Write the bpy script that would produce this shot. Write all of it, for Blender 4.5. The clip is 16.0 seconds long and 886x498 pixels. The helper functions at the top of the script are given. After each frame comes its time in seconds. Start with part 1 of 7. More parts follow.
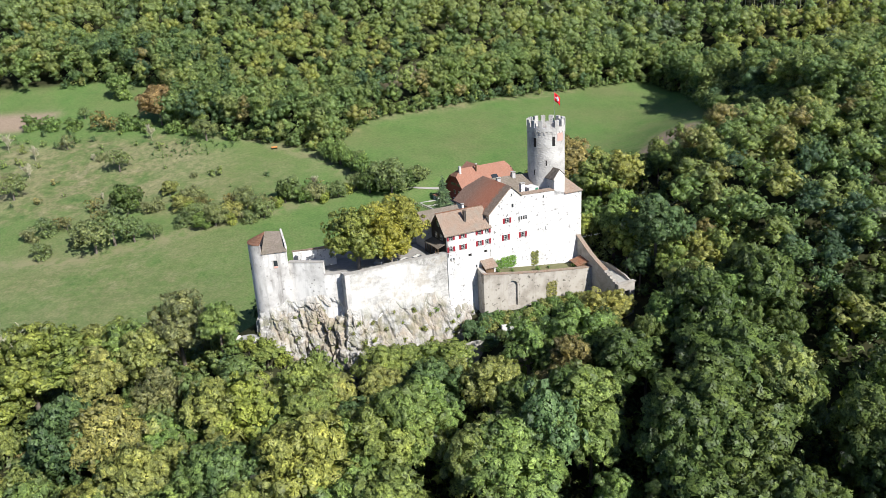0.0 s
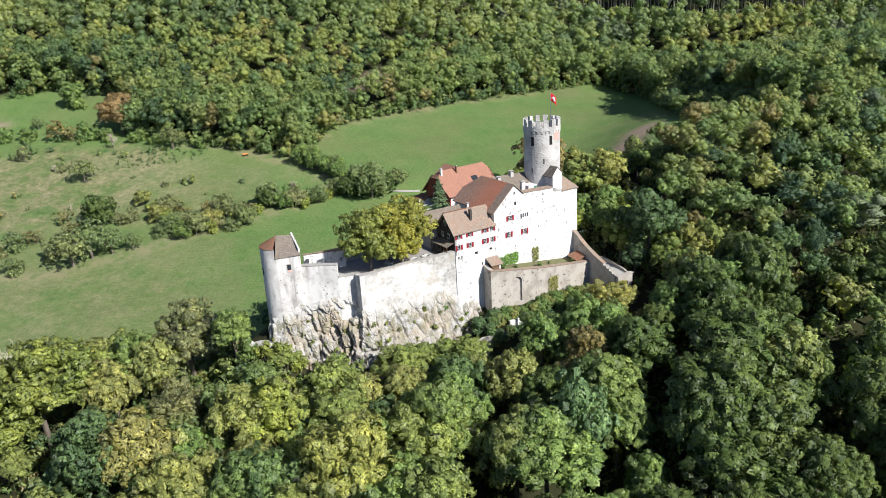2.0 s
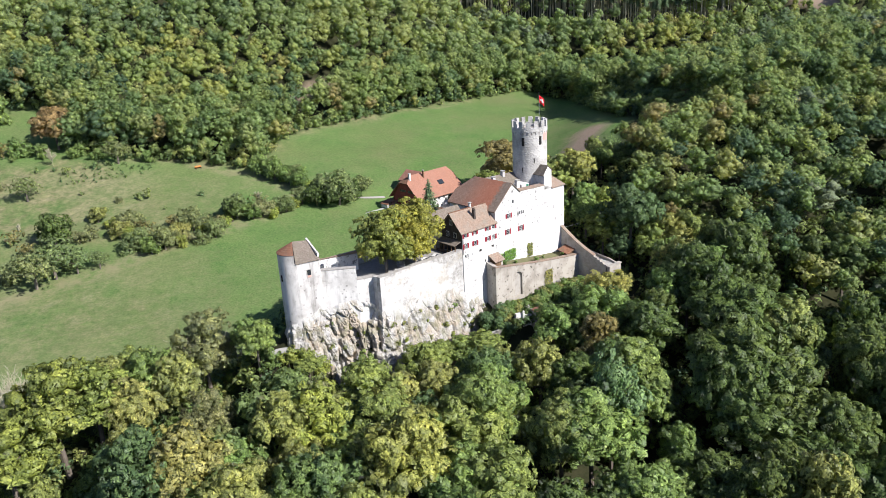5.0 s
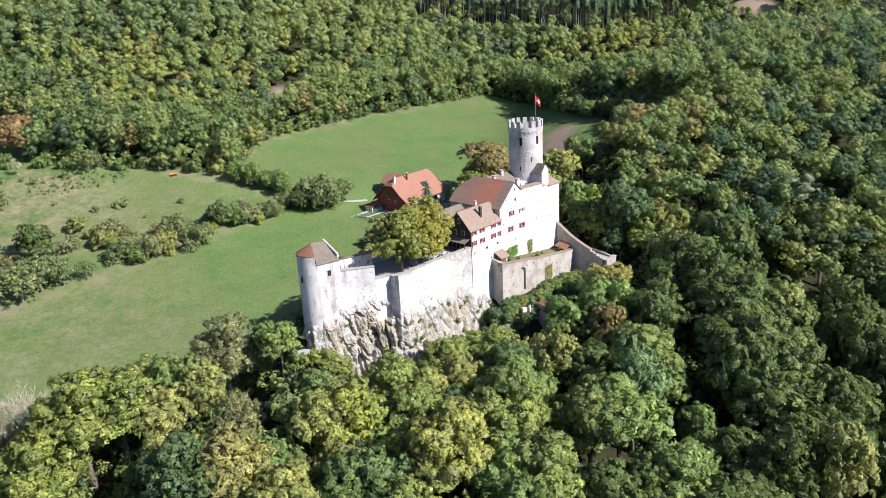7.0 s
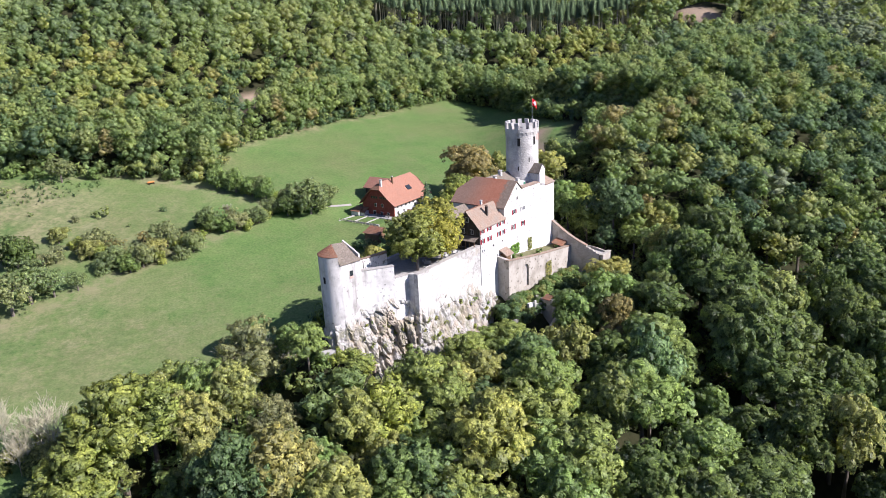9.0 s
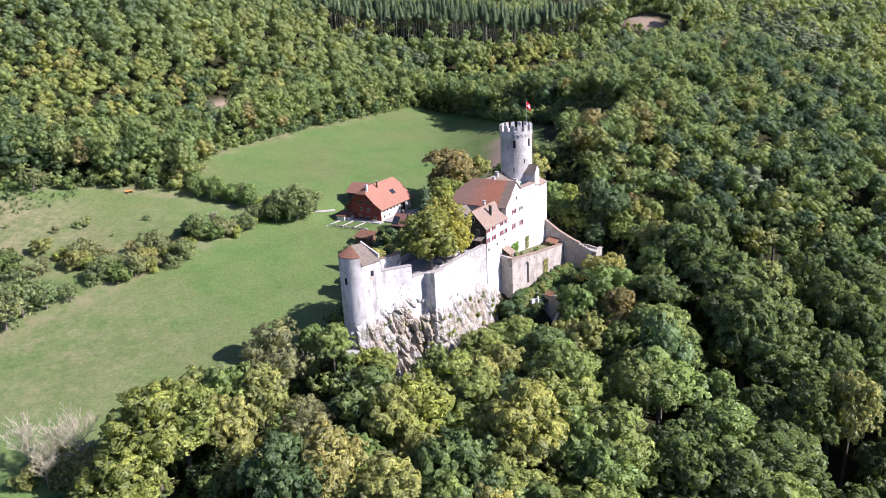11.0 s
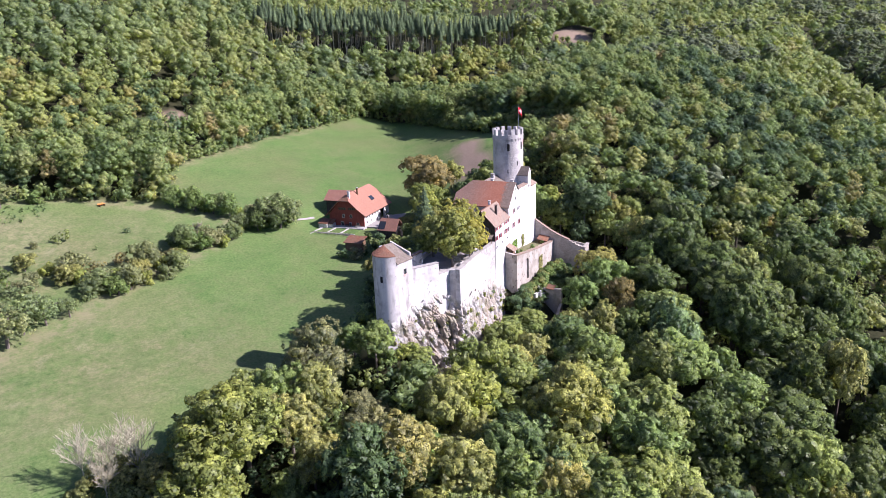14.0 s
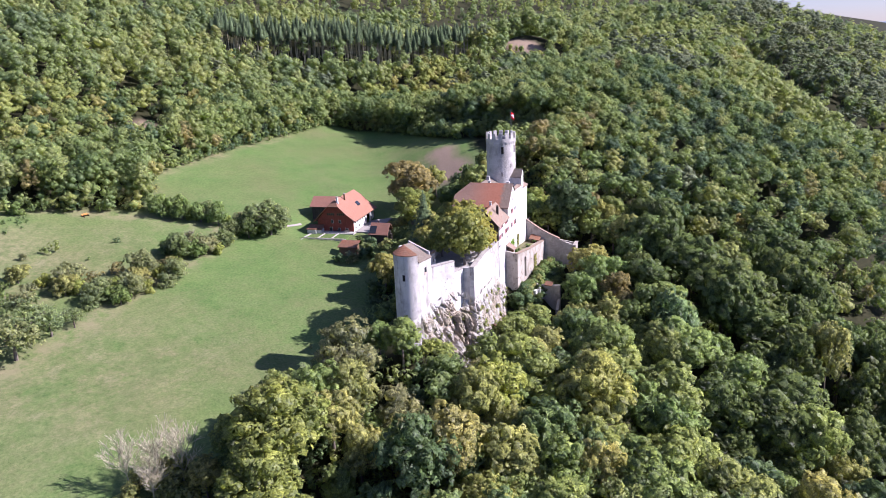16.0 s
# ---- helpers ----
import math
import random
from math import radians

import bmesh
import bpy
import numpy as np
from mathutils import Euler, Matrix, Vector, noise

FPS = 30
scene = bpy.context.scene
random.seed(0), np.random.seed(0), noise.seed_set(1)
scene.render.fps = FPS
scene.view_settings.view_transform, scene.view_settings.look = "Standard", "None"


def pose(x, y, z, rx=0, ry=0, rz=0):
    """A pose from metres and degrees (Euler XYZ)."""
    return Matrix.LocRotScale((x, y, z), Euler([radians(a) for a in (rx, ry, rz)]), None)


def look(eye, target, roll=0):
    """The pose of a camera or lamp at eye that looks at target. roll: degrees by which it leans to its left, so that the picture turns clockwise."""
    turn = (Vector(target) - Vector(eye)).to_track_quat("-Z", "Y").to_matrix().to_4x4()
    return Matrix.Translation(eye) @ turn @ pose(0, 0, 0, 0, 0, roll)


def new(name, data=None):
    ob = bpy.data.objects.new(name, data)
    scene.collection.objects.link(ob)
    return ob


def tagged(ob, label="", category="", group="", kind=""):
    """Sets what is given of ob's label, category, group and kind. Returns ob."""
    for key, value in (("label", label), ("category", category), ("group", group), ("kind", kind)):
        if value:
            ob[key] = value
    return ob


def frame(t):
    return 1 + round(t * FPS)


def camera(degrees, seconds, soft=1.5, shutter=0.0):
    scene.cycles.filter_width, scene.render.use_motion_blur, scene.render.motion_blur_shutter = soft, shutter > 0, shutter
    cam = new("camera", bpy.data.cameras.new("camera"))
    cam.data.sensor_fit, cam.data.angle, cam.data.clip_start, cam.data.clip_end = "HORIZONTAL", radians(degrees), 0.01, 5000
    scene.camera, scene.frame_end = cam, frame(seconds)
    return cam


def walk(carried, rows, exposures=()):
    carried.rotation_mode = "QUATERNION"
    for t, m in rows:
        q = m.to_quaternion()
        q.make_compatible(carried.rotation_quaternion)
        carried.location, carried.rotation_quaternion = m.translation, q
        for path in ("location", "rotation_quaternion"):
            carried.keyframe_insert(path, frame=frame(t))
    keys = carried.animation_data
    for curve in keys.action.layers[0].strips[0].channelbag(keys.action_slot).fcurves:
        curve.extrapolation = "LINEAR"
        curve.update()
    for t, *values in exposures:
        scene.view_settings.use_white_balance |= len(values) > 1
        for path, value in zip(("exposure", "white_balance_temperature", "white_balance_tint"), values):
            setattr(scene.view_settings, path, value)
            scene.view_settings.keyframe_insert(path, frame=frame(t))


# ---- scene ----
cam = camera(63.1, 16.0, soft=0.5)
METRES, EYE, TILT, LEAN, TURN = 153.0, 100.0, -19.25, 3.0, 0.0
ROWS = [
    (0.0, 0.0, 0.0, 0.0, -0.0, 0.0, 0.0),
    (0.5, -0.0285, -0.0038, -0.0027, -1.28, 0.16, 0.47),
    (1.0, -0.0576, -0.0071, -0.005, -2.7, 0.26, 0.98),
    (1.5, -0.0865, -0.0096, -0.0072, -4.04, 0.34, 1.48),
    (2.0, -0.1161, -0.0115, -0.0093, -5.42, 0.41, 1.97),
    (2.5, -0.1456, -0.0128, -0.0112, -6.77, 0.51, 2.45),
    (3.0, -0.1755, -0.0134, -0.0127, -8.07, 0.58, 2.91),
    (3.5, -0.2054, -0.0133, -0.0142, -9.47, 0.64, 3.41),
    (4.0, -0.2353, -0.0127, -0.0155, -11.04, 0.7, 3.95),
    (6.5, -0.3878, -0.0004, -0.0195, -17.87, 0.84, 6.25),
    (7.0, -0.418, 0.0038, -0.0196, -19.21, 0.81, 6.7),
    (7.5, -0.4485, 0.0086, -0.0197, -20.49, 0.81, 7.11),
    (8.0, -0.479, 0.0141, -0.0197, -21.84, 0.81, 7.54),
    (8.5, -0.5094, 0.02, -0.0192, -23.11, 0.79, 7.97),
    (9.0, -0.54, 0.0266, -0.0186, -24.4, 0.76, 8.36),
    (11.5, -0.691, 0.0686, -0.0125, -30.97, 0.55, 10.25),
    (12.0, -0.7216, 0.0785, -0.0109, -32.23, 0.48, 10.58),
    (12.5, -0.7524, 0.089, -0.009, -33.53, 0.4, 10.93),
    (13.0, -0.7835, 0.1002, -0.0071, -34.95, 0.36, 11.32),
    (13.5, -0.8143, 0.1118, -0.0047, -36.28, 0.27, 11.68),
    (14.0, -0.8451, 0.1239, -0.0023, -37.58, 0.15, 12.05),
    (14.5, -0.8758, 0.1365, 0.0001, -38.89, 0.08, 12.44),
    (15.0, -0.9065, 0.1499, 0.0026, -40.19, -0.01, 12.8),
    (15.5, -0.9372, 0.1637, 0.0055, -41.58, -0.11, 13.19),
    (16.0, -0.9681, 0.1781, 0.0084, -42.92, -0.22, 13.52),
]
SUN_EL, SUN_AZ = 37.5, 137.0
exposures = [(0.0, 0.59, 6150, 10), (8.0, 0.83, 6000, 19), (16.0, 1.0, 5850, 34)]
walk(cam, [(t, pose(0, 0, EYE, TILT, LEAN, TURN) @ pose(METRES * x, METRES * y, METRES * z, 90 + pitch, roll, yaw)) for t, x, y, z, yaw, pitch, roll in ROWS], exposures)

# ---- sky and sun ----
world = bpy.data.worlds.new("sky")
scene.world = world
world.use_nodes = True
wn, wl = world.node_tree.nodes, world.node_tree.links
wn.clear()
w_out, w_bg, w_sky = wn.new("ShaderNodeOutputWorld"), wn.new("ShaderNodeBackground"), wn.new("ShaderNodeTexSky")
w_sky.sky_type, w_sky.sun_disc = "NISHITA", False
w_sky.sun_elevation, w_sky.sun_rotation = radians(SUN_EL), radians(SUN_AZ)
w_sky.air_density, w_sky.dust_density, w_sky.ozone_density = 1.0, 0.1, 3.0
w_bg.inputs["Strength"].default_value = 0.05
# thin white cloud over the blue
w_co, w_no, w_ra, w_mx = wn.new("ShaderNodeTexCoord"), wn.new("ShaderNodeTexNoise"), wn.new("ShaderNodeValToRGB"), wn.new("ShaderNodeMixRGB")
w_no.inputs["Scale"].default_value, w_no.inputs["Detail"].default_value = 5.0, 5.0
w_ra.color_ramp.elements[0].position, w_ra.color_ramp.elements[1].position = 0.56, 0.74
w_mx.inputs["Color2"].default_value = (13.0, 14.5, 17.0, 1)
wl.new(w_co.outputs["Generated"], w_no.inputs["Vector"])
wl.new(w_no.outputs["Fac"], w_ra.inputs["Fac"])
wl.new(w_ra.outputs["Color"], w_mx.inputs["Fac"])
w_ti = wn.new("ShaderNodeMixRGB")
w_ti.blend_type, w_ti.inputs["Fac"].default_value, w_ti.inputs["Color2"].default_value = "MULTIPLY", 1.0, (0.94, 1.0, 1.28, 1)
wl.new(w_sky.outputs["Color"], w_ti.inputs["Color1"])
wl.new(w_ti.outputs["Color"], w_mx.inputs["Color1"])
wl.new(w_mx.outputs["Color"], w_bg.inputs["Color"])
wl.new(w_bg.outputs["Background"], w_out.inputs["Surface"])

sun_data = bpy.data.lights.new("sun", "SUN")
sun_data.energy, sun_data.angle, sun_data.color = 5.0, radians(0.53), (1.0, 0.95, 0.86)
sun = new("sun", sun_data)
sun_way = Vector((math.sin(radians(SUN_AZ)) * math.cos(radians(SUN_EL)), math.cos(radians(SUN_AZ)) * math.cos(radians(SUN_EL)), math.sin(radians(SUN_EL))))
sun.matrix_world = look(sun_way * 900, (0, 0, 0))

# ---- materials ----
class Mat:
    """A node material with a Principled shader and a few short-hands."""

    def __init__(self, name, rough=0.9, spec=0.2, metal=0.0):
        self.m = bpy.data.materials.new(name)
        self.m.use_nodes = True
        self.n, self.l = self.m.node_tree.nodes, self.m.node_tree.links
        self.b = self.n["Principled BSDF"]
        self.b.inputs["Roughness"].default_value = rough
        self.b.inputs["Metallic"].default_value = metal
        self.b.inputs["Specular IOR Level"].default_value = spec
        self.co = self.n.new("ShaderNodeTexCoord").outputs["Object"]

    def add(self, kind, **ins):
        node = self.n.new(kind)
        for k, v in ins.items():
            sock = node.inputs[k.replace("_", " ")] if not k.startswith("i") or not k[1:].isdigit() else node.inputs[int(k[1:])]
            if isinstance(v, bpy.types.NodeSocket):
                self.l.new(v, sock)
            else:
                sock.default_value = v
        return node

    def scaled(self, sx, sy, sz, src=None):
        return self.add("ShaderNodeVectorMath", i0=src or self.co, i1=(sx, sy, sz)) if False else self._mul(src or self.co, (sx, sy, sz))

    def _mul(self, src, v):
        node = self.n.new("ShaderNodeVectorMath")
        node.operation = "MULTIPLY"
        self.l.new(src, node.inputs[0])
        node.inputs[1].default_value = v
        return node.outputs[0]

    def noise(self, scale, detail=4, rough=0.55, src=None):
        return self.add("ShaderNodeTexNoise", Vector=src or self.co, Scale=scale, Detail=detail, Roughness=rough).outputs["Fac"]

    def ramp(self, fac, stops):
        node = self.n.new("ShaderNodeValToRGB")
        el = node.color_ramp.elements
        while len(el) < len(stops):
            el.new(0.5)
        for e, (p, c) in zip(el, stops):
            e.position, e.color = p, (*c, 1) if len(c) == 3 else c
        self.l.new(fac, node.inputs["Fac"])
        return node.outputs["Color"]

    def grey(self, fac, p0, p1, v0=0.0, v1=1.0):
        return self.ramp(fac, [(p0, (v0,) * 3), (p1, (v1,) * 3)])

    def mix(self, fac, a, b, mode="MIX"):
        node = self.n.new("ShaderNodeMixRGB")
        node.blend_type = mode
        for i, v in enumerate((fac, a, b)):
            if isinstance(v, bpy.types.NodeSocket):
                self.l.new(v, node.inputs[i])
            elif i == 0:
                node.inputs[i].default_value = v
            else:
                node.inputs[i].default_value = (*v, 1)
        return node.outputs["Color"]

    def colour(self, c):
        if isinstance(c, bpy.types.NodeSocket):
            self.l.new(c, self.b.inputs["Base Color"])
        else:
            self.b.inputs["Base Color"].default_value = (*c, 1)
        return self

    def bump(self, h, strength=0.4, dist=0.05):
        node = self.add("ShaderNodeBump", Height=h, Strength=strength, Distance=dist)
        self.l.new(node.outputs["Normal"], self.b.inputs["Normal"])
        return self


def plaster_mat(name, clean, dirty, amount=0.5, streak=0.35, pits=0.7, pocks=0.25):
    """Lime plaster: broad stains, rain streaks and small holes where it has come off."""
    m = Mat(name, 0.92, 0.1)
    big = m.noise(0.22, 5, 0.6)
    run = m.noise(1.0, 4, 0.6, m.scaled(0.9, 0.9, 0.10))
    fine = m.noise(3.0, 5, 0.65)
    c = m.mix(m.grey(big, 0.45, 0.70, 0, amount), clean, dirty)
    c = m.mix(m.grey(run, 0.52, 0.75, 0, streak), c, tuple(x * 0.7 for x in dirty))
    c = m.mix(m.grey(fine, 0.62, 0.70, 0, 0.45), c, tuple(x * 0.8 for x in dirty))
    pock = m.mix(1.0, m.grey(m.noise(1.15, 3, 0.55), 0.605, 0.635, 0, pocks), m.grey(m.noise(0.11, 3), 0.40, 0.52), "MULTIPLY")
    c = m.mix(pock, c, tuple(x * 0.55 for x in dirty))
    vo = m.add("ShaderNodeTexVoronoi", Vector=m.co, Scale=0.75)
    hole = m.mix(1.0, m.grey(vo.outputs["Distance"], 0.10, 0.20, pits, 0), m.grey(m.noise(0.30, 4), 0.44, 0.58), "MULTIPLY")
    c = m.mix(hole, c, tuple(x * 0.45 for x in dirty))
    return m.colour(c).bump(m.noise(2.2, 6), 0.5, 0.05).m


def patched_plaster_mat():
    """Limewash worn thin: grey and cream patches where the older coat and the stones come through."""
    m = Mat("patched_limewash", 0.92, 0.1)
    c = m.mix(m.grey(m.noise(0.9, 4, 0.6, m.scaled(0.9, 0.9, 0.12)), 0.52, 0.75, 0, 0.55), (0.64, 0.615, 0.58), (0.34, 0.32, 0.295))
    bare = m.grey(m.noise(0.13, 7, 0.66, m.scaled(0.6, 0.6, 1.0)), 0.45, 0.55, 0, 0.85)
    grit = m.ramp(m.noise(1.3, 7, 0.75), [(0.36, (0.19, 0.18, 0.162)), (0.50, (0.34, 0.325, 0.298)), (0.62, (0.50, 0.48, 0.445))])
    c = m.mix(bare, c, grit)
    c = m.mix(m.grey(m.noise(0.2, 6, 0.7), 0.53, 0.64, 0, 0.6), c, (0.33, 0.285, 0.215))
    c = m.mix(m.grey(m.noise(2.4, 4, 0.65), 0.64, 0.70, 0, 0.5), c, (0.20, 0.19, 0.17))
    return m.colour(c).bump(m.noise(2.0, 6, 0.65), 0.6, 0.07).m


def rubble_mat(name, light, dark, patch, scale=1.7):
    m = Mat(name, 0.95, 0.1)
    vo = m.add("ShaderNodeTexVoronoi", Vector=m.scaled(1, 1, 1.6), Scale=scale)
    cell = m.mix(0.65, m.ramp(vo.outputs["Color"], [(0.2, dark), (0.8, light)]), light)
    c = m.mix(m.grey(m.noise(0.35, 5), 0.42, 0.62), cell, patch)
    c = m.mix(m.grey(m.noise(1.0, 4, 0.6, m.scaled(0.5, 0.5, 0.22)), 0.54, 0.74, 0, 0.45), c, tuple(x * 0.45 for x in dark))
    edge = m.grey(vo.outputs["Distance"], 0.0, 0.55, 1, 0)
    return m.colour(c).bump(edge, 0.6, 0.10).m


def tile_mat(name, stops, moss=(0.10, 0.09, 0.06), amount=0.5):
    m = Mat(name, 0.85, 0.2)
    vo = m.add("ShaderNodeTexVoronoi", Vector=m.co, Scale=6.5)
    c = m.ramp(vo.outputs["Color"], stops)
    c = m.mix(m.grey(m.noise(0.45, 6, 0.65), 0.42, 0.68, 0, amount), c, moss)
    c = m.mix(m.grey(m.noise(2.4, 4), 0.58, 0.72, 0, 0.4), c, tuple(x * 1.3 for x in stops[-1][1]))
    wave = m.add("ShaderNodeTexWave", Vector=m.co, Scale=1.3, Distortion=0.6, Detail=1.0)
    wave.bands_direction = "Z"
    return m.colour(c).bump(wave.outputs["Fac"], 0.5, 0.05).m


def wood_mat(name, a, b, scale=3.0):
    m = Mat(name, 0.8, 0.2)
    g = m.noise(scale, 5, 0.6, m.scaled(1.2, 1.2, 0.12))
    c = m.mix(m.grey(m.noise(0.7, 4), 0.4, 0.7, 0, 0.5), m.ramp(g, [(0.3, a), (0.7, b)]), tuple(x * 0.7 for x in a))
    return m.colour(c).bump(g, 0.3, 0.02).m


def plain_mat(name, c, rough=0.8, spec=0.3, metal=0.0, vary=0.25):
    m = Mat(name, rough, spec, metal)
    return m.colour(m.mix(m.grey(m.noise(1.1, 5), 0.35, 0.7, 0, vary), c, tuple(x * 0.6 for x in c))).m


def banded_roof_mat():
    """Old brown tiles with a field of newer red ones across the slope."""
    m = Mat("brown_roof_tiles_with_a_red_field", 0.85, 0.2)
    sep = m.n.new("ShaderNodeSeparateXYZ")
    m.l.new(m.co, sep.inputs[0])
    wob = m.n.new("ShaderNodeMath")
    wob.operation = "MULTIPLY_ADD"
    m.l.new(m.noise(1.2, 5, 0.7), wob.inputs[0])
    wob.inputs[1].default_value = 4.0
    m.l.new(sep.outputs["Y"], wob.inputs[2])
    span = m.n.new("ShaderNodeMapRange")
    m.l.new(wob.outputs[0], span.inputs["Value"])
    span.inputs["From Max"].default_value = 20.0
    red = m.ramp(span.outputs["Result"], [(0.20, (0, 0, 0)), (0.25, (1, 1, 1)), (0.44, (0.9, 0.9, 0.9)), (0.75, (0.25, 0.25, 0.25))])
    tiles = m.noise(2.2, 6, 0.8)
    old = m.ramp(tiles, [(0.3, (0.150, 0.110, 0.080)), (0.5, (0.245, 0.182, 0.135)), (0.7, (0.350, 0.280, 0.215))])
    new_red = m.ramp(tiles, [(0.3, (0.27, 0.105, 0.062)), (0.5, (0.42, 0.165, 0.095)), (0.7, (0.47, 0.245, 0.165))])
    c = m.mix(red, old, new_red)
    rows = m.add("ShaderNodeTexWave", Vector=m.scaled(1, 0, 1), Scale=1.1, Distortion=0.6, Detail=2)
    return m.colour(c).bump(m.mix(0.7, rows.outputs["Fac"], tiles), 0.35, 0.04).m


def leaf_mat(name, stops, source, trans=0.42, grain=1.0, scale=2.4, isle=1.0, lace=0.455, relief=0.4):
    """Leaves: a hue for each tree, clumps lighter and darker within it, and light that passes through."""
    m = Mat(name, 0.75, 0.15)
    m.n.remove(m.b)
    if source == "object":
        tint = m.n.new("ShaderNodeObjectInfo").outputs["Random"]
    else:
        node = m.n.new("ShaderNodeAttribute")
        node.attribute_name = "tint"
        tint = node.outputs["Fac"]
    c = m.ramp(tint, [(at, (r * 1.40, g * 1.42, b * 1.36)) for at, (r, g, b) in stops])
    spray = m.n.new("ShaderNodeNewGeometry").outputs["Random Per Island"]
    c = m.mix(isle, c, m.ramp(spray, [(0, (0.62, 0.66, 0.66)), (0.55, (1.02, 1.02, 1.0)), (1, (1.52, 1.48, 1.32))]), "MULTIPLY")
    c = m.mix(1.0, c, m.ramp(m.noise(0.30, 3), [(0.3, (0.86, 0.90, 0.92)), (0.7, (1.20, 1.14, 1.02))]), "MULTIPLY")
    # random leaf tone; its dark flecks also paint the shaded gaps between leaves
    leafy = m.noise(scale, 3, 0.75)
    c = m.mix(grain, c, m.ramp(leafy, [(0.36, (0.50, 0.54, 0.53)), (0.50, (1.10, 1.11, 1.09)), (0.64, (1.70, 1.68, 1.52))]), "MULTIPLY")
    way = m.n.new("ShaderNodeAttribute")
    way.attribute_name = "facing"
    turn = m.n.new("ShaderNodeVectorTransform")
    turn.vector_type, turn.convert_from, turn.convert_to = "NORMAL", "OBJECT", "WORLD"
    m.l.new(way.outputs["Vector"], turn.inputs[0])
    bump = m.add("ShaderNodeBump", Strength=0.6, Distance=relief / scale, Height=leafy, Normal=turn.outputs[0]).outputs["Normal"]
    dif = m.add("ShaderNodeBsdfDiffuse", Color=c, Normal=bump)
    tra = m.add("ShaderNodeBsdfTranslucent", Normal=turn.outputs[0], Color=m.mix(1.0, c, (1.25, 1.3, 0.7), "MULTIPLY"))
    mx = m.add("ShaderNodeMixShader", Fac=trans, i1=dif.outputs[0], i2=tra.outputs[0])
    glo = m.add("ShaderNodeBsdfGlossy", Roughness=0.55, Color=(0.6, 0.62, 0.6, 1))
    fin = m.add("ShaderNodeMixShader", Fac=0.035, i1=mx.outputs[0], i2=glo.outputs[0])
    if lace:
        gap = m.grey(m.noise(scale * 1.25, 1.5, 0.7), lace, lace + 0.015)
        fin = m.add("ShaderNodeMixShader", Fac=gap, i1=m.add("ShaderNodeBsdfTransparent").outputs[0], i2=fin.outputs[0])
    m.l.new(fin.outputs[0], m.n["Material Output"].inputs["Surface"])
    return m.m


WHITE = plaster_mat("white_lime_plaster", (0.669, 0.647, 0.616), (0.352, 0.339, 0.317), 0.45, 0.35, pocks=0.9)
OLD_WHITE = plaster_mat("weathered_white_plaster", (0.70, 0.675, 0.64), (0.30, 0.28, 0.255), 0.65, 0.6)
CURTAIN_PLASTER = patched_plaster_mat()
GREY_WHITE = plaster_mat("grey_stained_plaster", (0.60, 0.575, 0.545), (0.27, 0.25, 0.228), 0.75, 0.85)
GREY_PLASTER = plaster_mat("grey_render", (0.442, 0.425, 0.408), (0.255, 0.246, 0.238), 0.7, 0.5)
RUBBLE = rubble_mat("old_rubble_masonry", (0.375, 0.342, 0.300), (0.180, 0.158, 0.135), (0.410, 0.380, 0.338))
KEEP_STONE = rubble_mat("pale_rubble_keep", (0.458, 0.436, 0.405), (0.264, 0.251, 0.229), (0.546, 0.524, 0.488), 1.5)
BASTION_PLASTER = plaster_mat("worn_bastion_plaster", (0.425, 0.388, 0.335), (0.235, 0.206, 0.168), 1.0, 0.4, 1.0, 1.0)
WALL_TOP = plain_mat("weathered_grey_coping", (0.42, 0.395, 0.36), 0.95, 0.1, vary=0.7)
ROOF_OLD = tile_mat("old_brown_roof_tiles", [(0.1, (0.190, 0.125, 0.090)), (0.5, (0.268, 0.188, 0.138)), (0.9, (0.345, 0.262, 0.200))], (0.235, 0.205, 0.165), 0.85)
ROOF_PALAS = tile_mat("brown_and_red_roof_tiles", [(0.1, (0.119, 0.055, 0.034)), (0.5, (0.212, 0.093, 0.051)), (0.9, (0.281, 0.145, 0.093))], (0.128, 0.102, 0.072), 0.6)
ROOF_BANDED = banded_roof_mat()
ROOF_NEW = tile_mat("orange_red_roof_tiles", [(0.1, (0.27, 0.125, 0.082)), (0.5, (0.32, 0.155, 0.105)), (0.9, (0.365, 0.20, 0.142))], (0.25, 0.14, 0.10), 0.5)
ROOF_GREY = tile_mat("grey_brown_roof_tiles", [(0.1, (0.117, 0.095, 0.077)), (0.5, (0.189, 0.153, 0.122)), (0.9, (0.261, 0.221, 0.180))], (0.153, 0.135, 0.099), 0.7)
RED_BOARD = wood_mat("red_brown_boarding", (0.20, 0.050, 0.034), (0.29, 0.078, 0.054))
DARK_BOARD = wood_mat("dark_weathered_shingles", (0.04, 0.035, 0.032), (0.10, 0.085, 0.075))
BROWN_WOOD = wood_mat("brown_wood", (0.12, 0.07, 0.04), (0.22, 0.14, 0.08))
ORANGE_WOOD = wood_mat("fresh_orange_wood", (0.55, 0.20, 0.05), (0.65, 0.30, 0.10))
SHUTTER_RED = plain_mat("dark_red_shutter_paint", (0.27, 0.018, 0.03), 0.55, 0.4)
FRAME_WHITE = plain_mat("white_window_paint", (0.648, 0.630, 0.594), 0.5, 0.4, vary=0.1)
# near-black colour for plates that stand in for shade inside openings
SHADE_PLATE = plain_mat("dark_opening", (0.03, 0.028, 0.026), 0.9, 0.1)
PALE_RED = plain_mat("faded_red_paint", (0.62, 0.36, 0.30), 0.9, 0.1)
CONCRETE = plain_mat("pale_concrete", (0.425, 0.408, 0.374), 0.9, 0.2, vary=0.5)
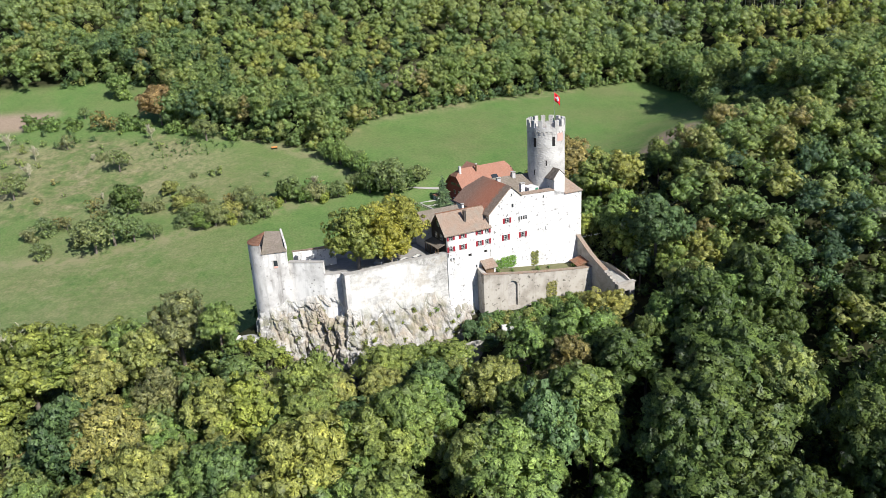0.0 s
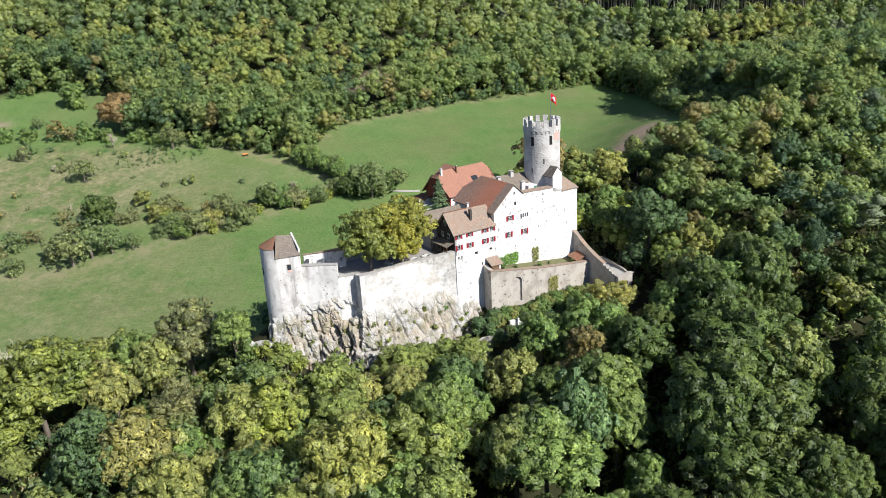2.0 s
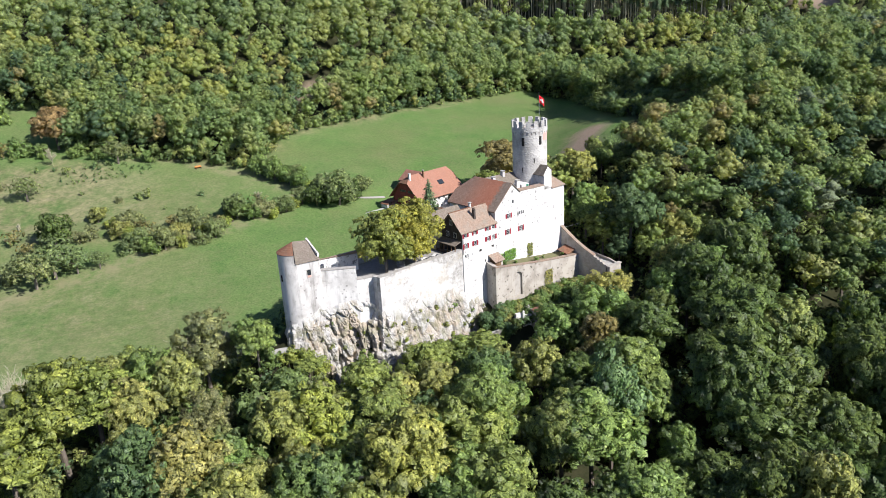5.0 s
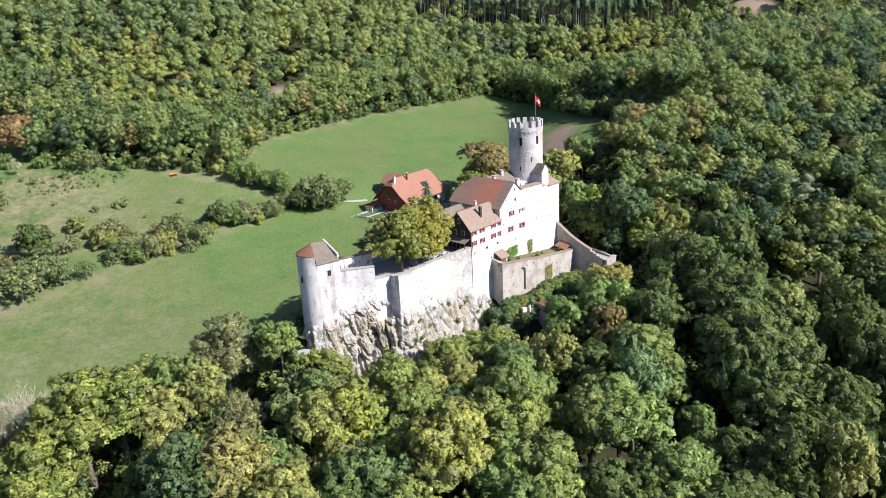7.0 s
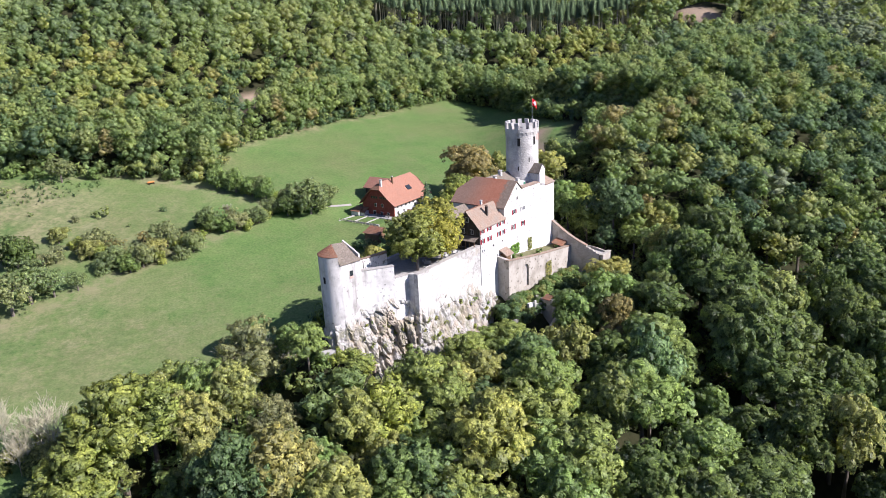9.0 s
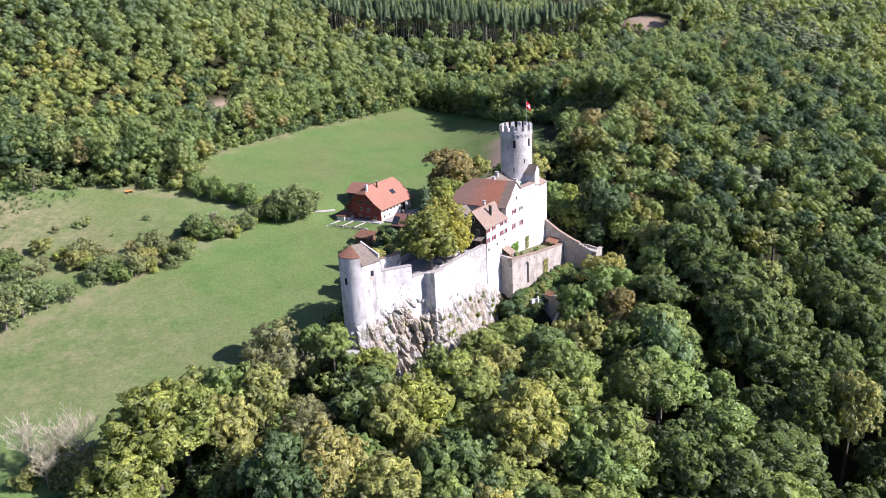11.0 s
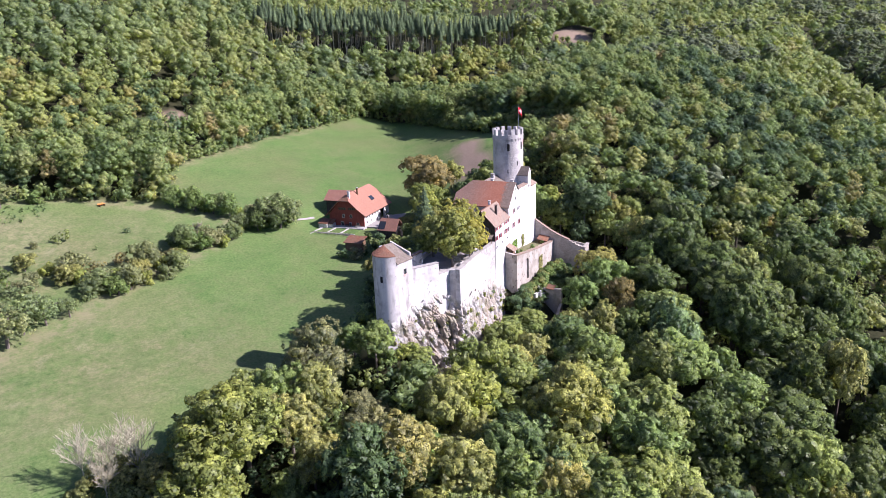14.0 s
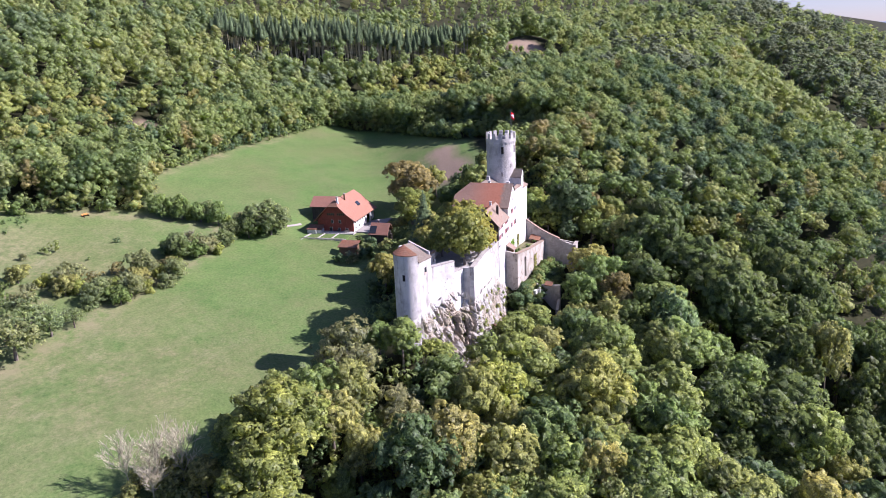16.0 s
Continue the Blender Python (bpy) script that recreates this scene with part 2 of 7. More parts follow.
GRAVEL = plain_mat("grey_gravel", (0.34, 0.32, 0.295), 0.95, 0.1, vary=0.5)
METAL = plain_mat("grey_sheet_metal", (0.45, 0.47, 0.50), 0.4, 0.5, 0.8)
BLUE_SHEET = plain_mat("pale_blue_sheet", (0.45, 0.58, 0.68), 0.5, 0.4)
FLAG_RED = plain_mat("red_flag_cloth", (0.62, 0.02, 0.025), 0.8, 0.1, vary=0.1)
FLAG_WHITE = plain_mat("white_flag_cloth", (0.80, 0.80, 0.80), 0.8, 0.1, vary=0.05)
GREEN_PAINT = plain_mat("green_shutter_paint", (0.05, 0.20, 0.12), 0.5, 0.4)
BARK = wood_mat("grey_brown_bark", (0.10, 0.08, 0.06), (0.22, 0.19, 0.16), 2.0)
DEAD_BARK = wood_mat("bleached_dead_wood", (0.36, 0.330, 0.225), (0.56, 0.515, 0.37), 2.0)
glass = Mat("window_glass", 0.08, 0.6)
GLASS = glass.colour((0.03, 0.035, 0.04)).m

# leaf hues, slightly dulled and lifted in blue to stand in for haze
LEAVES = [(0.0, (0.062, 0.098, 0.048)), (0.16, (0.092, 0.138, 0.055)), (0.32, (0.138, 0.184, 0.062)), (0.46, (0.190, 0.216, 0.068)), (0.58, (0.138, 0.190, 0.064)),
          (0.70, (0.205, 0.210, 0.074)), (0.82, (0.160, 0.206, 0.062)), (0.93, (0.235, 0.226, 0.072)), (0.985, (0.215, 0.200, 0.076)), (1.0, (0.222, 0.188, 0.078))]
# bluer and paler than the near leaves: haze put into the far leaf colour
HAZED = [(0.0, (0.116, 0.165, 0.093)), (0.2, (0.159, 0.214, 0.103)), (0.4, (0.217, 0.268, 0.113)), (0.55, (0.268, 0.293, 0.115)), (0.68, (0.183, 0.236, 0.107)), (0.82, (0.251, 0.268, 0.115)), (1.0, (0.270, 0.261, 0.115))]
# young yellow-green, its slope's sunlight partly put into the colour
YOUNG = [(0.0, (0.086, 0.134, 0.063)), (0.3, (0.143, 0.197, 0.078)), (0.5, (0.194, 0.237, 0.085)), (0.75, (0.226, 0.253, 0.083)), (0.95, (0.259, 0.264, 0.081)), (1.0, (0.248, 0.237, 0.087))]
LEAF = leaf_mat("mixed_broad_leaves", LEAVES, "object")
# blue multiplied up: a touch of haze carried in the woods' leaf colour
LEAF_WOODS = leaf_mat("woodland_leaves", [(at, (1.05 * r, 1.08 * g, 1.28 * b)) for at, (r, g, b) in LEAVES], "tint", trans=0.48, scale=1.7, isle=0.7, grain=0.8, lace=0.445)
# haze-tinted leaf colour, with grain and contrast softened to match
LEAF_FAR = leaf_mat("haze_tinted_far_leaves", HAZED, "tint", trans=0.6, scale=1.2, isle=0.4, grain=0.85, lace=0.44)
LEAF_YOUNG = leaf_mat("young_sunlit_leaves", YOUNG, "tint", trans=0.5, scale=1.5, isle=0.55, grain=0.7, lace=0.42)
LEAF_LIME = leaf_mat("yellowing_lime_leaves", [(0.0, (0.246, 0.235, 0.050)), (1.0, (0.270, 0.240, 0.050))], "object", grain=0.9)
LEAF_LIME_OLD = leaf_mat("olive_yellow_lime_leaves", [(0.0, (0.192, 0.200, 0.050)), (1.0, (0.215, 0.208, 0.050))], "object", grain=0.9)
LEAF_RUST = leaf_mat("rusty_autumn_leaves", [(0.0, (0.160, 0.146, 0.064)), (1.0, (0.190, 0.156, 0.068))], "object")
LEAF_RUSSET = leaf_mat("russet_autumn_leaves", [(0.0, (0.215, 0.152, 0.080)), (1.0, (0.235, 0.162, 0.084))], "object")
LEAF_GREY = leaf_mat("grey_olive_thin_leaves", [(0.0, (0.160, 0.168, 0.086)), (1.0, (0.180, 0.178, 0.094))], "object", lace=0.49)
LEAF_GOLD = leaf_mat("olive_gold_leaves", [(0.0, (0.150, 0.180, 0.052)), (1.0, (0.172, 0.188, 0.054))], "object")
LEAF_OLIVE = leaf_mat("olive_leaves", [(0.0, (0.192, 0.205, 0.074)), (1.0, (0.222, 0.218, 0.080))], "object")
LEAF_BRIGHT = leaf_mat("bright_yellow_green_leaves", [(0.0, (0.190, 0.232, 0.058)), (1.0, (0.222, 0.240, 0.062))], "object")
LEAF_GREEN = leaf_mat("fresh_green_leaves", [(0.0, (0.128, 0.190, 0.064)), (1.0, (0.152, 0.205, 0.068))], "object")
LEAF_BLUE = leaf_mat("blue_green_leaves", [(0.0, (0.090, 0.142, 0.070)), (1.0, (0.105, 0.160, 0.076))], "object")
# beech's own dark green, also given to trees to stand for deep shade
LEAF_DARK = leaf_mat("dark_beech_and_shaded_leaves", [(0.0, (0.066, 0.100, 0.032)), (1.0, (0.090, 0.116, 0.037))], "object")
LEAF_FRUIT = leaf_mat("dull_orchard_leaves", [(0.0, (0.128, 0.172, 0.080)), (0.6, (0.160, 0.190, 0.086)), (1.0, (0.182, 0.184, 0.100))], "object", grain=0.85, lace=0.482)
PINE = leaf_mat("blue_green_pine_needles", [(0.0, (0.079, 0.101, 0.068)), (0.6, (0.099, 0.120, 0.077)), (1.0, (0.126, 0.142, 0.088))], "tint", 0.2, scale=1.9, isle=0.6, grain=0.8, lace=0.455)
NEEDLE = leaf_mat("dark_spruce_needles", [(0.0, (0.060, 0.092, 0.055)), (1.0, (0.080, 0.112, 0.064))], "object", 0.1)
IVY = leaf_mat("ivy_leaves", [(0.0, (0.085, 0.180, 0.034)), (1.0, (0.120, 0.205, 0.040))], "object")
DRY_IVY = leaf_mat("drying_creeper", [(0.0, (0.18, 0.185, 0.065)), (1.0, (0.21, 0.195, 0.075))], "object")


def ground_mat():
    m = Mat("meadow_and_forest_floor", 0.95, 0.1)
    fine, mid, big = m.noise(1.6, 6, 0.7), m.noise(0.09, 5, 0.6), m.noise(0.022, 4)
    grass = m.ramp(mid, [(0.30, (0.086, 0.156, 0.044)), (0.52, (0.105, 0.174, 0.051)), (0.72, (0.132, 0.182, 0.063))])
    grass = m.mix(m.grey(big, 0.45, 0.68, 0, 0.5), grass, (0.147, 0.155, 0.067))
    grass = m.mix(1.0, grass, m.ramp(fine, [(0.3, (0.58, 0.62, 0.60)), (0.7, (1.38, 1.34, 1.30))]), "MULTIPLY")

    def mask(name):
        node = m.n.new("ShaderNodeAttribute")
        node.attribute_name = name
        return node.outputs["Fac"]
    rough = m.ramp(m.noise(0.10, 7, 0.72), [(0.34, (0.070, 0.125, 0.038)), (0.45, (0.125, 0.158, 0.060)), (0.55, (0.190, 0.178, 0.092)), (0.66, (0.255, 0.224, 0.135))])
    rough = m.mix(m.grey(m.noise(0.035, 5, 0.6), 0.48, 0.60, 0, 0.6), rough, (0.235, 0.212, 0.118))
    rough = m.mix(m.grey(m.noise(0.9, 5), 0.45, 0.7, 0, 0.5), rough, (0.084, 0.122, 0.038))
    worn = m.mix(0.5, m.noise(0.055, 5, 0.65), m.noise(0.8, 5, 0.75))
    grass = m.mix(m.grey(worn, 0.46, 0.62, 0, 0.35), grass, (0.165, 0.150, 0.080))
    rough = m.mix(1.0, rough, m.ramp(m.noise(0.42, 6, 0.75), [(0.36, (0.66, 0.74, 0.66)), (0.50, (1.0, 1.0, 1.0)), (0.64, (1.30, 1.26, 1.24))]), "MULTIPLY")
    c = m.mix(mask("dry"), grass, rough)
    trod = m.mix(1.0, mask("path"), m.grey(m.noise(0.22, 5, 0.7), 0.36, 0.54, 0, 0.75), "MULTIPLY")
    c = m.mix(trod, c, (0.275, 0.228, 0.142))
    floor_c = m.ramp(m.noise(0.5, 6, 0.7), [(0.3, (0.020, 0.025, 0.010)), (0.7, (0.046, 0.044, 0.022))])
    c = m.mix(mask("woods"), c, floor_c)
    c = m.mix(mask("soil"), c, m.ramp(fine, [(0.3, (0.215, 0.160, 0.112)), (0.7, (0.330, 0.256, 0.186))]))
    return m.colour(c).bump(fine, 0.6, 0.15).m


def rock_mat():
    m = Mat("pale_limestone", 0.9, 0.15)
    warp = m.n.new("ShaderNodeVectorMath")
    warp.operation = "MULTIPLY_ADD"
    m.l.new(m.add("ShaderNodeTexNoise", Vector=m.co, Scale=0.35, Detail=6).outputs["Color"], warp.inputs[0])
    warp.inputs[1].default_value = (5.0, 5.0, 5.0)
    m.l.new(m.scaled(1, 1, 0.5), warp.inputs[2])
    vo = m.add("ShaderNodeTexVoronoi", Vector=warp.outputs[0], Scale=0.32)
    vo.feature = "DISTANCE_TO_EDGE"
    broken = m.grey(m.noise(0.35, 4), 0.40, 0.60)
    crack = m.mix(1.0, m.grey(vo.outputs["Distance"], 0.0, 0.03, 0.7, 0), broken, "MULTIPLY")
    c = m.ramp(m.noise(1.1, 9, 0.78), [(0.34, (0.19, 0.182, 0.170)), (0.46, (0.335, 0.320, 0.296)), (0.60, (0.50, 0.480, 0.445))])
    c = m.mix(m.grey(m.noise(0.5, 6, 0.68, m.scaled(1, 1, 0.35)), 0.52, 0.68, 0, 0.5), c, (0.16, 0.155, 0.15))
    c = m.mix(m.grey(m.noise(0.16, 5), 0.44, 0.58, 0, 0.7), c, (0.36, 0.290, 0.205))
    c = m.mix(m.grey(m.noise(0.40, 6, 0.65, m.scaled(1.3, 1.3, 0.8)), 0.48, 0.60, 0, 0.65), c, (0.19, 0.182, 0.105))
    c = m.mix(m.grey(m.noise(0.17, 6, 0.65), 0.52, 0.62, 0, 0.5), c, (0.50, 0.48, 0.45))
    c = m.mix(crack, c, (0.13, 0.12, 0.11))
    node = m.n.new("ShaderNodeAttribute")
    node.attribute_name = "limewash"
    run = m.mix(1.0, node.outputs["Fac"], m.grey(m.noise(0.8, 6, 0.7, m.scaled(1, 1, 0.4)), 0.36, 0.52), "MULTIPLY")
    c = m.mix(run, c, (0.66, 0.64, 0.605))
    h = m.mix(0.55, crack, m.noise(0.9, 9, 0.75))
    return m.colour(c).bump(h, 0.55, 0.28).m


GROUND, ROCK = ground_mat(), rock_mat()
BED = plain_mat("dry_garden_bed", (0.17, 0.165, 0.085), 0.95, 0.1, vary=0.6)

# ---- mesh helpers ----
PLACE = {}


def thing(name, F, base=(0, 0, 0), label="", category="", group="", kind=""):
    """An Empty at the base of a thing; F is the plan's local frame in which its parts are drawn."""
    ob = new(name)
    ob.empty_display_size = 0.5
    ob.matrix_basis = PLACE[ob] = F @ Matrix.Translation(base)
    return tagged(ob, label, category, group, kind)


def link_mesh(name, me, mat, parent=None, F=Matrix(), label=""):
    ob = new(name, me)
    if mat:
        me.materials.append(mat)
    if parent:
        ob.parent = parent
        ob.matrix_basis = PLACE[parent].inverted() @ F
    else:
        ob.matrix_basis = F
    PLACE[ob] = F.copy()
    return tagged(ob, label)


def part(name, bm, mat, parent=None, F=Matrix(), label="", smooth=False):
    bmesh.ops.recalc_face_normals(bm, faces=bm.faces)
    for f in bm.faces:
        f.smooth = smooth
    me = bpy.data.meshes.new(name)
    bm.to_mesh(me)
    bm.free()
    return link_mesh(name, me, mat, parent, F, label)


def raw_mesh(name, verts, faces, counts):
    """A mesh from arrays: points, the corners of all faces in one row, and the corners of each face."""
    me = bpy.data.meshes.new(name)
    me.vertices.add(len(verts))
    me.vertices.foreach_set("co", np.ascontiguousarray(verts, np.float32).ravel())
    me.loops.add(len(faces))
    me.loops.foreach_set("vertex_index", np.ascontiguousarray(faces, np.int32))
    me.polygons.add(len(counts))
    starts = np.concatenate(([0], np.cumsum(counts)[:-1])).astype(np.int32)
    me.polygons.foreach_set("loop_start", starts)
    me.update(calc_edges=True)
    return me


def quad(bm, *pts):
    return bm.faces.new([bm.verts.new(p) for p in pts])


def box(bm, x0, x1, y0, y1, z0, z1):
    v = [bm.verts.new((x, y, z)) for z in (z0, z1) for x, y in ((x0, y0), (x1, y0), (x1, y1), (x0, y1))]
    for a in ((3, 2, 1, 0), (4, 5, 6, 7), (0, 1, 5, 4), (1, 2, 6, 5), (2, 3, 7, 6), (3, 0, 4, 7)):
        bm.faces.new([v[i] for i in a])


def prism(bm, pts, z0, z1):
    """An upright prism over a plan outline; z0 and z1 are numbers or one number for each corner."""
    n = len(pts)
    lo = z0 if isinstance(z0, (list, tuple)) else [z0] * n
    hi = z1 if isinstance(z1, (list, tuple)) else [z1] * n
    a = [bm.verts.new((*p, z)) for p, z in zip(pts, lo)]
    b = [bm.verts.new((*p, z)) for p, z in zip(pts, hi)]
    bm.faces.new(a[::-1])
    bm.faces.new(b)
    for i in range(n):
        j = (i + 1) % n
        bm.faces.new((a[i], a[j], b[j], b[i]))


def slab(bm, pts, thick):
    """A plate of even thickness under a sloping outline in space."""
    a = [bm.verts.new(p) for p in pts]
    b = [bm.verts.new((p[0], p[1], p[2] - thick)) for p in pts]
    bm.faces.new(a)
    bm.faces.new(b[::-1])
    for i in range(len(pts)):
        j = (i + 1) % len(pts)
        bm.faces.new((a[j], a[i], b[i], b[j]))


def wall_run(bm, path, thick, z0, tops):
    """A wall that follows a plan path, thick to its left side, with its own top height at each corner."""
    for (p, q), (h0, h1) in zip(zip(path, path[1:]), zip(tops, tops[1:])):
        p, q = Vector(p), Vector(q)
        d = (q - p).normalized()
        n = Vector((-d.y, d.x)) * thick
        prism(bm, [p, q, q + n, p + n], z0, [h0, h1, h1, h0])


def wall_panel(bm, x0, x1, z0, z1, y0, y1, holes, top=None):
    """A wall along x between y0 (face) and y1, with openings right through; top(x) gives a sloping upper edge."""
    xs = sorted({x0, x1, *[h[0] for h in holes], *[h[1] for h in holes]})
    zs = sorted({z0, z1, *[h[2] for h in holes], *[h[3] for h in holes]})

    def solid(i, j):
        if not (0 <= i < len(xs) - 1 and 0 <= j < len(zs) - 1):
            return False
        cx, cz = (xs[i] + xs[i + 1]) / 2, (zs[j] + zs[j + 1]) / 2
        return not any(h[0] < cx < h[1] and h[2] < cz < h[3] for h in holes)
    for i in range(len(xs) - 1):
        for j in range(len(zs) - 1):
            if not solid(i, j):
                continue
            a, b, c, d = xs[i], xs[i + 1], zs[j], zs[j + 1]
            ta = tb = d
            if top and j == len(zs) - 2:
                ta, tb = top(a), top(b)
            quad(bm, (a, y0, c), (b, y0, c), (b, y0, tb), (a, y0, ta))
            quad(bm, (b, y1, c), (a, y1, c), (a, y1, ta), (b, y1, tb))
            if not solid(i - 1, j):
                quad(bm, (a, y1, c), (a, y0, c), (a, y0, ta), (a, y1, ta))
            if not solid(i + 1, j):
                quad(bm, (b, y0, c), (b, y1, c), (b, y1, tb), (b, y0, tb))
            if not solid(i, j - 1):
                quad(bm, (a, y1, c), (b, y1, c), (b, y0, c), (a, y0, c))
            if not solid(i, j + 1):
                quad(bm, (a, y0, ta), (b, y0, tb), (b, y1, tb), (a, y1, ta))
    bmesh.ops.remove_doubles(bm, verts=bm.verts, dist=0.0005)


def limb(bm, p, q, r0, r1, seg=7):
    """A tapered round piece of wood from p to q."""
    p, q = Vector(p), Vector(q)
    m = (q - p).to_track_quat("Z", "Y").to_matrix()
    a = [bm.verts.new(p + m @ Vector((r0 * math.cos(2 * math.pi * i / seg), r0 * math.sin(2 * math.pi * i / seg), 0))) for i in range(seg)]
    b = [bm.verts.new(q + m @ Vector((r1 * math.cos(2 * math.pi * i / seg), r1 * math.sin(2 * math.pi * i / seg), 0))) for i in range(seg)]
    for i in range(seg):
        bm.faces.new((a[i], a[(i + 1) % seg], b[(i + 1) % seg], b[i]))
    bm.faces.new(a[::-1]), bm.faces.new(b)


# ---- the land ----
def sm(a, b, x):
    t = np.clip((x - a) / (b - a), 0, 1)
    return t * t * (3 - 2 * t)


def soft(x, w):
    return w * np.logaddexp(0, np.asarray(x, float) / w)


AX, AY = Vector((0.891, 0.454)), Vector((-0.454, 0.891))
OX, OY = -2.0, 155.2


def to_uv(x, y):
    return (x - OX) * AX.x + (y - OY) * AX.y, (x - OX) * AY.x + (y - OY) * AY.y


def terrain(x, y):
    """Height of the ground: a meadow that rises to the north, a slope down to the south, a wooded spur to the east, a hill to the north, and the castle's rock."""
    x, y = np.asarray(x, float), np.asarray(y, float)
    dy = y - 214
    s = soft(dy, 12)
    k = np.clip(0.235 - 0.0006 * (x + 60), 0.12, 0.26)
    z = 29.5 + k * s + 0.13 * (dy - s) - 0.16 * soft(150 - y, 8)
    a = 16 + 0.41 * (y - 127 - 0.22 * soft(x - 200, 30)) + 0.08 * soft(x - 60, 10)
    b = 55 + 0.12 * (x - 100) - 0.04 * (y - 212) + 0.10 * soft(x - 330, 30)
    b = b - 0.30 * soft(x - 500, 30)
    a = a - 0.11 * soft(x - 640, 40)
    e = b - soft(b - a, 5)
    z = z + (e - z) * sm(12, 70, x - 0.5 * soft(y - 215, 20))
    n = 50 + 0.40 * (y - 300 - 0.47 * soft(x + 62, 10) + 0.33 * soft(x - 110, 25))
    n = np.minimum(n, 190 + 0.05 * n)
    z = z + soft(n - z, 4)
    z = z + 18 * sm(105, 185, x) * (1 - sm(300, 370, x)) * sm(358, 402, y) * (1 - sm(430, 530, y))
    z = z + 12 * np.exp(-(((x - 304) / 42) ** 2 + ((y - 378) / 36) ** 2))
    across, along = 0.71 * (x - 325) - 0.70 * (y - 227), 0.70 * (x - 325) + 0.71 * (y - 227)
    z = z - 20 * np.exp(-((across - 26) / 15) ** 2) * sm(-110, -60, along) * (1 - sm(60, 110, along))
    yard = np.exp(-(((x - 4) / 19) ** 2 + ((y - 238) / 16) ** 2) ** 3)
    z = z + (33.4 - z) * yard
    u, v = to_uv(x, y)
    mound = sm(-48, -38, u) * (1 - sm(38, 64, u)) * sm(-3, 4, v - 9 * sm(24, 34, -u)) * (1 - sm(15, 32, v))
    z = z + np.maximum(35 - z, 0) * mound
    z = z + np.maximum(31.3 - z, 0) * np.exp(-(((x + 46) / 10) ** 2 + ((y - 145) / 9.5) ** 2) ** 2)
    z = z - 0.6 * soft(y - 960, 30)
    bank = sm(2, 7, u) * (1 - sm(33, 40, u)) * sm(-18, -8, v) * (1 - sm(2, 6, v))
    z = z + np.maximum(28.5 - 0.75 * np.maximum(-4.0 - v, 0) + 0.12 * np.maximum(u - 12, 0) - z, 0) * bank
    return np.maximum(z, -40)


def height(x, y):
    return float(terrain(x, y))


def inside(poly, x, y):
    """Which points lie in a plan outline (even-odd rule, on arrays)."""
    x, y = np.asarray(x, float), np.asarray(y, float)
    hit = np.zeros(x.shape, bool)
    for (x0, y0), (x1, y1) in zip(poly, poly[1:] + poly[:1]):
        cut = (y0 > y) != (y1 > y)
        hit ^= cut & (x < (x1 - x0) * (y - y0) / (y1 - y0 + 1e-12) + x0)
    return hit


OPEN_LAND = [(-700, 30), (-112, 50), (-108, 120), (-105, 146), (-92, 149), (-75, 153), (-60, 154), (-51, 154), (-45, 160), (-40, 168), (-22, 190), (12, 202), (30, 214), (50, 224), (76, 234), (97, 262), (106, 312),
             (112, 352), (101, 371), (23, 338), (-33, 307), (-41, 293), (-48, 276), (-69, 284), (-118, 299), (-118, 330), (-155, 345), (-260, 335), (-700, 330)]
PLOUGHED = [(-400, 302), (-181, 305), (-172, 322), (-400, 318)]
TRACK = [(53, 236), (67, 231), (93, 264), (85, 272)]
BARE_SLOPE = [(-27, 345), (-21, 344), (-11, 356), (-4, 367), (-9, 369), (-19, 358)]
FELLED = [(276, 388), (286, 399), (297, 386), (298, 370), (290, 364), (280, 374)]
SCRUB = [(-400, 240), (-140, 232), (-92, 238), (-60, 246), (-48, 262), (-60, 276), (-118, 294), (-400, 298)]
FOOTPATH = [(-190, 206), (-138, 207.4), (-118, 207), (-98.6, 216), (-71, 231.9), (-57.8, 236.3), (-39.5, 246.3), (-33.2, 258), (-50.4, 273.2), (-77.9, 290.6), (-95.4, 293.3)]
CASTLE_GROUND = [(-52, 138), (-24, 134), (18, 136), (40, 148), (52, 166), (50, 186), (24, 192), (-10, 180), (-48, 164)]


def jitter(x, y, w):
    """Uneven outlines for patches of ground."""
    return x + w * (np.sin(y * 0.23) + np.sin(y * 0.071 + 2)), y + w * (np.sin(x * 0.19 + 1) + np.sin(x * 0.063))


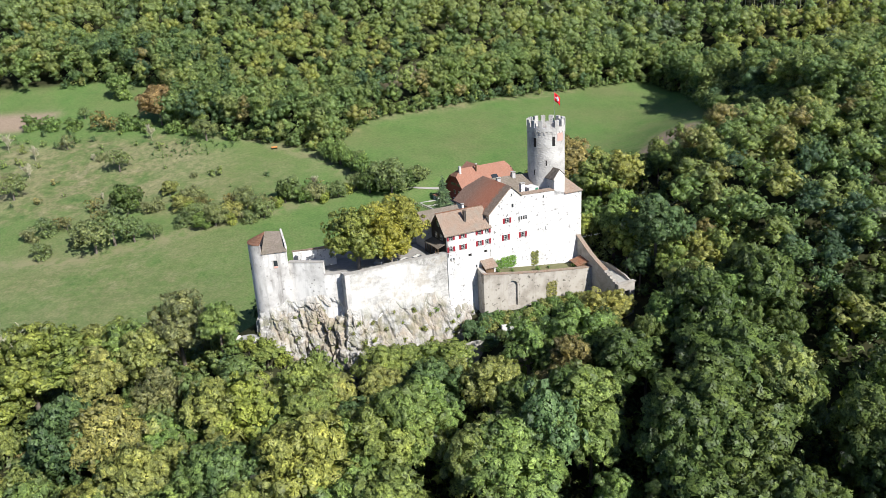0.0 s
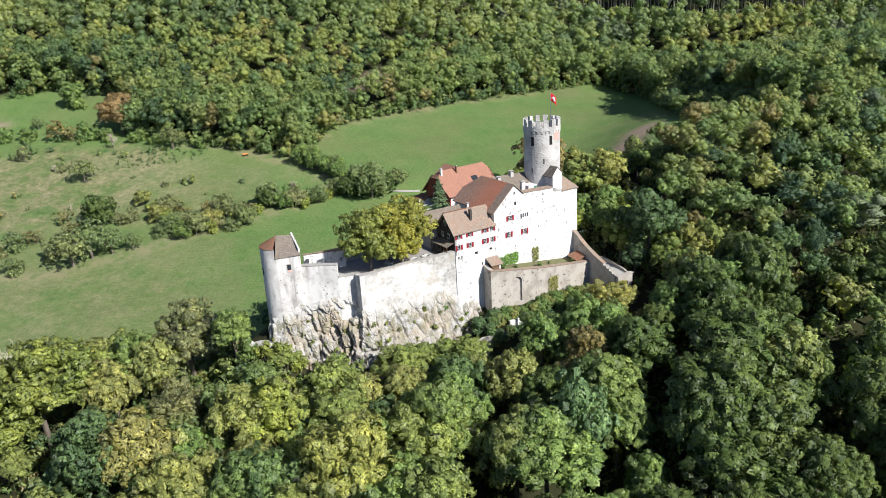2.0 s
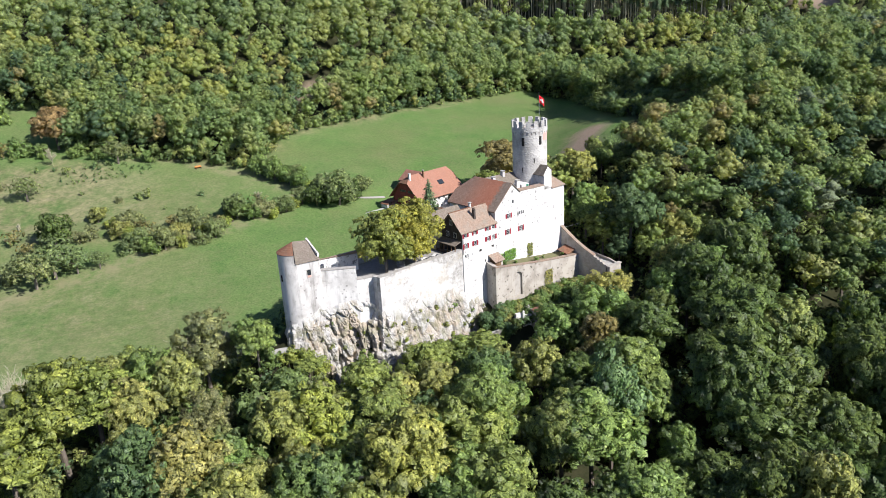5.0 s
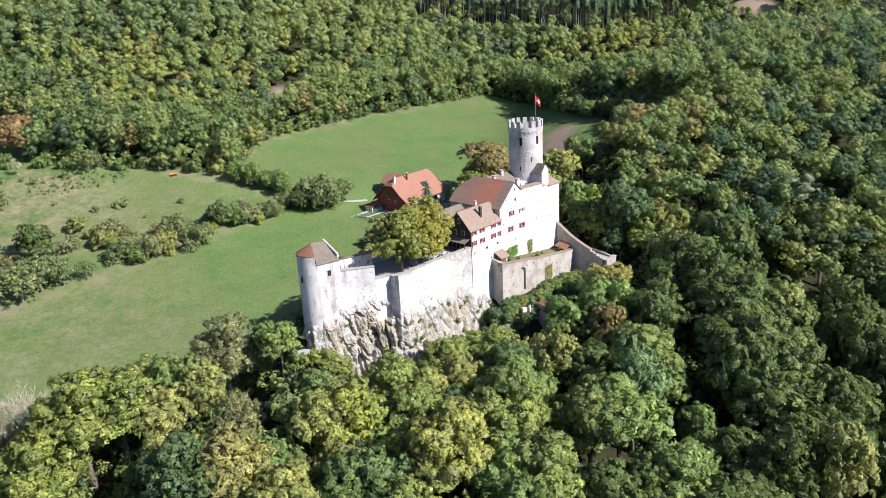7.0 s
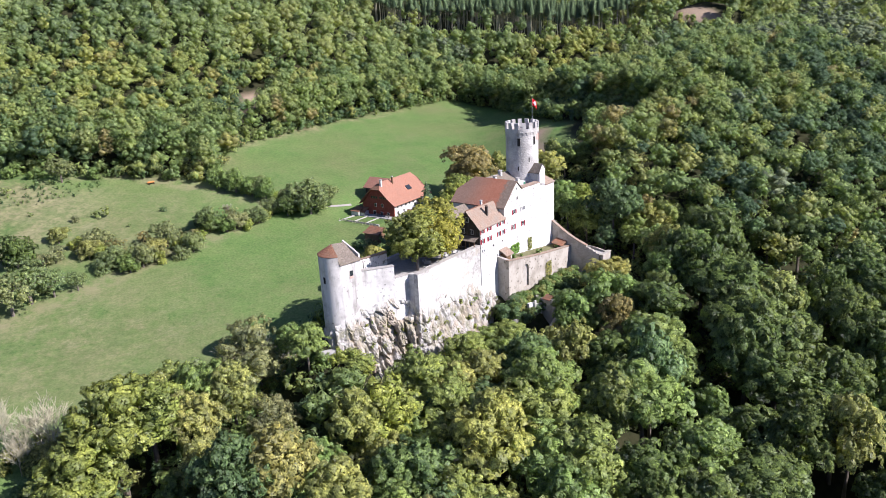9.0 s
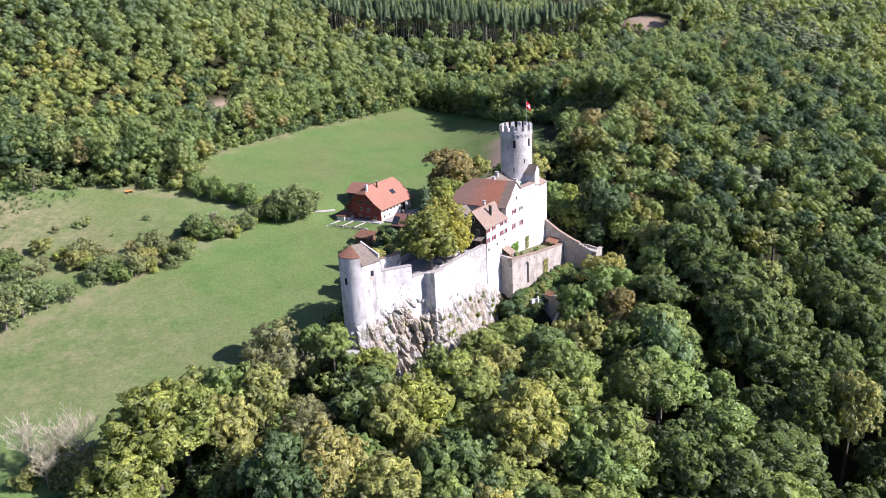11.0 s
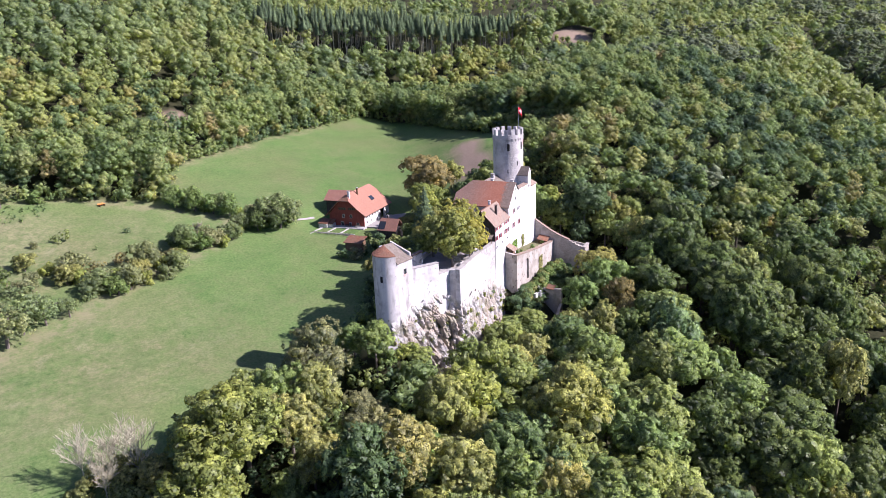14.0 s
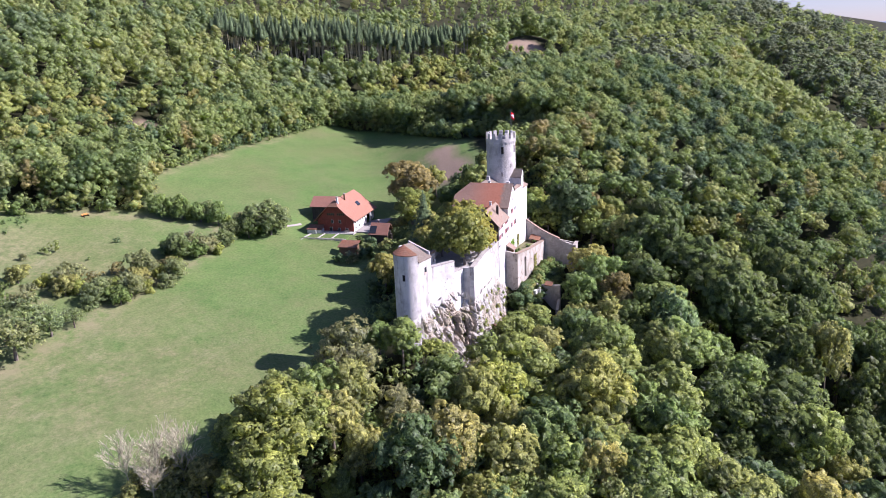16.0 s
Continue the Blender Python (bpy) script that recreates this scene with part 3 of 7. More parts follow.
def build_ground():
    def axis(lo, a, b, hi, fine, coarse):
        return np.unique(np.concatenate((np.linspace(lo, a, coarse), np.arange(a, b, fine), np.linspace(b, hi, coarse)))).round(3)
    xs, ys = axis(-3500, -240, 400, 3500, 2.8, 60), axis(-2500, 40, 470, 3800, 2.8, 60)
    gx, gy = np.meshgrid(xs, ys)
    gz = terrain(gx, gy)
    rng = np.random.default_rng(5)
    gz = gz + 0.10 * rng.standard_normal(gz.shape) * (np.abs(gx) < 240)
    verts = np.stack((gx, gy, gz), -1).reshape(-1, 3)
    w = len(xs)
    i = (np.arange(len(ys) - 1)[:, None] * w + np.arange(w - 1)).ravel()
    me = raw_mesh("ground", verts, np.stack((i, i + 1, i + w + 1, i + w), -1).ravel(), np.full(len(i), 4))
    me.polygons.foreach_set("use_smooth", np.ones(len(i), bool))
    jx, jy = jitter(gx, gy, 1.2)
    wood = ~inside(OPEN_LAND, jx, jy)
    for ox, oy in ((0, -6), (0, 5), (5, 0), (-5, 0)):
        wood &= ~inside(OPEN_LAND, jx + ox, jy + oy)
    strip = ~wood & ~inside(OPEN_LAND, jx, jy + 1.5) & (gx > -40) & (gx < 62) & (gy > 285)
    trod = np.zeros(gx.shape)
    for (x0, y0), (x1, y1) in zip(FOOTPATH, FOOTPATH[1:]):
        f = np.clip(((gx - x0) * (x1 - x0) + (gy - y0) * (y1 - y0)) / ((x1 - x0) ** 2 + (y1 - y0) ** 2), 0, 1)
        trod = np.maximum(trod, np.clip(1.9 - np.hypot(gx - x0 - f * (x1 - x0), gy - y0 - f * (y1 - y0)) / 1.5, 0, 1))
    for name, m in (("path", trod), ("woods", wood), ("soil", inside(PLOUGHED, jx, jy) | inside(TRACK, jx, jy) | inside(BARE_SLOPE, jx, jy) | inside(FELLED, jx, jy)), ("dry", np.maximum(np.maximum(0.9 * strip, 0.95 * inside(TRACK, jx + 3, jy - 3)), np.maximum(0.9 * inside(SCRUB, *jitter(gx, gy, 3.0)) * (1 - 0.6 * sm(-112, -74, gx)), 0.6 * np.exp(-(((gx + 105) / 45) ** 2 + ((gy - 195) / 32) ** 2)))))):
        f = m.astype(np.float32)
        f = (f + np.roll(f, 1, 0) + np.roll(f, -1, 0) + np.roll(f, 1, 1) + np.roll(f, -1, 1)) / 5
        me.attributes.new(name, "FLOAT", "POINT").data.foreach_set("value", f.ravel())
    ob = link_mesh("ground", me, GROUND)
    return tagged(ob, "mown green meadow, dry scrub grass and dark forest floor", "ground", kind="structure")


ground = build_ground()

# ---- the castle ----
CF = Matrix.Translation((OX, OY, 0)) @ Matrix.Rotation(math.atan2(AX.y, AX.x), 4, "Z")


def cv(x, y):
    """Castle plan place of a world place."""
    u, v = to_uv(x, y)
    return (u, v)


def window(parent, x, z, w, h, y=0.0, cols=2, rows=3, shutters="", F=None, sw=0.5, mat=None):
    """A casement set back in its opening; shutters 'lr' stand open on either side."""
    F = F or CF
    bm = bmesh.new()
    x0, x1, z0, z1, t = x - w / 2, x + w / 2, z - h / 2, z + h / 2, 0.07
    ya, yb = y + 0.12, y + 0.20
    box(bm, x0, x0 + t, ya, yb, z0, z1)
    box(bm, x1 - t, x1, ya, yb, z0, z1)
    box(bm, x0 + t, x1 - t, ya, yb, z0, z0 + t)
    box(bm, x0 + t, x1 - t, ya, yb, z1 - t, z1)
    for i in range(1, cols):
        c = x0 + w * i / cols
        box(bm, c - 0.03, c + 0.03, ya + 0.01, yb - 0.01, z0 + t, z1 - t)
    for j in range(1, rows):
        c = z0 + h * j / rows
        box(bm, x0 + t, x1 - t, ya + 0.02, yb - 0.02, c - 0.02, c + 0.02)
    win = part("window", bm, mat or FRAME_WHITE, parent, F)
    bm = bmesh.new()
    box(bm, x0 + 0.02, x1 - 0.02, y + 0.15, y + 0.17, z0 + 0.02, z1 - 0.02)
    part("pane", bm, GLASS, win, F)
    bm = bmesh.new()
    box(bm, x0 - 0.08, x1 + 0.08, y - 0.08, y + 0.12, z0 - 0.10, z0)
    part("sill", bm, CONCRETE, win, F)
    for side in shutters:
        bm = bmesh.new()
        a = x0 - 0.04 - sw if side == "l" else x1 + 0.04
        box(bm, a, a + sw, y - 0.07, y - 0.025, z0 - 0.05, z1 + 0.05)
        for k in range(5):
            c = z0 + 0.05 + (h - 0.1) * (k + 0.5) / 5
            box(bm, a + 0.06, a + sw - 0.06, y - 0.09, y - 0.07, c - 0.07, c + 0.07)
        part("shutter", bm, SHUTTER_RED, win, F, "dark red wooden shutter")
    return (x0, x1, z0, z1)


def slot(parent, x, z, w, h, y=0.0, F=None):
    """A bare opening; a near-black plate behind it stands in for the unlit depth."""
    bm = bmesh.new()
    box(bm, x - w / 2, x + w / 2, y + 0.30, y + 0.34, z - h / 2, z + h / 2)
    part("window", bm, SHADE_PLATE, parent, F or CF, "small unglazed opening, a dark plate for its shade")
    return (x - w / 2, x + w / 2, z - h / 2, z + h / 2)


def chimney(parent, x, y, z0, z1, w=0.7, d=0.7, mat=None, cap=None, F=None):
    F = F or CF
    bm = bmesh.new()
    box(bm, x - w / 2, x + w / 2, y - d / 2, y + d / 2, z0, z1)
    ch = part("chimney", bm, mat or GREY_PLASTER, parent, F)
    bm = bmesh.new()
    for sx in (-1, 1):
        for sy in (-1, 1):
            box(bm, x + sx * w * 0.36 - 0.06, x + sx * w * 0.36 + 0.06, y + sy * d * 0.36 - 0.06, y + sy * d * 0.36 + 0.06, z1, z1 + 0.25)
    box(bm, x - w / 2 - 0.1, x + w / 2 + 0.1, y - d / 2 - 0.1, y + d / 2 + 0.1, z1 + 0.25, z1 + 0.36)
    part("chimney_cap", bm, cap or CONCRETE, ch, F)


def build_wing():
    t = thing("residential_wing", CF, (6, 4, 35), "white plastered castle wing with red shutters and brown tiled roof", "house")
    holes = []
    for z in (48.2, 45.5):
        for x, sh in ((1.15, "lr"), (4.25, "lr"), (8.65, "lr"), (10.65, "r")):
            holes.append(window(t, x, z, 0.95, 1.15, 0, 2, 3, sh, sw=0.5))
    holes += [window(t, 1.0, 42.95, 0.5, 0.7, 0, 1, 2), window(t, 1.75, 42.95, 0.5, 0.7, 0, 1, 2)]
    holes += [slot(t, 6.0, 43.1, 0.9, 0.7), slot(t, 10.2, 43.2, 0.85, 0.65), slot(t, 7.6, 40.0, 0.45, 0.75), slot(t, 3.2, 42.9, 0.15, 0.5)]
    bm = bmesh.new()
    wall_panel(bm, 0, 11.6, 26.0, 49.3, 0, 0.7, holes)
    part("front_wall", bm, WHITE, t, CF)
    # gable end towards the courtyard, dark shingles over a glazed porch
    bm = bmesh.new()
    prism(bm, [(-0.004, 0.0), (0.5, 0.0), (0.5, 7.4), (-0.004, 7.4)], 43.6, 49.2)
    g = [(-0.05, 0.1, 49.2), (-0.05, 7.4, 49.2), (-0.05, 3.7, 53.2)]
    a = [bm.verts.new(p) for p in g]
    b = [bm.verts.new((0.5, p[1], p[2])) for p in g]
    bm.faces.new(a), bm.faces.new(b[::-1])
    for i in range(3):
        bm.faces.new((a[i], a[(i + 1) % 3], b[(i + 1) % 3], b[i]))
    part("gable_wall", bm, DARK_BOARD, t, CF, "dark weathered shingled gable")
    EF = CF @ Matrix.Rotation(radians(-90), 4, "Z")
    for x, z in ((-3.7, 51.0), (-2.4, 48.0), (-5.0, 48.0)):
        bm = bmesh.new()
        box(bm, x - 0.5, x + 0.5, -0.10, 0.02, z - 0.65, z + 0.65)
        wi = part("window", bm, FRAME_WHITE, t, EF)
        bm = bmesh.new()
        box(bm, x - 0.4, x - 0.04, -0.13, -0.09, z - 0.55, z + 0.55)
        box(bm, x + 0.04, x + 0.4, -0.13, -0.09, z - 0.55, z + 0.55)
        part("pane", bm, GLASS, wi, EF)
    bm = bmesh.new()
    slab(bm, [(-2.2, 0.3, 46.2), (0.0, 0.3, 46.9), (0.0, 7.2, 46.9), (-2.2, 7.2, 46.2)], 0.12)
    part("porch_roof", bm, ROOF_GREY, t, CF)
    for y in np.linspace(0.4, 7.1, 6):
        bm = bmesh.new()
        box(bm, -2.1, -1.95, y - 0.08, y + 0.08, 43.6, 46.2)
        part("porch_post", bm, BROWN_WOOD, t, CF)
    bm = bmesh.new()
    box(bm, -2.04, -2.0, 0.5, 7.0, 43.62, 44.5)
    part("porch_boarding", bm, DARK_BOARD, t, CF)
    bm = bmesh.new()
    prism(bm, [(0.5, 7.0), (11.6, 7.0), (11.6, 7.4), (0.5, 7.4)], 40, 49.2)
    part("back_wall", bm, GREY_PLASTER, t, CF)
    bm = bmesh.new()
    slab(bm, [(-0.6, -0.45, 48.95), (11.75, -0.45, 48.95), (11.75, 3.75, 53.35), (-0.6, 3.75, 53.35)], 0.22)
    part("front_roof_slope", bm, ROOF_OLD, t, CF)
    bm = bmesh.new()
    slab(bm, [(11.75, 7.9, 48.95), (-0.6, 7.9, 48.95), (-0.6, 3.76, 53.35), (11.75, 3.76, 53.35)], 0.22)
    part("back_roof_slope", bm, ROOF_OLD, t, CF)
    bm = bmesh.new()
    box(bm, -0.65, 11.75, 3.62, 3.9, 53.3, 53.46)
    part("ridge_tiles", bm, ROOF_PALAS, t, CF)
    bm = bmesh.new()
    box(bm, -0.05, 0.05, -0.12, -0.02, 33, 48.8)
    part("downpipe", bm, METAL, t, CF)
    chimney(t, 5.8, 1.7, 50.6, 53.4, 0.6, 0.6, DARK_BOARD, ROOF_OLD)
    chimney(t, 6.6, 3.9, 53.0, 54.2, 0.5, 0.5, WHITE)
    # lower house behind it
    t2 = thing("courtyard_house", CF, (4, 11, 40), "small house with grey-brown tiled roof behind the wing", "house")
    bm = bmesh.new()
    prism(bm, [(-1.5, 8.2), (8.2, 8.2), (8.2, 13.4), (-1.5, 13.4)], 34, 49.6)
    part("wall", bm, GREY_PLASTER, t2, CF)
    bm = bmesh.new()
    slab(bm, [(-2.0, 7.95, 49.5), (8.8, 7.95, 49.5), (8.8, 10.8, 52.4), (-2.0, 10.8, 52.4)], 0.2)
    slab(bm, [(8.8, 13.9, 49.5), (-2.0, 13.9, 49.5), (-2.0, 10.81, 52.4), (8.8, 10.81, 52.4)], 0.2)
    part("roof", bm, ROOF_GREY, t2, CF)


def build_palas():
    t = thing("castle_palace", CF, (20, 6, 33), "tall white castle palace with stepped gable and red shutters", "castle")
    holes = [window(t, 16.2, 49.6, 1.25, 1.2, 0, 2, 3, "lr", sw=0.5), window(t, 15.75, 45.5, 1.2, 1.35, 0, 3, 3, "lr", sw=0.45), window(t, 20.55, 45.4, 1.2, 1.3, 0, 3, 3, "lr", sw=0.5)]
    for k in range(4):
        holes.append(slot(t, 19.6 + k * 0.66, 49.5, 0.45, 1.0))
    holes += [slot(t, 26.5, 53.75, 0.28, 0.6), slot(t, 27.1, 45.7, 0.18, 0.9), slot(t, 26.4, 49.3, 0.16, 0.4), slot(t, 34.5, 52.9, 0.16, 0.5), slot(t, 17.6, 42.2, 0.2, 0.6), slot(t, 24.0, 42.4, 0.15, 0.7)]

    def top(x):
        return float(np.interp(x, [11.4, 12.2, 17.0, 17.9, 20.0, 20.01, 29.7, 33.0, 37.9], [51.8, 52.5, 57.1, 57.1, 55.0, 55.1, 54.7, 53.6, 53.5]))
    bm = bmesh.new()
    holes += [(x, x, 40, 40.0001) for x in (12.2, 17.0, 17.9, 20.0, 20.01, 29.7, 33.0)]
    wall_panel(bm, 11.4, 37.8, 26.0, 52.0, 0.0, 1.0, [h for h in holes if h[3] < 51.9 or h[0] == h[1]], None)
    part("front_wall", bm, WHITE, t, CF)
    # gable and keep wall above it
    bm = bmesh.new()
    xs = [11.4, 12.2, 17.0, 17.9, 20.0, 20.01, 26.3, 29.7, 33.0, 37.8]
    for a, b in zip(xs, xs[1:]):
        prism(bm, [(a, 0.0), (b, 0.0), (b, 1.0), (a, 1.0)], 52.0, [top(a), top(b), top(b), top(a)])
    bmesh.ops.remove_doubles(bm, verts=bm.verts, dist=0.0005)
    part("gable_wall", bm, WHITE, t, CF)
    for x, z, w, h in ((17.6, 55.6, 0.3, 0.55), (17.8, 53.0, 0.5, 0.85), (26.5, 53.75, 0.28, 0.55)):
        bm = bmesh.new()
        box(bm, x - w / 2 - 0.06, x + w / 2 + 0.06, -0.03, 0.02, z - h / 2 - 0.06, z + h / 2 + 0.06)
        wi = part("window", bm, CONCRETE, t, CF)
        bm = bmesh.new()
        box(bm, x - w / 2, x + w / 2, -0.045, -0.02, z - h / 2, z + h / 2)
        part("pane", bm, GLASS, wi, CF)
    # side and back walls
    bm = bmesh.new()
    prism(bm, [(11.4, 1.0), (12.2, 1.0), (12.2, 16.5), (11.4, 16.5)], 40, 52.1)
    part("west_wall", bm, WHITE, t, CF)
    bm = bmesh.new()
    prism(bm, [(12.2, 15.7), (29.5, 15.7), (29.5, 16.5), (12.2, 16.5)], 33, 52.1)
    part("back_wall", bm, WHITE, t, CF)
    bm = bmesh.new()
    prism(bm, [(36.8, 1.0), (37.8, 1.0), (38.6, 6.0), (37.6, 12.0), (34.0, 15.0), (29.5, 16.5), (29.5, 15.5), (33.6, 14.0), (36.7, 11.5), (37.6, 6.0)], 29, 53.6)
    part("east_wall", bm, WHITE, t, CF)
    # roofs
    bm = bmesh.new()
    slab(bm, [(10.9, -0.25, 51.75), (17.45, -0.25, 57.75), (17.45, 13.0, 57.75), (14.2, 17.0, 54.6), (10.9, 17.0, 51.75)], 0.25)
    part("west_roof_slope", bm, ROOF_BANDED, t, CF)
    bm = bmesh.new()
    slab(bm, [(17.46, -0.25, 57.75), (20.4, -0.25, 55.15), (20.4, 4.2, 55.15), (17.46, 9.6, 57.75)], 0.25)
    part("east_roof_slope", bm, ROOF_GREY, t, CF)
    bm = bmesh.new()
    slab(bm, [(19.0, 3.6, 53.9), (29.6, 3.6, 53.9), (29.0, 9.6, 57.4), (17.46, 9.6, 57.75)], 0.25)
    part("south_roof_slope", bm, ROOF_GREY, t, CF)
    bm = bmesh.new()
    slab(bm, [(29.6, 17.0, 53.0), (14.2, 17.0, 53.0), (17.46, 9.61, 57.75), (29.0, 9.61, 57.4)], 0.25)
    part("north_roof_slope", bm, ROOF_GREY, t, CF)
    bm = bmesh.new()
    slab(bm, [(20.0, -0.15, 55.25), (29.7, -0.15, 54.85), (29.7, 1.3, 55.15), (20.0, 1.3, 55.55)], 0.14)
    part("wall_coping", bm, ROOF_OLD, t, CF, "brown tiled wall coping")
    # lean-to roof round the foot of the keep
    bm = bmesh.new()
    rim = [(32.6, -0.3), (38.0, -0.35), (39.1, 6.0), (38.0, 12.4), (34.2, 15.4)]
    apex = [(32.4, 3.0), (35.5, 4.2), (36.4, 7.0), (35.6, 10.0), (33.4, 11.5)]
    for i in range(4):
        slab(bm, [(*rim[i], 53.55), (*rim[i + 1], 53.55), (*apex[i + 1], 56.6), (*apex[i], 56.6)], 0.2)
    part("lean_to_roof", bm, ROOF_OLD, t, CF)
    bm = bmesh.new()
    prism(bm, [(20.2, 1.0), (37.0, 1.0), (37.0, 15.6), (20.2, 15.6)], 50, 52.5)
    part("attic_floor", bm, GREY_PLASTER, t, CF)
    # dormer with green shutters beside the keep
    bm = bmesh.new()
    prism(bm, [(24.6, 3.2), (27.4, 3.2), (27.4, 6.5), (24.6, 6.5)], 52.5, 55.4)
    part("dormer", bm, WHITE, t, CF)
    bm = bmesh.new()
    box(bm, 26.4, 27.2, 3.12, 3.2, 53.4, 55.2)
    part("dormer_shutter", bm, GREEN_PAINT, t, CF, "green painted shutter")
    chimney(t, 18.5, 7.3, 56.2, 57.9, 0.9, 0.7)
    chimney(t, 23.8, 9.1, 56.8, 58.2, 0.9, 0.9)
    chimney(t, 22.1, 2.4, 53.8, 57.0, 1.1, 0.8, WHITE)
    # stair turret rising from the wall
    bm = bmesh.new()
    pts = [(29.7, 0.0), (31.2, 0.0), (32.7, 0.0), (32.7, 4.2), (31.2, 4.2), (29.7, 4.2)]
    prism(bm, pts, 53.5, [57.6, 59.5, 58.1, 58.1, 59.5, 57.6])
    part("stair_turret", bm, WHITE, t, CF, "white stair turret with tiled roof")
    bm = bmesh.new()
    slab(bm, [(29.3, -0.1, 57.35), (31.2, -0.1, 59.75), (31.2, 4.5, 59.75), (29.3, 4.5, 57.35)], 0.16)
    slab(bm, [(31.21, -0.1, 59.75), (32.9, -0.1, 58.2), (32.9, 4.5, 58.2), (31.21, 4.5, 59.75)], 0.16)
    part("turret_roof", bm, ROOF_GREY, t, CF)
    bm = bmesh.new()
    box(bm, 29.6, 29.66, 0.9, 1.0, 54.2, 57.4)
    part("downpipe", bm, METAL, t, CF)


def build_keep():
    kx, ky, r = 32.2, 7.0, 4.55
    KF = CF @ Matrix.Translation((kx, ky, 0))
    t = thing("round_keep", KF, (0, 0, 50), "tall round white stone keep tower with battlements", "tower")
    rng = random.Random(11)
    n, bm = 64, bmesh.new()
    zs = [44 + 0.5 * i for i in range(49)] + [68.3]
    rings = []
    for z in zs:
        rough = 0.07 * float(sm(63, 58, np.float64(z)))
        rings.append([bm.verts.new(((r + rng.uniform(-rough, rough)) * math.cos(2 * math.pi * i / n), (r + rng.uniform(-rough, rough)) * math.sin(2 * math.pi * i / n), z)) for i in range(n)])
    for a, b in zip(rings, rings[1:]):
        for i in range(n):
            bm.faces.new((a[i], a[(i + 1) % n], b[(i + 1) % n], b[i]))
    bm.faces.new(rings[-1])
    part("shaft", bm, KEEP_STONE, t, KF, smooth=True)
    # corbelled parapet
    for k in range(28):
        bm = bmesh.new()
        box(bm, r - 0.1, r + 0.12, -0.2, 0.2, 67.7, 68.3)
        bmesh.ops.transform(bm, matrix=Matrix.Rotation(2 * math.pi * k / 28, 4, "Z"), verts=bm.verts)
        part("corbel", bm, KEEP_STONE, t, KF)
    bm = bmesh.new()

    def ring(r0, r1, z0, z1, a0=0.0, a1=2 * math.pi, seg=56):
        full = a1 - a0 > 6.28
        pts = [(math.cos(a0 + (a1 - a0) * i / seg), math.sin(a0 + (a1 - a0) * i / seg)) for i in range(seg + (0 if full else 1))]
        vs = [[bm.verts.new((c * rr, s * rr, z)) for c, s in pts] for rr, z in ((r0, z0), (r1, z0), (r1, z1), (r0, z1))]
        m = len(pts)
        for k in range(4):
            for i in range(m if full else m - 1):
                bm.faces.new((vs[k][i], vs[k][(i + 1) % m], vs[(k + 1) % 4][(i + 1) % m], vs[(k + 1) % 4][i]))
        if not full:
            bm.faces.new([vs[k][0] for k in range(4)]), bm.faces.new([vs[k][-1] for k in range(4)][::-1])
    ring(r - 0.5, r + 0.13, 68.3, 69.3)
    part("parapet", bm, KEEP_STONE, t, KF)
    for k in range(14):
        bm = bmesh.new()
        a0 = 2 * math.pi * (k + 0.22) / 14
        ring(r - 0.5, r + 0.13, 69.3, 71.0, a0, a0 + 2 * math.pi * 0.56 / 14, 5)
        part("merlon", bm, KEEP_STONE, t, KF)
    bm = bmesh.new()
    bmesh.ops.create_circle(bm, cap_ends=True, segments=40, radius=r - 0.45, matrix=Matrix.Translation((0, 0, 68.5)))
    part("platform", bm, GRAVEL, t, KF)

    def on_shaft(name, ang, z, w, h, mat, proud=0.03, label=""):
        bm = bmesh.new()
        m = 6
        for i in range(m):
            a, b = ang + (i / m - 0.5) * w / r, ang + ((i + 1) / m - 0.5) * w / r
            for rr in (r + proud,):
                quad(bm, (rr * math.cos(a), rr * math.sin(a), z - h / 2), (rr * math.cos(b), rr * math.sin(b), z - h / 2), (rr * math.cos(b), rr * math.sin(b), z + h / 2), (rr * math.cos(a), rr * math.sin(a), z + h / 2))
        bmesh.ops.remove_doubles(bm, verts=bm.verts, dist=0.001)
        geo = bmesh.ops.extrude_face_region(bm, geom=bm.faces[:])
        for v in [e for e in geo["geom"] if isinstance(e, bmesh.types.BMVert)]:
            v.co.x *= (r - 0.1) / (r + proud)
            v.co.y *= (r - 0.1) / (r + proud)
        part(name, bm, mat, t, KF, label)
    base = math.radians(-90 - 27)      # the side that faces the south in the castle's plan
    # windows and slits: near-black plates on the solid shaft, shade as colour
    on_shaft("window", base + 0.28, 66.0, 0.75, 2.2, SHADE_PLATE, label="tall window opening drawn as a dark plate")
    on_shaft("window", base - 0.75, 65.8, 0.75, 2.2, SHADE_PLATE, label="tall window opening drawn as a dark plate")
    on_shaft("painted_field", base + 0.72, 66.9, 1.9, 2.0, PALE_RED, label="faded red painted square")
    on_shaft("arrow_slit", base - 0.12, 60.8, 0.25, 1.3, SHADE_PLATE)
    on_shaft("arrow_slit", base - 0.80, 58.4, 0.25, 1.3, SHADE_PLATE)
    # flag
    px, py = cv(25.1, 173.1)
    FF = CF @ Matrix.Translation((px, py, 0))
    ft = thing("flag", FF, (0, 0, 68.2), "red flag with white cross on a thin grey pole", "flag")
    bm = bmesh.new()
    bmesh.ops.create_cone(bm, cap_ends=True, segments=10, radius1=0.07, radius2=0.045, depth=9.9, matrix=Matrix.Translation((0, 0, 73.15)))
    part("pole", bm, METAL, ft, FF)

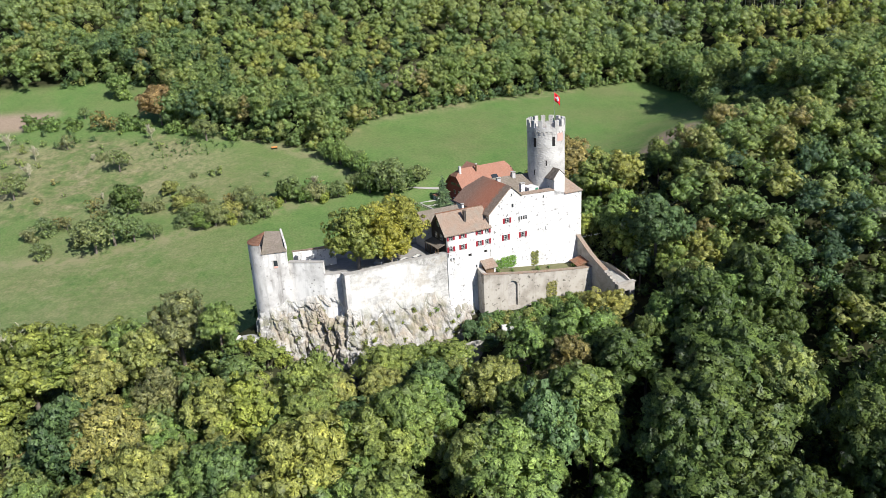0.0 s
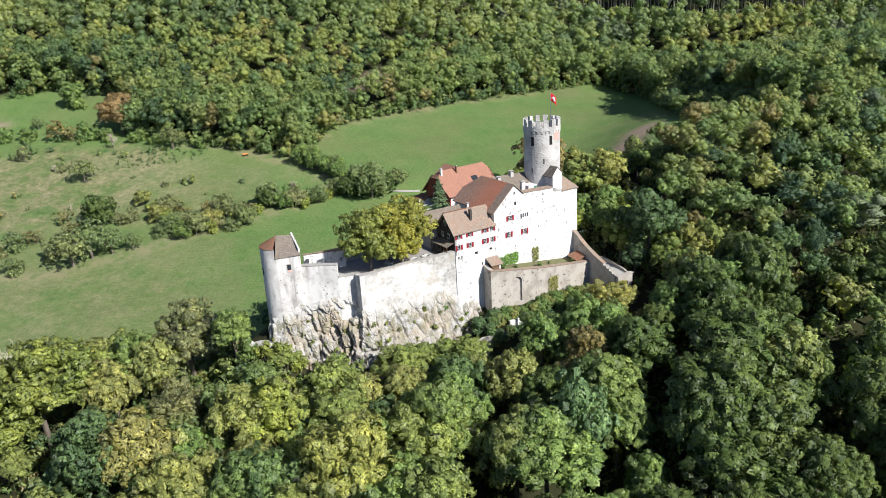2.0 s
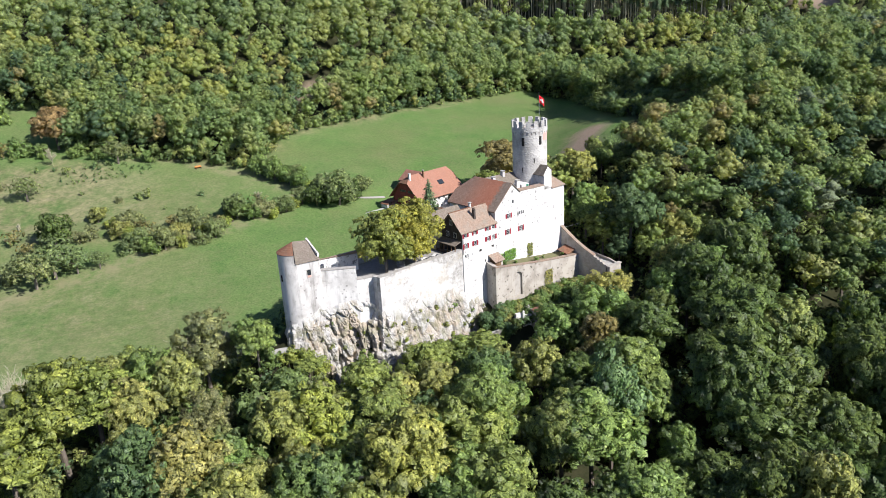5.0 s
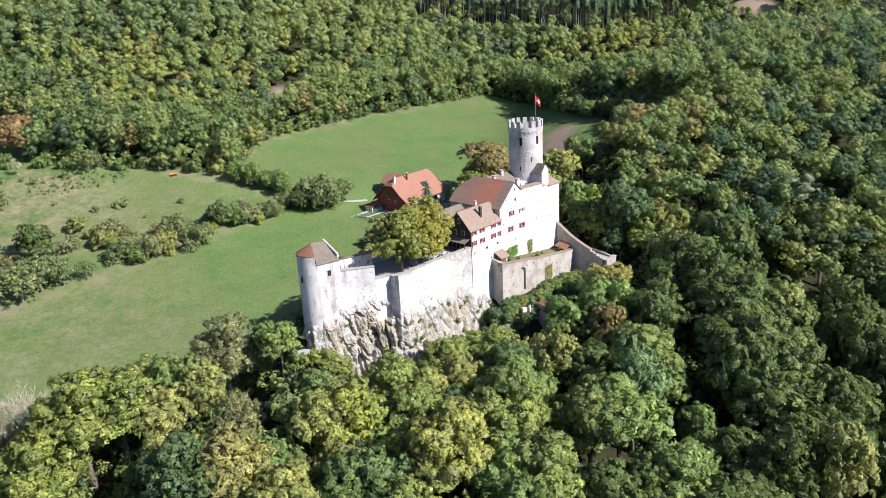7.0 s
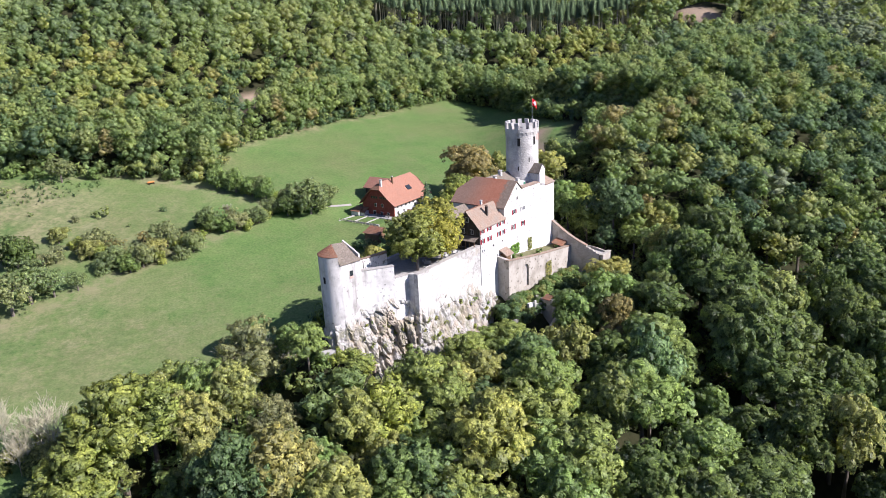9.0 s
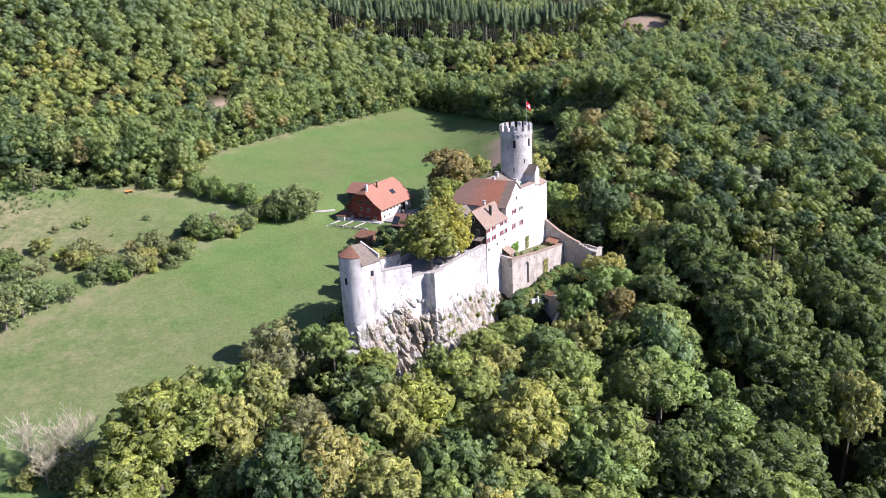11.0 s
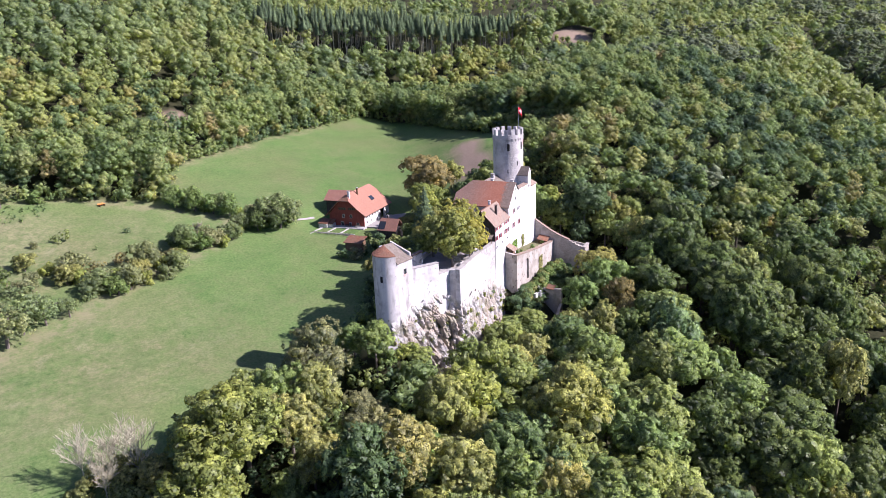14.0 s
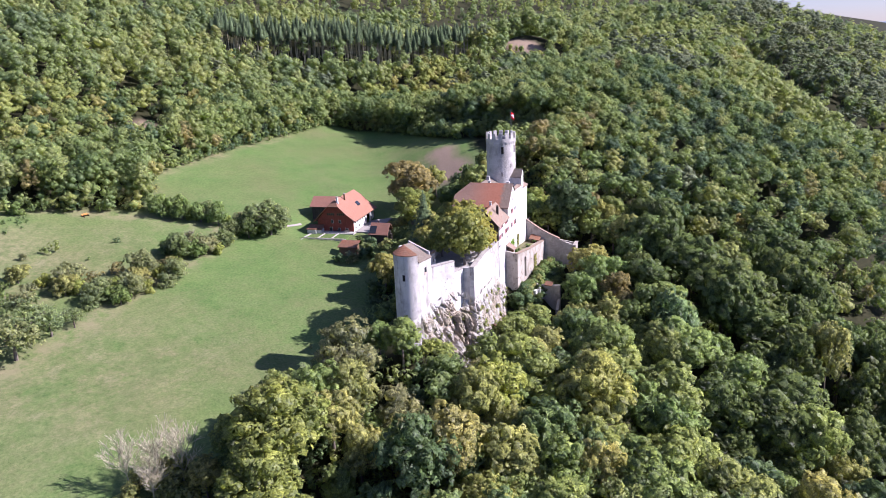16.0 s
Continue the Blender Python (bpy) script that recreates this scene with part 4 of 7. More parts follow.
    def cloth(x0, x1, z0, z1, off):
        b = bmesh.new()
        nx, nz = 10, 6
        g = [[None] * (nz + 1) for _ in range(nx + 1)]
        for i in range(nx + 1):
            for j in range(nz + 1):
                s, q = x0 + (x1 - x0) * i / nx, z0 + (z1 - z0) * j / nz
                g[i][j] = b.verts.new((s * 0.62, s * -0.45 + 0.16 * math.sin(s * 4.2) + off, 75.6 + q - 0.75 * s))
        for i in range(nx):
            for j in range(nz):
                b.faces.new((g[i][j], g[i + 1][j], g[i + 1][j + 1], g[i][j + 1]))
        geo = bmesh.ops.extrude_face_region(b, geom=b.faces[:])
        for v in [e for e in geo["geom"] if isinstance(e, bmesh.types.BMVert)]:
            v.co.y += 0.012
        return b
    fl = part("cloth", cloth(0.05, 1.9, 0.0, 1.9, 0), FLAG_RED, ft, FF, smooth=True)
    part("cross_upright", cloth(0.8, 1.15, 0.4, 1.5, -0.02), FLAG_WHITE, fl, FF, smooth=True)
    part("cross_bar", cloth(0.42, 1.53, 0.77, 1.13, -0.03), FLAG_WHITE, fl, FF, smooth=True)


def build_west_tower():
    W = Matrix()
    t = thing("west_tower", W, (-40.5, 148.5, 34), "white half-round corner tower with tiled lean-to roof", "tower")
    cx, cy, r = -41.6, 148.7, 3.45
    arc = [(cx + r * math.cos(radians(a)), cy + r * math.sin(radians(a))) for a in range(85, 271, 3)]
    foot = [(-41.3, 145.25), (-36.35, 146.5), (-38.4, 152.0)] + arc
    bm = bmesh.new()
    prism(bm, foot, 32.5, 50.2)
    part("shaft", bm, GREY_WHITE, t, W)
    # raised rim of the round part
    bm = bmesh.new()
    inner = [(cx + (r - 0.7) * math.cos(radians(a)), cy + (r - 0.7) * math.sin(radians(a))) for a in range(85, 271, 3)]
    for (a, b), (c, d) in zip(zip(arc, arc[1:]), zip(inner, inner[1:])):
        prism(bm, [a, b, d, c], 50.2, 52.2)
    bmesh.ops.remove_doubles(bm, verts=bm.verts, dist=0.001)
    part("round_parapet", bm, GREY_WHITE, t, W)
    bm = bmesh.new()
    for (a, b), (c, d) in zip(zip(arc, arc[1:]), zip(inner, inner[1:])):
        o = [(cx + (p[0] - cx) * 1.02, cy + (p[1] - cy) * 1.02) for p in (a, b)]
        slab(bm, [(*o[0], 52.2), (*o[1], 52.2), (cx + 0.1, cy + 1.55, 53.75), (cx + 0.1, cy + 1.45, 53.75)], 0.12)
    part("round_roof", bm, ROOF_PALAS, t, W, "red tiled half-cone roof")
    bm = bmesh.new()
    slab(bm, [(-41.5, 145.0, 50.25), (-36.2, 146.2, 50.35), (-37.9, 151.2, 53.35), (-41.5, 150.2, 53.75)], 0.18)
    part("roof", bm, ROOF_GREY, t, W, "mossy grey-brown tiled lean-to roof")
    bm = bmesh.new()
    wall_run(bm, [(-36.3, 146.9), (-38.2, 151.9)], 0.4, 50.2, [51.5, 53.7])
    wall_run(bm, [(-38.45, 152.0), (-41.4, 152.3)], 0.5, 50.2, [53.0, 53.0])
    part("parapet", bm, GREY_WHITE, t, W)
    FF = Matrix.Translation((-41.3, 145.25, 0)) @ Matrix.Rotation(math.atan2(1.25, 4.95), 4, "Z")
    bm = bmesh.new()
    box(bm, 1.9, 3.1, -0.06, 0.05, 46.5, 48.5)
    wi = part("window", bm, CONCRETE, t, FF)
    bm = bmesh.new()
    box(bm, 2.1, 2.9, -0.09, -0.05, 47.15, 48.35)
    part("pane", bm, GLASS, wi, FF)
    bm = bmesh.new()
    box(bm, 2.1, 2.9, -0.085, -0.05, 46.65, 47.1)
    part("sill_panel", bm, PALE_RED, wi, FF)
    # openings are near-black plates on the solid tower, in place of shade
    for a, z, w, h in ((208, 46.8, 0.6, 1.5), (262, 47.4, 0.1, 0.1)):
        bm = bmesh.new()
        q = Matrix.Translation((cx, cy, 0)) @ Matrix.Rotation(radians(a), 4, "Z")
        box(bm, r - 0.35, r + 0.015, -w / 2, w / 2, z - h / 2, z + h / 2)
        part("window", bm, SHADE_PLATE, t, q, "narrow opening drawn as a dark plate")


def build_curtain():
    W = Matrix()
    t = thing("curtain_wall", W, (-18, 149, 36), "weathered white curtain wall on the rock", "castle wall", kind="structure")
    bm = bmesh.new()
    wall_run(bm, [(-36.6, 147.3), (-28.8, 146.2)], 1.0, 34, [47.25, 47.2])
    part("high_section", bm, OLD_WHITE, t, W)
    bm = bmesh.new()
    wall_run(bm, [(-28.8, 146.2), (-25.2, 146.75)], 1.0, 34, [44.4, 44.3])
    part("low_section", bm, OLD_WHITE, t, W)
    bm = bmesh.new()
    wall_run(bm, [(-25.25, 147.0), (-24.05, 144.15)], 1.1, 32, [44.5, 44.8])
    part("return_section", bm, OLD_WHITE, t, W)
    bm = bmesh.new()
    pts = [(-24.05 + (-2.05 + 24.05) * s, 144.15 + (155.2 - 144.15) * s + 0.5 * math.sin(s * math.pi)) for s in np.linspace(0, 1, 9)]
    wall_run(bm, pts, 1.1, 28, [44.8 + 0.06 * math.sin(5 * i) for i in range(9)])
    part("long_section", bm, CURTAIN_PLASTER, t, W)
    bm = bmesh.new()
    top = [(-36.6, 147.3), (-28.8, 146.2)]
    wall_run(bm, [(-36.6, 147.2), (-28.75, 146.1)], 1.25, 47.2, [47.42, 47.36])
    wall_run(bm, [(-28.7, 146.1), (-25.2, 146.65)], 1.25, 44.35, [44.58, 44.5])
    part("tile_coping", bm, WALL_TOP, t, W)
    bm = bmesh.new()
    wall_run(bm, [(p[0], p[1] - 0.1) for p in pts], 1.25, 44.75, [44.90 + 0.06 * math.sin(5 * i) for i in range(9)])
    part("stone_coping", bm, WALL_TOP, t, W)
    t2 = thing("inner_wall", W, (-31, 151, 43.5), "low white plastered wall behind the curtain wall", "wall", kind="structure")
    bm = bmesh.new()
    wall_run(bm, [(-36.2, 151.2), (-27.2, 154.6)], 0.6, 36, [48.3, 47.6])
    part("wall", bm, WHITE, t2, W)
    bm = bmesh.new()
    wall_run(bm, [(-36.3, 151.05), (-27.1, 154.5)], 0.85, 48.3, [48.45, 47.8])
    part("coping", bm, ROOF_OLD, t2, W)
    bm = bmesh.new()
    box(bm, -34.7, -34.0, 149.6, 150.3, 43, 48.6)
    part("pier", bm, WHITE, t2, W)
    # courtyard floor and the wall on its north side
    bm = bmesh.new()
    prism(bm, [(-35.6, 148.2), (-25.4, 147.7), (-23.6, 145.6), (-2.4, 156.2), (-5.5, 163), (-9.5, 167.5), (-36.8, 152.5)], 33, 43.75)
    ob = part("courtyard", bm, GRAVEL, None, W)
    tagged(ob, "grey gravel courtyard terrace behind the curtain wall", "courtyard", kind="structure")
    t3 = thing("north_wall", W, (-24, 162, 34), "plain rendered wall on the north side of the courtyard", "castle wall", kind="structure")
    bm = bmesh.new()
    wall_run(bm, [(-9.2, 168.2), (-38.2, 152.6)], 0.8, 33, [44.9, 44.9])
    part("wall", bm, GREY_PLASTER, t3, W)


def build_bastion():
    t = thing("bastion", CF, (20, -3, 27), "weathered rubble stone bastion below the palace", "castle wall", kind="structure")
    bm = bmesh.new()
    prism(bm, [(7.3, -3.7), (7.7, 0.0), (8.8, 0.0), (8.4, -3.4)], 22, [39.0, 39.6, 39.6, 39.0])
    part("west_wall", bm, RUBBLE, t, CF)
    BF = CF @ Matrix.Translation((7.3, -3.7, 0)) @ Matrix.Rotation(math.atan2(-2.2, 27.0), 4, "Z")
    bm = bmesh.new()

    def top(x):
        return float(np.interp(x, [0, 9, 18, 27, 30], [39.0, 37.6, 36.4, 35.5, 35.3]))
    wall_panel(bm, 0.0, 29.6, 22.0, 35.0, 0.0, 1.5, [(6.15, 8.75, 29.6, 35.0)], None)
    xs = [0, 3, 6.15, 8.75, 12, 16, 20, 25, 29.6]
    for a, b in zip(xs, xs[1:]):
        z0 = 36.1 if a == 6.15 else 35.0
        prism(bm, [(a, 0), (b, 0), (b, 1.5), (a, 1.5)], z0, [top(a), top(b), top(b), top(a)])
    bmesh.ops.remove_doubles(bm, verts=bm.verts, dist=0.0005)
    part("front_wall", bm, BASTION_PLASTER, t, BF)
    # round head of the niche
    bm = bmesh.new()
    for k in range(10):
        a0, a1 = math.pi * k / 10, math.pi * (k + 1) / 10
        x0, x1 = 7.45 - 1.3 * math.cos(a0), 7.45 - 1.3 * math.cos(a1)
        prism(bm, [(x0, 0.003), (x1, 0.003), (x1, 1.2), (x0, 1.2)], [34.8 + 1.3 * math.sin(a0), 34.8 + 1.3 * math.sin(a1)] * 1 + [34.8 + 1.3 * math.sin(a1), 34.8 + 1.3 * math.sin(a0)], 36.12)
    part("niche_arch", bm, BASTION_PLASTER, t, BF)
    bm = bmesh.new()
    box(bm, 5.9, 9.0, 0.55, 0.72, 29.0, 36.1)
    part("niche_back", bm, RUBBLE, t, BF)
    bm = bmesh.new()
    for a, b in zip(xs, xs[1:]):
        prism(bm, [(a, -0.12), (b, -0.12), (b, 1.05), (a, 1.05)], [top(a)] * 1 + [top(b)] * 2 + [top(a)], [top(a) + 0.18, top(b) + 0.18, top(b) + 0.18, top(a) + 0.18])
    part("tile_coping", bm, ROOF_OLD, t, BF)
    bm = bmesh.new()
    prism(bm, [(8.2, -2.9), (34.0, -5.2), (36.5, -5.2), (36.5, 0.0), (8.2, 0.0)], 26, [38.4, 34.7, 34.7, 34.9, 38.8])
    part("garden_bed", bm, BED, t, CF, "dry planted terrace behind the parapet")
    # small roofed porch on the terrace
    p = thing("garden_porch", CF, (10.2, -1.0, 38.5), "small red wooden porch with tiled roof", "porch")
    bm = bmesh.new()
    box(bm, 9.0, 11.2, -1.9, -0.1, 38.3, 39.9)
    part("wall", bm, BROWN_WOOD, p, CF)
    bm = bmesh.new()
    box(bm, 11.2, 11.6, -1.9, -0.1, 38.3, 39.9)
    part("side_wall", bm, WHITE, p, CF)
    bm = bmesh.new()
    slab(bm, [(8.5, -2.5, 39.8), (12.0, -2.5, 39.8), (12.0, 0.0, 41.2), (8.5, 0.0, 41.2)], 0.14)
    part("roof", bm, ROOF_OLD, p, CF)
    # shed in the corner
    s = thing("corner_shed", CF, (35, -3.2, 34.7), "small shed with red-brown tiled lean-to roof", "shed")
    bm = bmesh.new()
    box(bm, 33.6, 36.3, -4.6, -2.0, 34.4, 36.0)
    part("wall", bm, BROWN_WOOD, s, CF)
    bm = bmesh.new()
    slab(bm, [(33.0, -5.0, 36.0), (36.4, -5.0, 36.6), (36.4, -1.6, 37.2), (33.0, -1.6, 36.6)], 0.14)
    part("roof", bm, ROOF_PALAS, s, CF)
    # stepped wall that runs down from the palace to the outer gate
    a = thing("stepped_wall", CF, (36.9, -7, 30), "grey rubble wall stepping down from the palace", "castle wall", kind="structure")
    bm = bmesh.new()
    ys = [0.0, -2.5, -5.0, -8.0, -11.0]
    tops = [42.0, 40.3, 38.7, 37.2, 36.0]
    for y0, y1, h0, h1 in zip(ys, ys[1:], tops, tops[1:]):
        prism(bm, [(36.5, y1), (37.4, y1), (37.4, y0), (36.5, y0)], 27, [h1, h1, h0, h0])
    for k in range(4):
        y = -11.0 - k * 1.0
        prism(bm, [(36.5, y - 1.0), (37.4, y - 1.0), (37.4, y), (36.5, y)], 27, 35.6 - 0.45 * k)
    bmesh.ops.remove_doubles(bm, verts=bm.verts, dist=0.0005)
    part("wall", bm, RUBBLE, a, CF)
    bm = bmesh.new()
    for y0, y1, h0, h1 in zip(ys, ys[1:], tops, tops[1:]):
        prism(bm, [(36.35, y1), (37.55, y1), (37.55, y0), (36.35, y0)], [h1, h1, h0, h0], [h1 + 0.15, h1 + 0.15, h0 + 0.15, h0 + 0.15])
    part("tile_coping", bm, ROOF_OLD, a, CF)
    g = thing("outer_terrace", CF, (39.5, -8, 30), "small paved outwork terrace with a low parapet and arched opening", "terrace", kind="structure")
    edge = [(37.4, 1.0), (41.6, 2.0), (43.2, -5.0), (42.0, -12.0), (41.0, -15.2), (37.4, -15.2)]
    bm = bmesh.new()
    prism(bm, edge, 26, 33.3)
    part("floor", bm, CONCRETE, g, CF)
    bm = bmesh.new()
    wall_run(bm, [(41.2, -15.6), (42.3, -12.0), (43.5, -5.0), (41.9, 2.2)], 0.4, 26, [33.7, 34.0, 34.3, 34.8])
    part("parapet", bm, RUBBLE, g, CF)
    GF = CF @ Matrix.Translation((36.5, -16.2, 0))
    bm = bmesh.new()
    wall_panel(bm, 0, 4.9, 25, 33.9, 0, 0.8, [(1.9, 3.4, 29.6, 32.0)])
    part("front_wall", bm, RUBBLE, g, GF)
    # near-black plate behind the hole stands in for its unlit inside
    bm = bmesh.new()
    box(bm, 1.7, 3.6, 0.7, 0.78, 29.4, 32.2)
    part("dark_opening", bm, SHADE_PLATE, g, GF)
    bm = bmesh.new()
    box(bm, -0.2, 5.1, -0.15, 0.95, 33.9, 34.1)
    part("coping", bm, RUBBLE, g, GF)
    b2 = bmesh.new()
    box(b2, 35.2, 36.9, -14.6, -13.2, 30.2, 30.9)
    ob = part("water_tank", b2, CONCRETE, None, CF)
    tagged(ob, "pale grey box beside the stepped wall", "box")
    c = bmesh.new()
    a0, a1 = Vector((38.0, 1.0, 41.0)), Vector((66.0, -4.0, 47.0))
    for k in range(14):
        f0, f1 = k / 14, (k + 1) / 14
        limb(c, a0.lerp(a1, f0) - Vector((0, 0, 7 * f0 * (1 - f0))), a0.lerp(a1, f1) - Vector((0, 0, 7 * f1 * (1 - f1))), 0.016, 0.016, 4)
    ob = part("overhead_cable", c, METAL, None, CF)
    tagged(ob, "thin overhead cable from the palace to the woods", "cable", kind="structure")


def build_ruin():
    """Remains of the lower gate and the walled path at the foot of the rock."""
    RF = Matrix.Translation((13.0, 149.5, 0)) @ Matrix.Rotation(radians(20), 4, "Z")
    t = thing("gate_ruin", RF, (0, 0, 20), "broken stone walls of a ruined lower gate", "ruin")
    bm = bmesh.new()
    wall_run(bm, [(-2.2, 3.0), (-0.6, 2.9), (0.0, 2.2), (1.2, 2.3), (2.6, 1.8)], 0.7, 16, [27.6, 27.5, 27.0, 26.9, 26.8])
    part("curved_wall", bm, OLD_WHITE, t, RF)
    bm = bmesh.new()
    wall_run(bm, [(2.6, -3.2), (2.9, 2.6)], 0.9, 14, [28.6, 28.0])
    wall_run(bm, [(2.9, 2.6), (3.3, 6.2)], 0.9, 16, [27.4, 29.0])
    part("side_wall", bm, RUBBLE, t, RF)
    bm = bmesh.new()
    wall_run(bm, [(-2.6, -4.0), (2.6, -3.2)], 0.8, 12, [22.5, 24.6])
    part("front_wall", bm, RUBBLE, t, RF)
    bm = bmesh.new()
    slab(bm, [(1.4, -0.8, 28.3), (3.3, -0.8, 29.0), (3.5, 1.6, 29.0), (1.5, 1.6, 28.3)], 0.15)
    part("tile_roof", bm, ROOF_PALAS, t, RF)
    bm = bmesh.new()
    box(bm, -0.6, -0.2, 2.2, 2.6, 23, 28.2)
    part("white_post", bm, FRAME_WHITE, t, RF)
    p = thing("walled_path", Matrix(), (0, 148, 20), "pale walled footpath climbing along the rock foot", "path", kind="structure")
    bm = bmesh.new()
    wall_run(bm, [(-8, 142.6), (-3.5, 144.8), (3.0, 148.4), (10.5, 152.2)], 0.6, 12, [23.8, 24.6, 25.4, 25.2])
    part("parapet", bm, RUBBLE, p, Matrix())
    bm = bmesh.new()
    prism(bm, [(-8.2, 143.1), (-3.8, 145.4), (2.7, 149.0), (10.2, 152.8), (9.7, 154.0), (2.2, 150.2), (-4.3, 146.6), (-8.6, 144.3)], 14, [22.9, 23.7, 24.5, 24.3, 24.3, 24.5, 23.7, 22.9])
    part("paving", bm, GRAVEL, p, Matrix())
    h = thing("rock_shelter", Matrix(), (-13, 144, 20), "pale sheet roof and brown beam of a shelter under the crag", "shelter")
    bm = bmesh.new()
    slab(bm, [(-14.8, 142.6, 24.9), (-11.4, 143.9, 24.7), (-11.8, 145.6, 25.6), (-15.0, 144.6, 25.8)], 0.08)
    part("sheet_roof", bm, BLUE_SHEET, h, Matrix(), "pale sheet roof")
    bm = bmesh.new()
    limb(bm, (-17.4, 143.8, 27.7), (-14.7, 142.3, 24.4), 0.32, 0.30, 4)
    part("beam", bm, BROWN_WOOD, h, Matrix(), "dark brown leaning beam")
    for px, py in ((-14.6, 143.0), (-11.7, 144.1), (-12.0, 145.3), (-14.7, 144.4)):
        bm = bmesh.new()
        limb(bm, (px, py, height(px, py) - 0.5), (px, py, 24.9), 0.10, 0.09, 6)
        part("post", bm, BROWN_WOOD, h, Matrix())
    w = thing("lookout_terrace", Matrix(), (-46.8, 143.2, 32), "small rounded pale terrace at the foot of the tower", "terrace", kind="structure")
    bm = bmesh.new()
    ring_pts = [(-46.6 + 2.6 * math.cos(a), 143.3 + 2.3 * math.sin(a)) for a in np.linspace(0, 2 * math.pi, 20, endpoint=False)]
    prism(bm, ring_pts, 28, 31.35)
    part("floor", bm, CONCRETE, w, Matrix())
    bm = bmesh.new()
    wall_run(bm, [ring_pts[i % 20] for i in range(8, 20)], 0.3, 30, [31.75] * 12)
    part("parapet", bm, OLD_WHITE, w, Matrix())


def build_rock():
    """The limestone crag under the walls: blocks and clefts that lean outwards as they go down."""
    path = [(-45.2, 151.5), (-45.3, 148.0), (-44.0, 145.2), (-41.3, 144.9), (-37.0, 145.9), (-30.5, 146.0), (-26.2, 145.6), (-24.3, 143.4), (-16.0, 147.8), (-8.0, 151.9), (-2.0, 155.0), (3.0, 157.5), (8.0, 160.0)]
    tops = [34, 35.0, 36.4, 37.0, 38.6, 39.8, 38.4, 36.8, 36.2, 36.4, 35.6, 31.5, 27.5]
    feet = [28, 29.5, 31.5, 31.0, 29.0, 27.0, 25.5, 24.5, 22.0, 20.5, 20.0, 20.0, 20.0]
    P = [Vector(p) for p in path]
    seg = [(b - a).length for a, b in zip(P, P[1:])]
    total = sum(seg)
    cum = np.concatenate(([0], np.cumsum(seg)))
    nu, nv = int(total / 0.3), 70
    bm = bmesh.new()
    grid, FACE = [], []
    for i in range(nu + 1):
        s = total * i / nu
        k = min(int(np.searchsorted(cum, s, "right")) - 1, len(seg) - 1)
        f = (s - cum[k]) / seg[k]
        p = P[k].lerp(P[k + 1], f)

        def tangent(q):
            j = min(max(int(np.searchsorted(cum, q, "right")) - 1, 0), len(seg) - 1)
            return (P[j + 1] - P[j]).normalized()
        d = sum((tangent(min(max(s + o, 0), total - 0.01)) for o in (-2, -1, 0, 1, 2)), Vector((0, 0))).normalized()
        out = Vector((d.y, -d.x))
        zt, zb = np.interp(s, cum, tops), np.interp(s, cum, feet) - 7
        zt += 1.1 * noise.noise(Vector((s * 0.35, 3, 0))) + 0.7 * noise.noise(Vector((s * 1.1, 9, 0)))
        broken = 0.30 + 0.12 * (s < 24) + 0.62 * math.exp(-((s - 22) / 8) ** 2)
        col = []
        for j in range(nv + 1):
            g = j / nv
            z = zt + (zb - zt) * g
            q = Vector((s * 0.40 + 0.05 * z, z * 0.24 - 0.06 * s, 1.0))
            q2 = Vector((s * 1.05 - 0.20 * z, z * 0.80, 6.0))
            (d1, d2), (c1, _) = [v[:2] for v in noise.voronoi(q)]
            (e1, e2), (c2, _) = [v[:2] for v in noise.voronoi(q2)]
            h1, k1 = math.sin(c1.x * 91.7 + c1.y * 47.3), math.sin(c1.x * 33.1 - c1.y * 71.9)
            h2 = math.sin(c2.x * 57.7 + c2.y * 83.3)
            block = 0.85 * h1 + (q - c1).x * 1.3 * k1 + (q - c1).y * 0.9 * h1 - 0.75 * max(0.0, 1 - (d2 - d1) / 0.16)
            chip = 0.16 * h2 + (q2 - c2).x * 0.30 * math.cos(c2.y * 40) - 0.22 * max(0.0, 1 - (e2 - e1) / 0.18)
            cleft = max(0.0, 0.12 - abs(noise.noise(Vector((s * 0.30 + 0.06 * z, z * 0.07, 20))))) * 12
            o = -0.35 + 4.2 * g ** 1.2 + min(1, g * 7) * broken * (block + chip + 0.22 * noise.noise(q2 * 2.5) - cleft)
            FACE.append((s, g, p.x + out.x * o, p.y + out.y * o, z))
            col.append(bm.verts.new((p.x + out.x * o, p.y + out.y * o, z)))
        grid.append(col)
    for a, b in zip(grid, grid[1:]):
        for j in range(nv):
            bm.faces.new((a[j], a[j + 1], b[j + 1], b[j]))
    ob = part("rock_crag", bm, ROCK, None, Matrix())
    wash = np.tile(np.clip(0.7 - np.arange(nv + 1) / nv * 4.5, 0, 1), nu + 1).astype(np.float32)
    ob.data.attributes.new("limewash", "FLOAT", "POINT").data.foreach_set("value", wash)
    tagged(ob, "pale fissured limestone crag under the castle walls", "rock", kind="structure")
    return FACE


